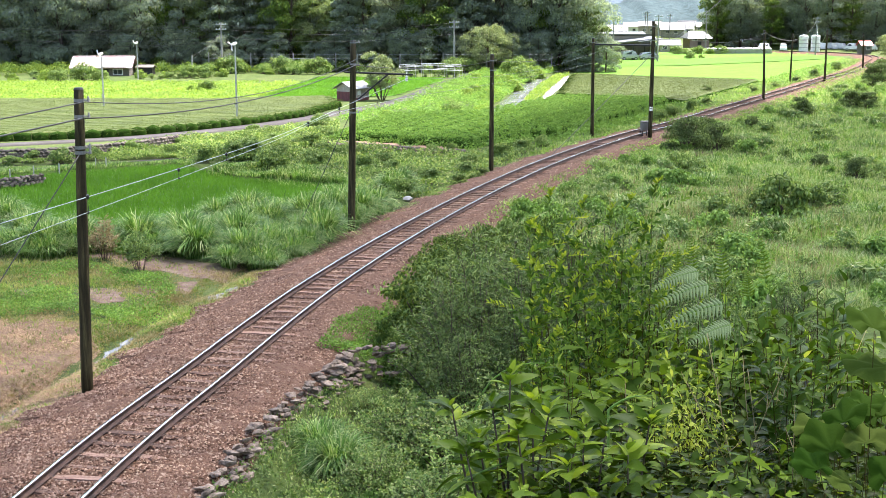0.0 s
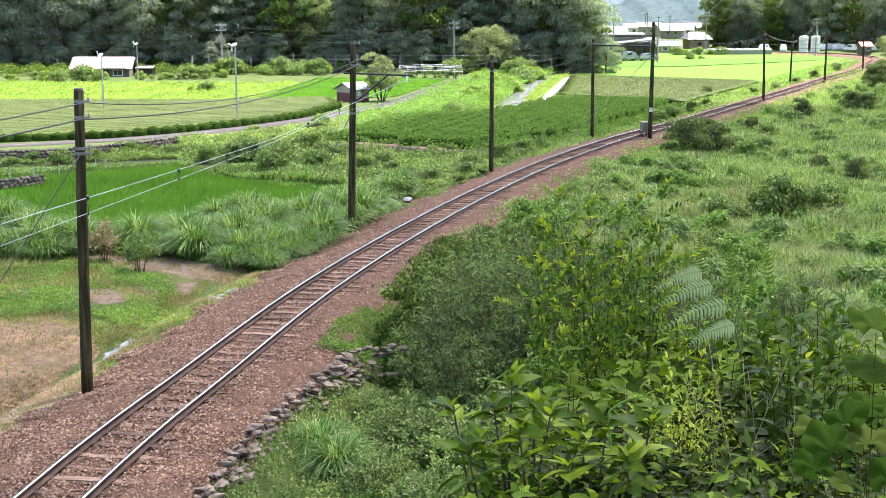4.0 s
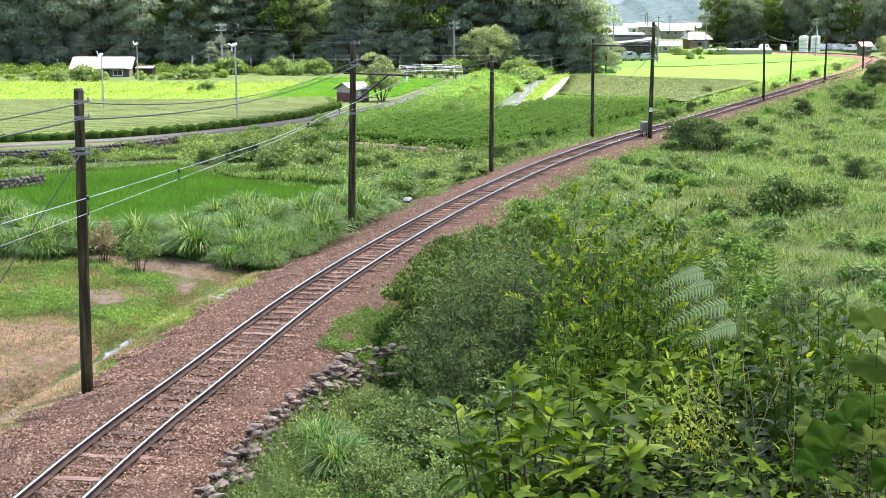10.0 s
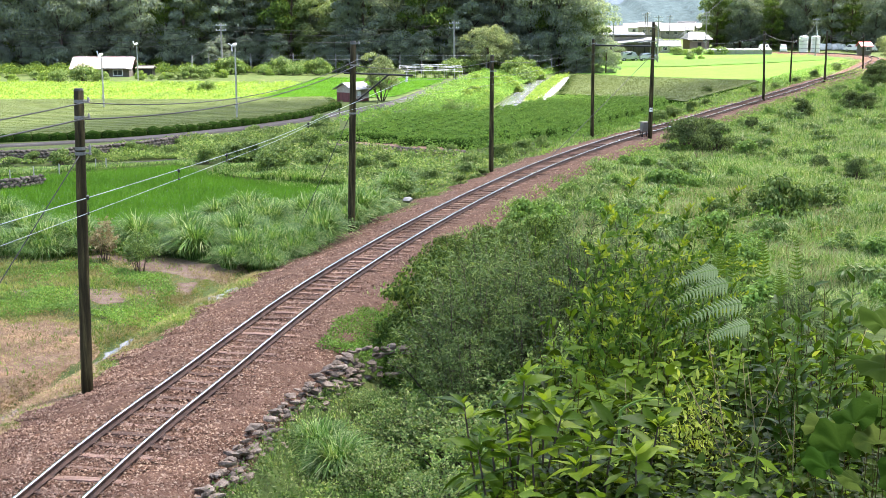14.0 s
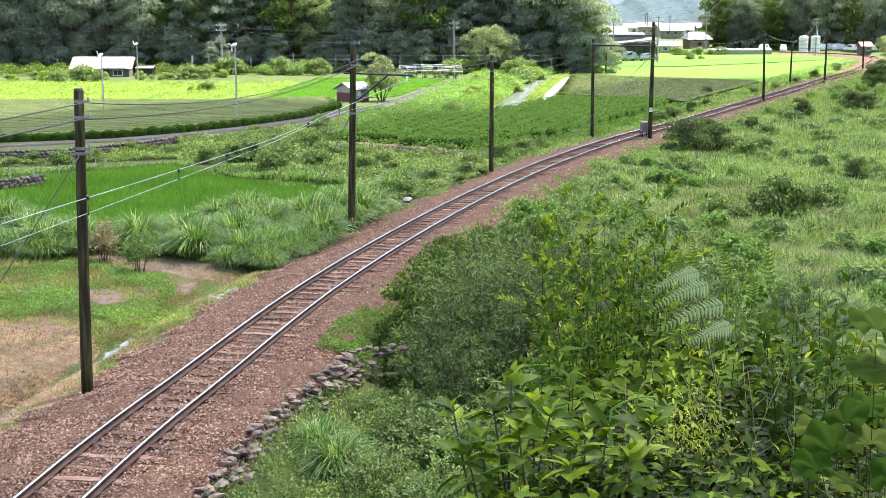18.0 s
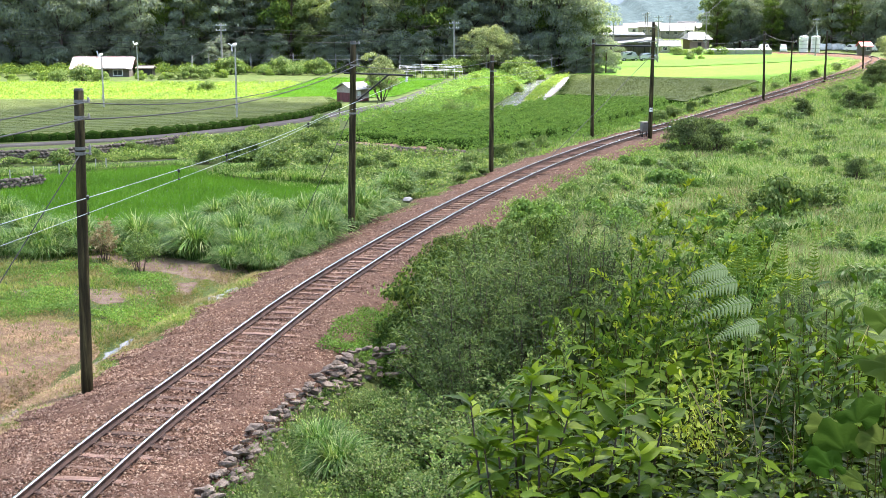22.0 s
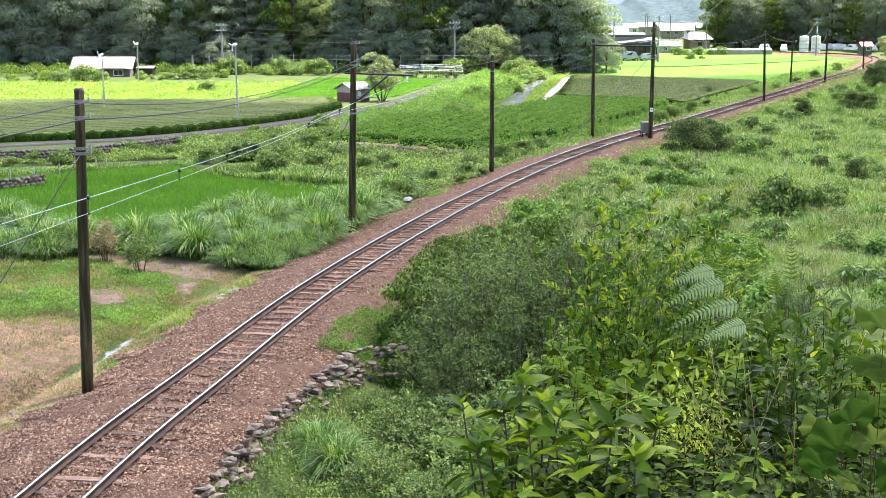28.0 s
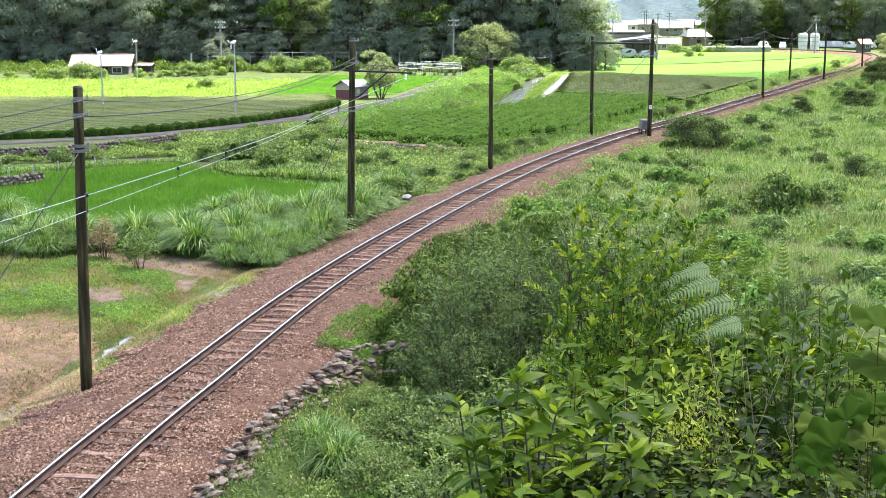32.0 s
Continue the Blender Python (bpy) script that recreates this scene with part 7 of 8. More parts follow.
    # pipe frame of a greenhouse
    t = thing("greenhouse_frame", "bare pale pipe frame of a low greenhouse with plants inside", "greenhouse", pose(-1.7, 172, -0.55, 0, 0, 4))
    for k in range(9):
        x = -4.1 + 1.025 * k
        low = 0.18 * abs(x) / 4.1
        part("hoop", Geo().tube([(x, -2.2, 0), (x, -2.2, 1.15 - low), (x, -1.5, 1.6 - low), (x, 0, 1.85 - low), (x, 1.5, 1.6 - low), (x, 2.2, 1.15 - low), (x, 2.2, 0)], 0.02, 5), M_GALV, t)
    for yy, zz in ((-2.2, 1.15), (-1.5, 1.6), (0, 1.85), (1.5, 1.6), (2.2, 1.15)):
        part("rail", Geo().tube([(-4.1, yy, zz - 0.18), (0, yy, zz), (4.1, yy, zz - 0.18)], 0.024, 5), M_WHITE, t)
    first = None
    for yy in (-1.2, 0.6):
        for k in range(8):
            m = pose(-5.3 + 0.98 * k + 0.2 * math.sin(k * 2.1), 172 + yy, -0.55, 0, 0, k * 71)
            if first is None:
                first = bush_proto(61, 0.8, 1.1, 9, 60, 0.12, L_SHRUB, "staked_plant", "green staked plant inside the greenhouse frame", "plant", "greenhouse plants", csize=0.2)
                first.matrix_basis = m
            else:
                copy_thing(first, m)


M_BROWN = surface("brown_house_wall", [(0.20, 0.14, 0.12), (0.28, 0.21, 0.18)], 1.5, 0.8, bumpy=0.1)
M_REDPAINT = surface("red_roof_paint", [(0.42, 0.06, 0.05), (0.55, 0.10, 0.08)], 2, 0.5, bumpy=0.1)
M_CARWHITE = surface("white_car_paint", [(0.7, 0.7, 0.7), (0.76, 0.76, 0.76)], 1, 0.25, bumpy=0.0)
M_CARGREY = surface("silver_car_paint", [(0.4, 0.41, 0.42), (0.48, 0.49, 0.5)], 1, 0.25, 0.4, bumpy=0.0)
M_TYRE = surface("tyre_rubber", [(0.015, 0.015, 0.015), (0.03, 0.03, 0.03)], 8, 0.85, bumpy=0.2)
works()


def car(x, y, rz, paint, label, tall=1.75):
    th = thing("parked_car", label, "car", pose(x, y, -0.55, 0, 0, rz), "cars parked across the valley")
    prof = [(-1.75, 0.35), (-1.72, 0.85), (-1.45, 1.0), (-1.2, tall - 0.1), (0.5, tall), (1.0, tall - 0.15), (1.35, 1.02), (1.72, 0.85), (1.78, 0.4)]
    g = Geo()
    n = len(prof)
    v = [(px, -0.74 + (0.12 if pz > 1.1 else 0), pz) for px, pz in prof] + [(px, 0.74 - (0.12 if pz > 1.1 else 0), pz) for px, pz in prof]
    g.add(v, [tuple(range(n - 1, -1, -1)), tuple(range(n, 2 * n))] + [(i, (i + 1) % n, n + (i + 1) % n, n + i) for i in range(n)])
    part("body", g, paint, th)
    for s in (-1, 1):
        part("side_window", Geo().add([(-1.1, s * 0.70, 1.08), (1.15, s * 0.70, 1.08), (0.85, s * 0.64, tall - 0.15), (-1.0, s * 0.64, tall - 0.15)], [(0, 1, 2, 3)]), M_GLASSY, th)
    part("windscreen", Geo().add([(1.36, -0.6, 1.06), (1.36, 0.6, 1.06), (1.03, 0.55, tall - 0.18), (1.03, -0.55, tall - 0.18)], [(0, 1, 2, 3)]), M_GLASSY, th)
    for px in (-1.1, 1.1):
        for s in (-1, 1):
            wl = part("wheel", Geo().tube([(px, s * 0.62, 0.3), (px, s * 0.78, 0.3)], 0.3, 14), M_TYRE, th)
            part("rim", Geo().tube([(px, s * 0.775, 0.3), (px, s * 0.79, 0.3)], 0.18, 10), M_GALV, wl)


car(33.6, 235.2, 12, M_CARGREY, "silver car parked under the shed roof")
car(37.2, 235.6, 8, M_CARGREY, "grey car parked under the shed roof", 1.5)
for i, (x, y) in enumerate(((73.05, 296.15), (75.7, 289.54), (87.23, 300.73), (89.45, 300.73), (91.41, 300.73), (92.41, 293.91), (95.4, 291.71))):
    car(x, y, 55 + 21 * i, M_CARWHITE, "white car parked at the far edge of the field", 1.7)
# ---------------------------------------------------------------- plants on the bank in front of the camera
def leaf_mesh(name, material, length=1.0, width=0.5, droop=0.18, fold=0.10, wave=0.02, seed=0):
    """A broad pointed leaf: creased along the midrib, bowed over, wavy at the rim."""
    r = random.Random(seed)
    n = 6
    vs, fs = [], []
    for i in range(n + 1):
        t = i / n
        w = width * 0.5 * (math.sin(math.pi * t ** 0.8) ** 0.85) if 0 < i < n else 0.0
        z = -droop * t * t * length
        y = length * t
        vs += [(-w, y, z + fold * w * 2 + r.uniform(-wave, wave)), (0, y, z), (w, y, z + fold * w * 2 + r.uniform(-wave, wave))]
    for i in range(n):
        a = 3 * i
        fs += [(a, a + 1, a + 4, a + 3), (a + 1, a + 2, a + 5, a + 4)]
    g = Geo().add(vs, fs)
    me = g.mesh(name, material, True)
    return me


def lobed_mesh(name, material, seed=0):
    """A round, shallowly lobed leaf with a toothed rim, one unit across."""
    r = random.Random(seed)
    n = 34
    vs = [(0, 0.08, 0)]
    for ring in (0.55, 1.0):
        for i in range(n):
            a = -math.pi / 2 + 0.35 + (2 * math.pi - 0.7) * i / (n - 1)
            rad = 0.5 * ring * (1 + 0.10 * math.cos(5 * (a - math.pi / 2)) + (0.035 * (i % 2) if ring == 1 else 0))
            vs.append((rad * math.cos(a), 0.35 + rad * math.sin(a), 0.06 * ring * math.cos(5 * (a - math.pi / 2)) - 0.09 * ring * ring + r.uniform(-0.01, 0.01)))
    fs = [(0, 1 + i, 2 + i) for i in range(n - 1)] + [(1 + i, 1 + n + i, 2 + n + i, 2 + i) for i in range(n - 1)]
    return Geo().add(vs, fs).mesh(name, material, True)


def bowed(base, tip, bow=0.15, n=7, rng=None):
    b, t = Vector(base), Vector(tip)
    side = Vector((0, 0, (t - b).length * bow))
    wob = Vector((rng.normal(0, 0.02), rng.normal(0, 0.02), 0)) * (t - b).length if rng is not None else Vector()
    return [b.lerp(t, i / (n - 1)) + (side + wob) * math.sin(math.pi * i / (n - 1)) for i in range(n)]


def along(path, t):
    s = t * (len(path) - 1)
    i = min(int(s), len(path) - 2)
    return path[i].lerp(path[i + 1], s - i), (path[i + 1] - path[i]).normalized()


def leaf_places(rng, path, count, start, length, rise=0.45, end=1.0):
    """Stations for leaves along a stem: place, heading, spin and size."""
    out = []
    for k in range(count):
        t = start + (end - start) * ((k + 0.5) / count) ** 0.62
        p, d = along(path, t)
        a = k * 2.4 + rng.uniform(-0.4, 0.4)
        o = d.orthogonal().normalized()
        q = o * math.cos(a) + d.cross(o) * math.sin(a)
        up = rise + 0.35 * max(0.0, t - 0.8) * 4
        h = (q + d * up + Vector((rng.uniform(-0.3, 0.3), rng.uniform(-0.3, 0.3), rng.uniform(-0.55, 0.15)))).normalized()
        out.append((p, h, rng.uniform(-0.5, 0.5), length * rng.uniform(0.7, 1.15) * (0.75 + 0.25 * math.sin(math.pi * min(1, t)))))
    return out


def leaf_pose(p, h, spin, size):
    m = frames_along(np.array([tuple(h)]), np.array([spin]))[0]
    return Matrix.Translation(p) @ Matrix(m.tolist()).to_4x4() @ Matrix.Scale(size, 4)


def plant(name, label, cat, base, tips, leaf, count, length, material, seed, group="", singly=False, start=0.3, stem_r=0.006, rise=0.45, bow=0.06, stem_mat=None, young=None):
    """A leafy plant: stems from the base to the tips, with leaves set round them."""
    rng = np.random.default_rng(seed)
    b = Vector(base)
    th = thing(name, label, cat, Matrix.Translation(b), group)
    low, high = [], []
    for tip in tips:
        path = bowed((rng.normal(0, 0.02), rng.normal(0, 0.02), -0.05), Vector(tip) - b, bow, 8, rng)
        br = part("branch", Geo().tube(path, [stem_r * (1 - 0.75 * i / 7) for i in range(8)], 6), stem_mat or M_STEM, th, smooth=True)
        st = leaf_places(rng, path, count, start, length, rise)
        if singly:
            for p, h, s, z in st:
                lf = part("leaf", leaf[int(rng.integers(len(leaf)))], None, br)
                lf.matrix_local = leaf_pose(p, h, s, z)
        else:
            cut = int(count * 0.8)
            low += st[:cut]
            high += st[cut:]
    for sel, mat, nm in ((low, material, "foliage"), (high, young or material, "young_foliage")):
        if sel:
            v, f = scatter(leaf, np.array([tuple(q[0]) for q in sel]), frames_along(np.array([tuple(q[1]) for q in sel]), np.array([q[2] for q in sel])), np.array([q[3] for q in sel]))
            part(nm, big_mesh(nm, v, f, mat), None, th)
    return th


def veined(name, cols, rough, through_light, spec=0.5):
    """Leaf skin with pale veins raised along the blade."""
    m = leafy(name, cols, rough, through_light, 0.0, 1.0, spec)
    nt = m.node_tree
    b = nt.nodes["Principled BSDF"]
    oi = nt.nodes.new("ShaderNodeObjectInfo")
    rmp = next(n for n in nt.nodes if n.type == "VALTORGB")
    nt.links.new(oi.outputs["Random"], rmp.inputs[0])
    bump(nt, b, noise_out(nt, 7.0, 3), 0.12, 0.02)
    return m


M_STEM = surface("green_brown_stem", [(0.03, 0.022, 0.007), (0.06, 0.045, 0.014)], 8, 0.95, bumpy=0.0)
M_STEM.node_tree.nodes["Principled BSDF"].inputs["Specular IOR Level"].default_value = 0.02
V_FRESH = veined("fresh_leaf_blade", [(0.03, 0.06, 0.004), (0.06, 0.11, 0.007), (0.11, 0.17, 0.01), (0.2, 0.275, 0.018)], 0.4, 0.4, 0.07)
V_DARK = veined("glossy_leaf_blade", [(0.026, 0.058, 0.005), (0.045, 0.088, 0.008), (0.085, 0.14, 0.014)], 0.38, 0.34, 0.09)
V_VINE = veined("rough_vine_leaf", [(0.02, 0.05, 0.004), (0.04, 0.072, 0.008), (0.075, 0.10, 0.018)], 0.85, 0.3, 0.02)
LEAVES_FRESH = [leaf_mesh("leaf", V_FRESH, 1.0, 0.36 + 0.035 * i, 0.16 + 0.13 * i, 0.14, 0.02, i) for i in range(4)]
LEAVES_DARK = [leaf_mesh("leaf", V_DARK, 1.0, 0.40 + 0.05 * i, 0.1 + 0.08 * i, 0.16, 0.008, 10 + i) for i in range(3)]
LEAVES_VINE = [lobed_mesh("leaf", V_VINE, i) for i in range(3)]
LEAF_FULL = ([(0, 0, 0), (-0.22, 0.2, 0.08), (0, 0.23, 0), (0.22, 0.2, 0.08), (-0.29, 0.5, 0.08), (0, 0.52, -0.03), (0.29, 0.5, 0.08), (-0.2, 0.8, -0.02), (0, 0.82, -0.1), (0.2, 0.8, -0.02), (0, 1.0, -0.2)],
             [(0, 2, 1), (0, 3, 2), (1, 2, 4), (2, 5, 4), (2, 3, 5), (3, 6, 5), (4, 5, 7), (5, 8, 7), (5, 6, 8), (6, 9, 8), (7, 8, 10), (8, 9, 10)])
SWAY = []           # things that the wind moves, with how far each leans


def rooted(x, y, dz=-0.02):
    return on_ground(x, y, dz)


def whorls(rng, path, tiers, length):
    """Rings of leaves round a shoot; the top ring stands up, the lower ones spread and droop."""
    out = []
    for n, (u, count, rise, size) in enumerate(tiers):
        p, d = along(path, u)
        d = (d + Vector((0, 0, 0.9))).normalized()
        o = d.orthogonal().normalized()
        a0 = rng.uniform(0, 6.28)
        for k in range(count):
            a = a0 + 6.283 * (k + rng.uniform(-0.25, 0.25)) / count
            q = o * math.cos(a) + d.cross(o) * math.sin(a)
            h = (q + d * (rise + rng.uniform(-0.35, 0.35))).normalized()
            out.append((p + d * rng.uniform(-0.025, 0.02), h, rng.uniform(-0.75, 0.75), length * size * rng.uniform(0.75, 1.15)))
    return out


TIERS = ((1.0, 4, 1.3, 0.6), (0.98, 4, 0.6, 1.0), (0.90, 4, 0.3, 1.1), (0.80, 3, 0.1, 1.05), (0.68, 2, 0.0, 0.9))


def sapling(label, base, tips, seed, length, lean, phase):
    rng = np.random.default_rng(seed)
    b = rooted(base[0], base[1])
    th = thing("sapling", label, "sapling", Matrix.Translation(b))
    for tip in tips:
        path = bowed((rng.normal(0, 0.03), rng.normal(0, 0.03), -0.05), Vector(tip) - b, -0.05, 8, rng)
        br = part("branch", Geo().tube(path, [0.0085 * (1 - 0.7 * i / 7) for i in range(8)], 6), M_BARK, th, smooth=True)
        for p, h, sp, z in whorls(rng, path, TIERS, length):
            lf = part("leaf", LEAVES_FRESH[int(rng.integers(4))], None, br)
            lf.matrix_local = leaf_pose(p, h, sp, z)
    SWAY.append((th, lean, phase))


sapling("young broadleaf sapling with fresh whorled leaves on dark stems", (0.260, 3.900, 6.280), [(0.240, 4.000, 6.690), (0.050, 4.050, 6.580), (0.360, 3.950, 6.590), (0.130, 3.850, 6.550), (0.250, 3.800, 6.590), (0.430, 3.800, 6.540), (0.180, 4.000, 6.600), (0.310, 4.050, 6.610), (0.090, 3.800, 6.520)], 91, 0.105, 0.28, 0.4)
sapling("young broadleaf sapling with fresh spreading leaves", (0.530, 3.800, 6.310), [(0.530, 3.900, 6.570), (0.660, 3.850, 6.600), (0.390, 3.700, 6.500), (0.570, 3.700, 6.540), (0.460, 3.900, 6.560)], 92, 0.108, 0.2, 1.3)
# dark upright glossy shrub
b0 = (1.380, 4.600, 6.240)
GLOSS = plant("glossy_shrub", "upright shrub with dark glossy leaves", "shrub", rooted(b0[0], b0[1]),
              [(1.210, 4.600, 6.840), (1.340, 4.600, 6.880), (1.490, 4.600, 6.920), (1.140, 4.500, 6.780), (1.380, 4.500, 6.830), (1.240, 4.400, 6.810), (1.380, 4.400, 6.740), (1.130, 4.500, 6.680), (1.200, 4.300, 6.710), (1.300, 4.300, 6.670), (1.43, 4.55, 6.80), (1.29, 4.55, 6.76), (1.18, 4.45, 6.62)],
              LEAVES_DARK, 32, 0.088, V_DARK, 93, "", True, 0.15, 0.0034, 0.95, 0.0)
SWAY.append((GLOSS, 0.12, 2.1))
# rough-leaved vine close to the camera
b0 = (0.930, 2.700, 6.770)
VINE = thing("vine", "vine with large rough lobed leaves", "vine", Matrix.Translation(rooted(b0[0], b0[1])))
rv = random.Random(8)
for i, (q, s) in enumerate((((0.810, 2.700, 6.940), 0.135), ((0.870, 2.650, 6.980), 0.12), ((0.840, 2.600, 6.930), 0.13), ((0.910, 2.600, 6.950), 0.13), ((0.940, 2.750, 6.990), 0.12), ((0.970, 2.700, 6.980), 0.12), ((0.910, 2.600, 7.200), 0.15),
                            ((0.950, 2.600, 7.120), 0.14), ((0.990, 2.900, 7.050), 0.12), ((0.780, 2.500, 6.930), 0.10), ((0.850, 2.500, 6.900), 0.11), ((0.790, 2.700, 6.880), 0.09), ((0.920, 2.500, 6.900), 0.13))):
    tip = Vector(q) - VINE.matrix_world.translation
    br = part("branch", Geo().tube(bowed((0.02 * i - 0.1, 0, -0.05), tip, 0.05), 0.0008, 5), M_STEM, VINE, smooth=True)
    lf = part("leaf", LEAVES_VINE[i % 3], None, br)
    lf.matrix_local = Matrix.Translation(tip) @ Euler((radians(rv.uniform(0, 45)), radians(rv.uniform(-25, 25)), radians(rv.uniform(-60, 60)))).to_matrix().to_4x4() @ Matrix.Scale(s * 0.8, 4)
SWAY.append((VINE, 0.12, 0.9))


# feathery shrub that bends in the wind
b0 = (1.170, 7.000, 5.730)


def feathery(base, tips, seed):
    """Arching stems with short side twigs; oval leaves stand in rows along each twig, bright at its end."""
    rng = np.random.default_rng(seed)
    b = Vector(base)
    th = thing("feathery_shrub", "tall shrub with yellow-green leafy sprays bending in the wind", "shrub", Matrix.Translation(b))
    for n, tip in enumerate(tips):
        t = Vector(tip) - b
        path = bowed((rng.normal(0, 0.05), rng.normal(0, 0.05), -0.05), t, 0.0, 10, rng)
        path = [p + Vector((0.3 * t.x - 0.04, 0, 0.10)) * math.sin(math.pi * i / 9) for i, p in enumerate(path)]
        br = part("branch", Geo().tube(path, [0.0045 * (1 - 0.8 * i / 9) for i in range(10)], 6), M_STEM, th, smooth=True)
        at, dirs, size, new_ = [], [], [], []
        # young tips, brighter on high and left sprays: light put into their colour
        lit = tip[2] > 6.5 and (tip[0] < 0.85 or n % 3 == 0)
        for k in range(15):
            u = 1.0 if k == 14 else 0.38 + 0.6 * (k + 0.5) / 14
            p, d = along(path, min(u, 0.999))
            a = k * 2.4 + rng.uniform(-0.5, 0.5)
            out = (Vector((math.cos(a), 0.7 * math.sin(a), rng.uniform(-0.2, 0.6))) + d * 0.55).normalized() if k < 14 else d
            ln = (0.2 if k == 14 else rng.uniform(0.18, 0.38)) * (1.2 - 0.4 * u)
            m = 26
            for j in range(m):
                w = (j + 0.6) / m
                q = p + out * ln * w + Vector((0.04, 0, -0.05)) * w * w
                side = out.cross(Vector((rng.normal(0, 0.3), -0.8, 0.6))).normalized() * (1 if j % 2 else -1)
                at.append(tuple(q))
                dirs.append(tuple((side * (0.95 - 0.35 * w) + out * 0.9 + Vector((rng.normal(0, 0.2), rng.normal(0, 0.2), rng.uniform(0.0, 0.55)))).normalized()))
                size.append(rng.uniform(0.032, 0.05) * (1.05 - 0.35 * w))
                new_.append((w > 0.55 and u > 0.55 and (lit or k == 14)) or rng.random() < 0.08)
        at, dirs, size, new_ = np.array(at), np.array(dirs), np.array(size), np.array(new_)
        for sel, mat, nm in ((~new_, L_FEATHER, "foliage"), (new_, L_LIT_TIP, "young_foliage")):
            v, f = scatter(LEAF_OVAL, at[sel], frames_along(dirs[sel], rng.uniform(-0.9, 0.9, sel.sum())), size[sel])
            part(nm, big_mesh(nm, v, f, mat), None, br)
    return th


FEATHER = feathery(rooted(b0[0], b0[1]), [(0.688, 7.0, 6.68), (0.81, 7.0, 6.83), (0.677, 6.95, 6.46), (0.66, 6.9, 6.26), (0.982, 7.0, 6.77), (1.14, 7.05, 6.70), (1.30, 7.0, 6.57), (1.231, 7.05, 6.75), (1.378, 7.0, 6.83), (0.924, 6.9, 6.60),
                                          (1.082, 6.9, 6.53), (0.867, 6.8, 6.38), (1.057, 6.8, 6.32), (0.76, 6.8, 6.08), (1.21, 6.9, 6.44), (1.396, 7.0, 6.51), (0.74, 7.15, 6.58)], 94)
SWAY.append((FEATHER, 1.0, 0.0))


def pinna_mesh(mat):
    """A lobed leaflet of a fern, one unit long, keeled along its rib."""
    n = 12
    vs, fs = [], []
    for i in range(n + 1):
        y = i / n
        w = 0.17 * (1 - y) ** 0.7 * (1.0 if i % 2 else 0.66) if i else 0.05
        vs += [(-w, y + 0.03, -0.02), (0, y, 0.02), (w, y + 0.03, -0.02)]
    for i in range(n):
        a = 3 * i
        fs += [(a, a + 1, a + 4, a + 3), (a + 1, a + 2, a + 5, a + 4)]
    return Geo().add(vs, fs).mesh("pinna", mat)


PINNA, PINNA_GREEN = pinna_mesh(L_FERN), pinna_mesh(L_FRESH)


def frond_pinnae(rng, rachis, path, pairs, pinna, mesh):
    """Pairs of toothed pinnae along an arching rachis, the frond's face turned up and forward."""
    for k in range(pairs):
        t = 0.16 + 0.84 * (k + 0.5) / pairs
        p, d = along(path, t)
        side = d.cross(Vector((0.05, -0.72, 0.62))).normalized()
        for s in (-1, 1):
            w = pinna * (1.25 * min(1.0, (t - 0.06) / 0.16) ** 0.5 * (1 - t) ** 0.85 + 0.07) * rng.uniform(0.88, 1.08)
            h = (side * s + d * 0.5 + Vector((0, 0, -0.1))).normalized()
            y = h
            nrm = Vector((0.05, -0.72, 0.62))
            x = y.cross(nrm).normalized()
            m = Matrix((x, y, x.cross(y))).transposed().to_4x4()
            ob = part("pinna", mesh, None, rachis)
            ob.matrix_local = Matrix.Translation(p) @ m @ Matrix.Diagonal((0.85 * w + 0.012, w * (0.8 if s * side.z > 0 else 1.1), w, 1))


def fern(base, blades_at, seed, pairs, pinna, label, sway, phase, mesh=PINNA):
    """Stalks from the ground, each ending in a toothed blade from its foot to its tip."""
    rng = np.random.default_rng(seed)
    b = rooted(base[0], base[1])
    th = thing("fern", label, "fern", Matrix.Translation(b), "ferns on the bank")
    for foot, tip in blades_at:
        f, t = Vector(foot) - b, Vector(tip) - b
        path = bowed(f, t, 0.07, 9)
        stalk = bowed((rng.normal(0, 0.04), rng.normal(0, 0.04), -0.05), f, 0.04, 6)
        st = part("frond", Geo().tube(stalk + path[1:], [0.0022] * 6 + [0.002 * (1 - 0.8 * i / 8) for i in range(1, 9)], 5), L_TEA, th)
        frond_pinnae(rng, st, path, pairs, pinna, mesh)
    SWAY.append((th, sway, phase))


fern((1.460, 6.000, 6.200), [((1.279, 5.9, 6.673), (0.991, 5.75, 6.613)), ((1.317, 5.8, 6.634), (0.969, 5.65, 6.546)), ((1.374, 5.7, 6.564), (0.968, 5.55, 6.464)), ((1.367, 5.6, 6.49), (1.088, 5.45, 6.425))], 101, 18, 0.06, "large fern with pale arching fronds", 0.3, 0.2)
fern((1.590, 6.400, 6.090), [((1.372, 6.4, 6.46), (1.351, 6.4, 6.776)), ((1.527, 6.4, 6.46), (1.499, 6.4, 6.785)), ((1.274, 6.4, 6.48), (1.288, 6.4, 6.713))], 102, 16, 0.048, "tall fern with upright fronds", 0.6, 0.1, PINNA_GREEN)
fern((1.730, 6.300, 6.120), [((1.725, 6.4, 6.46), (1.699, 6.4, 6.756)), ((1.62, 6.3, 6.42), (1.60, 6.3, 6.60))], 103, 12, 0.048, "small green fern among broad leaves", 0.5, 0.5, PINNA_GREEN)

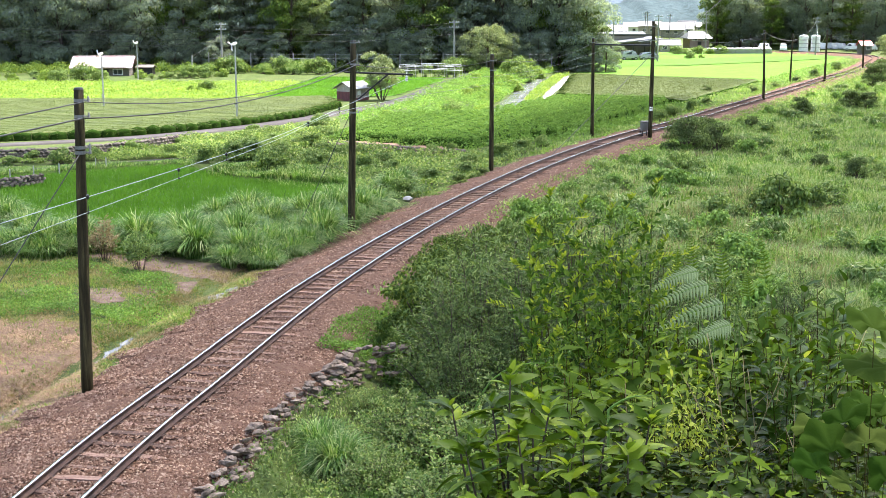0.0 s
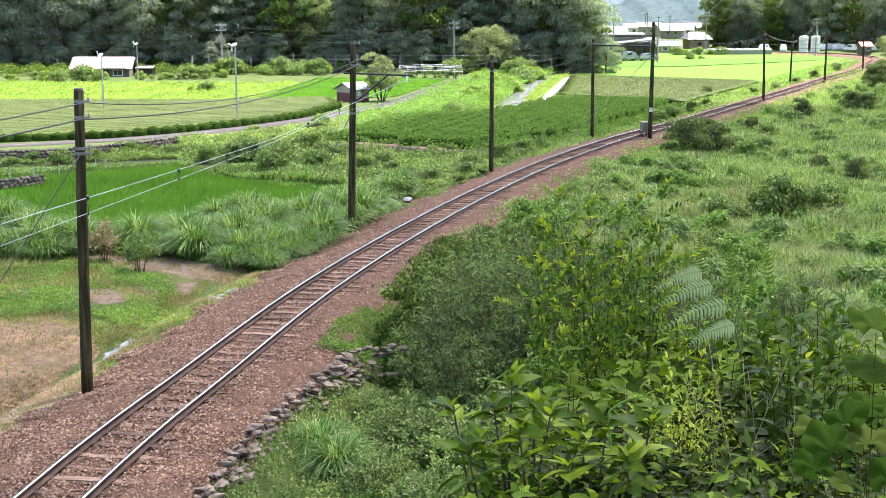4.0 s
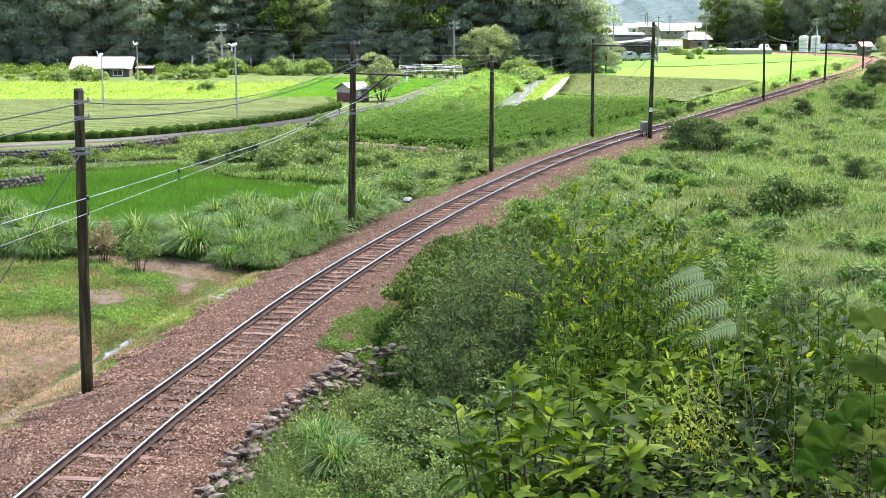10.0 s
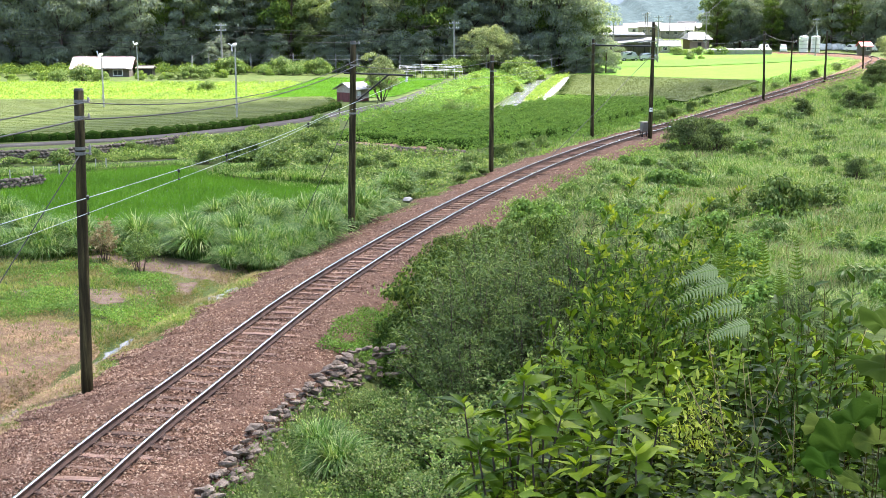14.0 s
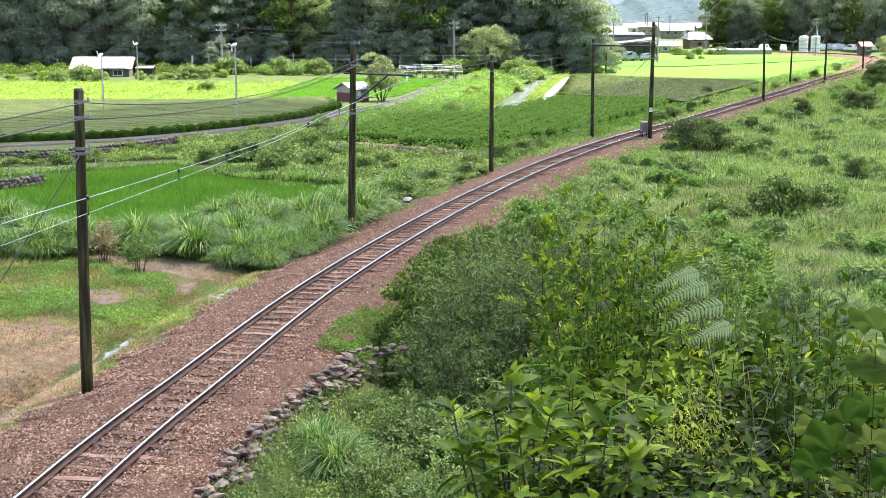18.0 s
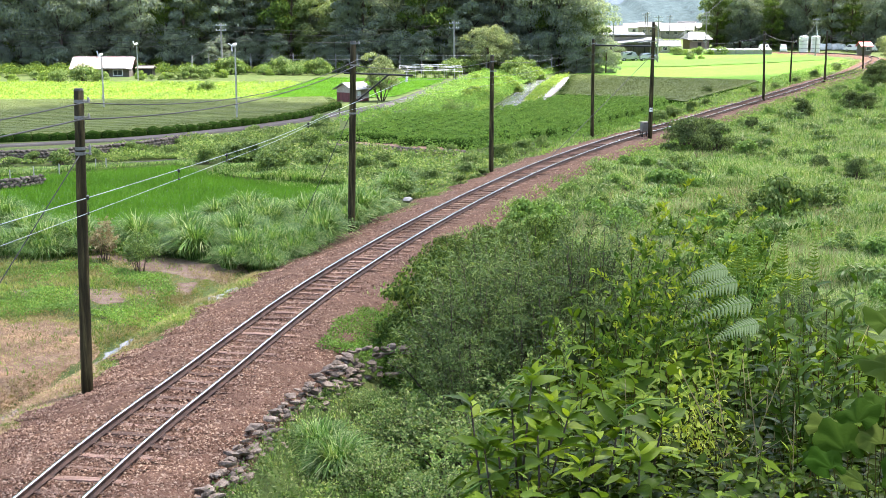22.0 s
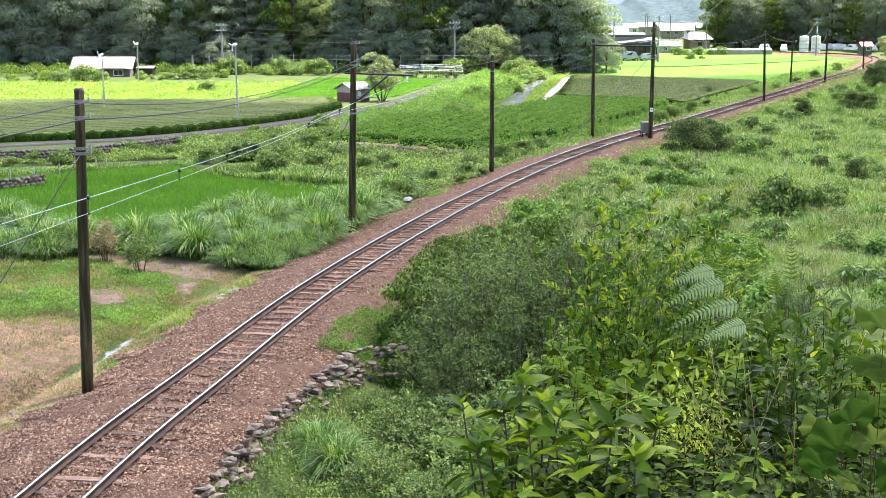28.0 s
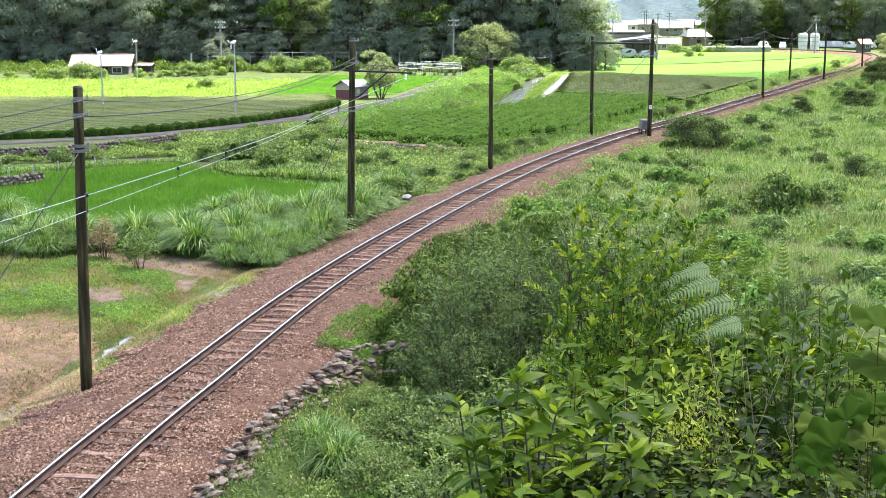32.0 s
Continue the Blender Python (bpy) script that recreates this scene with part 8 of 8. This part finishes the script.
# undergrowth of the bank: several kinds of leafy plants, set close together
def dome_plant(name, label, leaf, length, material, young, seed, group, shoots=24, per=6, tiers=2, wide=0.34):
    """A bushy plant: arching shoots over an uneven dome, with leaves standing and hanging all along their outer half."""
    rng = np.random.default_rng(seed)
    th = thing(name, label, "shrub", None, group)
    low, high, fan = [], [], Geo()
    for k in range(shoots):
        t = (k + 0.5) / shoots
        th_ = math.acos(1 - 1.25 * t)
        a = k * 2.4 + rng.uniform(-0.4, 0.4)
        rad = rng.uniform(0.6, 1.2)
        d = Vector((math.sin(th_) * math.cos(a), math.sin(th_) * math.sin(a), math.cos(th_)))
        tip = Vector((d.x * wide * rad, d.y * wide * rad, 0.55 + 0.45 * d.z * rad))
        path = bowed((d.x * 0.05, d.y * 0.05, -0.05), tip, 0.06, 6, rng)
        if k % 2 == 0:
            fan.tube(path, [0.005 * (1 - 0.75 * i / 5) for i in range(6)], 5)
        n = per * (tiers + 1)
        for j in range(n):
            u = 0.48 + 0.52 * (j + rng.random()) / n
            p, ax = along(path, min(u, 1.0))
            o = ax.orthogonal().normalized()
            b = j * 2.4 + rng.uniform(-0.5, 0.5)
            q = o * math.cos(b) + ax.cross(o) * math.sin(b)
            tipward = max(0.0, u - 0.85) * 5
            h = (q * 0.75 + d * 0.45 + ax * 0.35 * tipward + Vector((0, 0, rng.uniform(-0.95, 0.0) + 0.3 * tipward))).normalized()
            (high if u > 0.86 else low).append((p, h, rng.uniform(-0.6, 0.6), length * rng.uniform(0.55, 1.25)))
    tagged(part("stem_fan", fan, M_STEM, th, smooth=True), kind="stuff")
    for sel, mat, nm in ((low, material, "foliage"), (high, young or material, "young_foliage")):
        v, f = scatter(leaf, np.array([tuple(q[0]) for q in sel]), frames_along(np.array([tuple(q[1]) for q in sel]), np.array([q[2] for q in sel])), np.array([q[3] for q in sel]))
        part(nm, big_mesh(nm, v, f, mat), None, th)
    return th


LEAF_LOBED = ([(0, 0, 0), (-0.18, 0.1, 0.03), (-0.46, 0.38, 0.0), (-0.2, 0.46, 0.02), (-0.17, 0.72, 0.0), (0, 1.0, -0.1), (0.17, 0.72, 0.0), (0.2, 0.46, 0.02), (0.46, 0.38, 0.0), (0.18, 0.1, 0.03), (0, 0.45, -0.05)],
              [(0, 10, 1), (1, 10, 2), (2, 10, 3), (3, 10, 4), (4, 10, 5), (5, 10, 6), (6, 10, 7), (7, 10, 8), (8, 10, 9), (9, 10, 0)])


def bank_plants():
    r = random.Random(17)
    G = "leafy undergrowth on the bank"
    kinds = [dome_plant("leafy_bush", "bushy plant with fresh green oval leaves", LEAF_FULL, 0.066, L_FRESH, L_FRESH, 110, G, 34),
             dome_plant("leafy_bush", "bushy plant with dark shiny leaves, shade put into their colour", LEAF_FULL, 0.066, L_DARK_SHADED, L_DARK_SHADED, 111, G, 32),
             dome_plant("leafy_bush", "bushy plant with dull green leaves", LEAF_OVAL, 0.058, L_BUSH, L_FRESH, 112, G, 42),
             dome_plant("weed", "plant with long narrow green leaves", LEAF_SLIM, 0.12, L_BUSH, L_FRESH, 113, G, 26, 6),
             dome_plant("leafy_bush", "plant with small yellowish leaves", LEAF_OVAL, 0.05, L_YELLOW, L_YELLOW, 114, G, 40),
             dome_plant("weed", "plant with broad mid-green leaves", LEAF_FULL, 0.085, L_BUSH, L_FRESH, 115, G, 26, 5),
             dome_plant("creeper", "creeper with broad three-lobed hanging leaves", LEAF_LOBED, 0.1, L_FRESH, L_FRESH, 116, G, 26, 4)]
    used = set()
    env = ([620, 700, 770, 860, 940, 1000, 1060, 1120, 1220, 1300, 1400, 1500, 1620], [925, 930, 935, 935, 860, 665, 615, 600, 600, 590, 590, 600, 590])
    n = 0
    for i in range(210):
        cx = r.uniform(640, 1640) if i % 3 else r.uniform(1000, 1640)
        top = float(np.interp(cx, *env)) + 330 * r.random() ** 1.25
        if top > 930:
            continue
        d = float(np.interp(top, [540, 640, 760, 930], [8.2, 5.9, 4.4, 3.1])) * r.uniform(0.95, 1.12)
        x, y = (cx - 784) / 2277 * d, d
        ztop = 7.85 - (top - 25) / 2277 * d
        g0 = rooted(x, y)
        h = ztop - g0.z
        if h < 0.25:
            continue
        # low on the bank mostly the near-black kind, painted for the shade there
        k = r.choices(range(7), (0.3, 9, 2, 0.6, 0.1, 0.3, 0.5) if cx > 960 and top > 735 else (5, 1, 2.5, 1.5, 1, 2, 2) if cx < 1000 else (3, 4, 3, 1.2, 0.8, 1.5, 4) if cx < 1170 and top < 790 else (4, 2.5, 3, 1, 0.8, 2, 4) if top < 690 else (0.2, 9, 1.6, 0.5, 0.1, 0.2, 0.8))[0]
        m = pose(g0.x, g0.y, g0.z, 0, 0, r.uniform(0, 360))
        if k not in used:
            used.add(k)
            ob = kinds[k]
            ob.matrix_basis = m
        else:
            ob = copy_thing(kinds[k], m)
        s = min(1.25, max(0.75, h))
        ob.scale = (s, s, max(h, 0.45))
        SWAY.append((ob, 0.10 + 0.12 * r.random(), r.uniform(0, 3)))
        n += 1
    for i, (px_, py_, pz_) in enumerate(((1.300, 7.300, 6.220), (1.460, 7.200, 6.270), (1.610, 7.000, 6.290), (1.320, 6.700, 6.220), (1.460, 6.500, 6.250), (1.140, 6.900, 6.210), (1.630, 6.500, 6.310), (0.940, 7.600, 6.190), (1.100, 7.500, 6.170), (0.780, 7.300, 6.120), (0.970, 7.000, 6.140),
                                        (1.510, 5.600, 6.420), (1.560, 5.400, 6.420), (1.700, 5.400, 6.470), (1.760, 5.200, 6.470), (1.660, 6.000, 6.470), (1.820, 5.900, 6.500), (0.820, 7.900, 6.270), (0.990, 7.900, 6.340), (1.170, 7.800, 6.300), (1.350, 7.700, 6.290), (0.860, 7.500, 6.140))):
        g0 = rooted(px_, py_)
        ob = copy_thing(kinds[(1, 2, 2)[i % 3]], pose(g0.x, g0.y, g0.z, 0, 0, r.uniform(0, 360)))
        ob.scale = (1.1, 1.1, max(0.4, pz_ - g0.z))
        SWAY.append((ob, 0.12, r.uniform(0, 3)))
    for px_, py_, pz_ in ((0.94, 4.8, 6.499), (0.85, 4.6, 6.496), (1.037, 4.9, 6.487), (0.91, 4.5, 6.509)):
        g0 = rooted(px_, py_)
        ob = copy_thing(kinds[4], pose(g0.x, g0.y, g0.z, 0, 0, r.uniform(0, 360)))
        ob.scale = (0.5, 0.5, max(0.4, pz_ - g0.z + 0.06))
        SWAY.append((ob, 0.15, r.uniform(0, 3)))
    return n


bank_plants()
dr = np.random.default_rng(131)
for i in range(14):
    x, y = dr.uniform(0.85, 1.45), dr.uniform(4.2, 5.4)
    foot = rooted(x, y)
    th = thing("dry_weed", "thin dry brown stem among the leaves", "twig", Matrix.Translation(foot), "dry stems on the bank")
    top = Vector((dr.normal(0, 0.28), dr.normal(0, 0.2), 7.85 - 0.262 * y - foot.z + dr.uniform(-0.12, 0.06)))
    stem = bowed((0, 0, -0.05), top, dr.uniform(-0.05, 0.1), 7, dr)
    part("stalk", Geo().tube(stem, [0.0035 * (1 - 0.7 * k / 6) for k in range(7)], 5), L_STRAW, th, smooth=True)
    for k in (3, 4, 5):
        part("twig", Geo().tube([stem[k], stem[k] + Vector((dr.normal(0, 0.06), dr.normal(0, 0.06), 0.07))], [0.0018, 0.0008], 4), L_STRAW, th)
BANKTOP = [(-0.7, 2.2), (-1.5, 6), (-1.8, 10), (-1.0, 15), (4, 16), (8, 14), (6, 8), (2.6, 2.2)]
leaf_cover("bank_cover", BANKTOP, 16000, 0.05, 0.35, 0.08, L_DARK_SHADED, "dense low leaves covering the bank", "weeds", 120, LEAF_QUAD, clump=1)
leaf_cover("bank_cover", BANKTOP, 2500, 0.1, 0.35, 0.09, L_BUSH, "shiny low leaves covering the bank", "weeds", 121, LEAF_QUAD, clump=1)
grass("bank_grass", [(-4.5, -9), (14, -9), (13, 13), (7.5, 13), (6, 7), (2.8, 2.3), (-0.9, 2.3), (-1.8, 6), (-3.2, 3)], 11000, 4, 0.28, 0.012, L_GRASS, "rough grass on top of the bank", "grass", 123, (-99, 2.8), 0.1)
leaf_cover("bank_foot_weeds", [(-2.6, 7), (-0.2, 5.5), (0.2, 9), (0.6, 14), (-2.6, 15)], 16000, 0.05, 0.4, 0.05, L_WEED, "small pale weeds at the foot of the bank", "weeds", 122, LEAF_QUAD, clump=1)
# arching grass stalks
for q0, q1, q2, lab in (((0.100, 4.200, 6.380), (0.130, 4.200, 6.700), (0.360, 4.100, 6.710), "thin arching tendril"), ((0.030, 3.900, 6.330), (0.130, 3.800, 6.470), (0.280, 3.800, 6.490), "pale arching grass blade"), ((0.610, 4.400, 6.460), (0.670, 4.400, 6.520), (0.770, 4.400, 6.510), "pale arching grass blade")):
    a, b, c = Vector(q0), Vector(q1), Vector(q2)
    foot = rooted(a.x, a.y)
    th = thing("grass_stalk", lab + " on the bank", "grass", Matrix.Translation(foot))
    pts = [(1 - t) ** 2 * a + 2 * t * (1 - t) * (b * 1.0) + t * t * c - foot for t in (i / 12 for i in range(13))]
    part("stalk", Geo().tube([Vector((0, 0, -0.05))] + pts, [0.004] + [0.0055 * (1 - 0.7 * i / 12) for i in range(13)], 5), L_TALL, th, smooth=True)
    SWAY.append((th, 0.25, 0.7))
# ---------------------------------------------------------------- cloud whose shade drifts over the fields
def cloud():
    m, nt, b, out = node_mat("cloud_vapour")
    b.inputs["Base Color"].default_value = (0.9, 0.9, 0.92, 1)
    b.inputs["Roughness"].default_value = 1.0
    tr = nt.nodes.new("ShaderNodeBsdfTransparent")
    mx = nt.nodes.new("ShaderNodeMixShader")
    mx.inputs[0].default_value = 0.48
    nt.links.new(tr.outputs[0], mx.inputs[1])
    nt.links.new(b.outputs[0], mx.inputs[2])
    nt.links.new(mx.outputs[0], out.inputs[0])
    xs = np.concatenate([np.linspace(-330, -66, 16), np.linspace(-60, 130, 77), np.linspace(140, 330, 16)])
    n, ny = len(xs), 60
    X, Y = np.meshgrid(xs, np.linspace(-420, 0, ny))
    edge = np.minimum(np.minimum(-Y, Y + 420), np.minimum(X + 330, 330 - X)) / 60.0
    wav = np.vectorize(lambda x, y: noise.fractal(Vector((x * 0.02, y * 0.02, 3.0)), 1.0, 2.0, 5))(X, Y)
    body = np.clip(edge, 0, 1) ** 0.5 * 38 * (1 + 0.5 * wav)
    # the lobed rim towards the valley's head
    rim = np.interp(X, [-330, -60, -20, 2, 12, 18, 25, 31, 46, 56, 67, 76, 110, 330], [60, 70, 76, 84, 112, 120, 124, 119, 118, 140, 160, 172, 190, 260])
    Yw = Y + wav * 3 + rim
    up = np.stack([X, Yw, body], 2).reshape(-1, 3)
    dn = np.stack([X, Yw, -body * 0.25], 2).reshape(-1, 3)
    i = (np.arange(ny - 1)[:, None] * n + np.arange(n - 1)[None]).ravel()
    q = np.stack([i, i + 1, i + n + 1, i + n], 1)
    ob = part("cloud", big_mesh("cloud", np.concatenate([up, dn]), np.concatenate([q, q[:, ::-1] + n * ny]), m, True))
    return tagged(ob, "large white fair-weather cloud drifting over the valley", "cloud")


CLOUD = cloud()
CLOUD_Z = 420.0


def cloud_rows():
    rows = []
    k = CLOUD_Z / SUN_DIR.z
    for t, drift in ((0, 0), (3, 7), (6, 14), (9, 20), (13, 31), (16, 37), (19, 43), (23, 50), (27, 52), (32, 53)):
        rows.append((float(t), pose(SUN_DIR.x * k - drift, SUN_DIR.y * k, CLOUD_Z)))
    return rows


GUST = (-5.2, -4.0, -4.0, -5.8, -4.3, -2.9, -2.6, -5.2, -3.3, 0.2, -2.6, 3.3, 8.6, 6.9, 4.3, 0.9, 2.6, 2.2, -3.4, 3.3, 7.1, 4.3, 11.5, 7.6, 4.5, 8.1, 5.2, 2.6, 4.1, 0.2, -2.4, -1.4, 1.5)


def gust(t):
    """How far the tallest shrub leans with the wind, in degrees, to the right."""
    a = float(np.interp(t, range(33), GUST))
    return a + 0.9 * math.sin(math.pi * 2 * t) + (1.1 * math.sin(5.1 * t) if t % 1 else 0)


def sway_rows(ob, gain, lag):
    m = ob.matrix_basis.copy()
    place, turn = m.translation.copy(), m.to_quaternion()
    rows = []
    for k in range(65):
        t = 0.5 * k
        a = gain * gust(max(0.0, t - 0.12 * lag)) + 0.5 * gain * math.sin(3.3 * t + 7 * lag)
        b = 0.3 * gain * math.sin(2.3 * t + 5 * lag)
        lean = Euler((radians(b), radians(a), 0)).to_matrix().to_4x4()
        rows.append((t, Matrix.Translation(place) @ lean @ turn.to_matrix().to_4x4()))
    return rows


def motions():
    walk(CLOUD, cloud_rows())
    for ob, gain, lag in SWAY:
        walk(ob, sway_rows(ob, gain, lag))


motions()
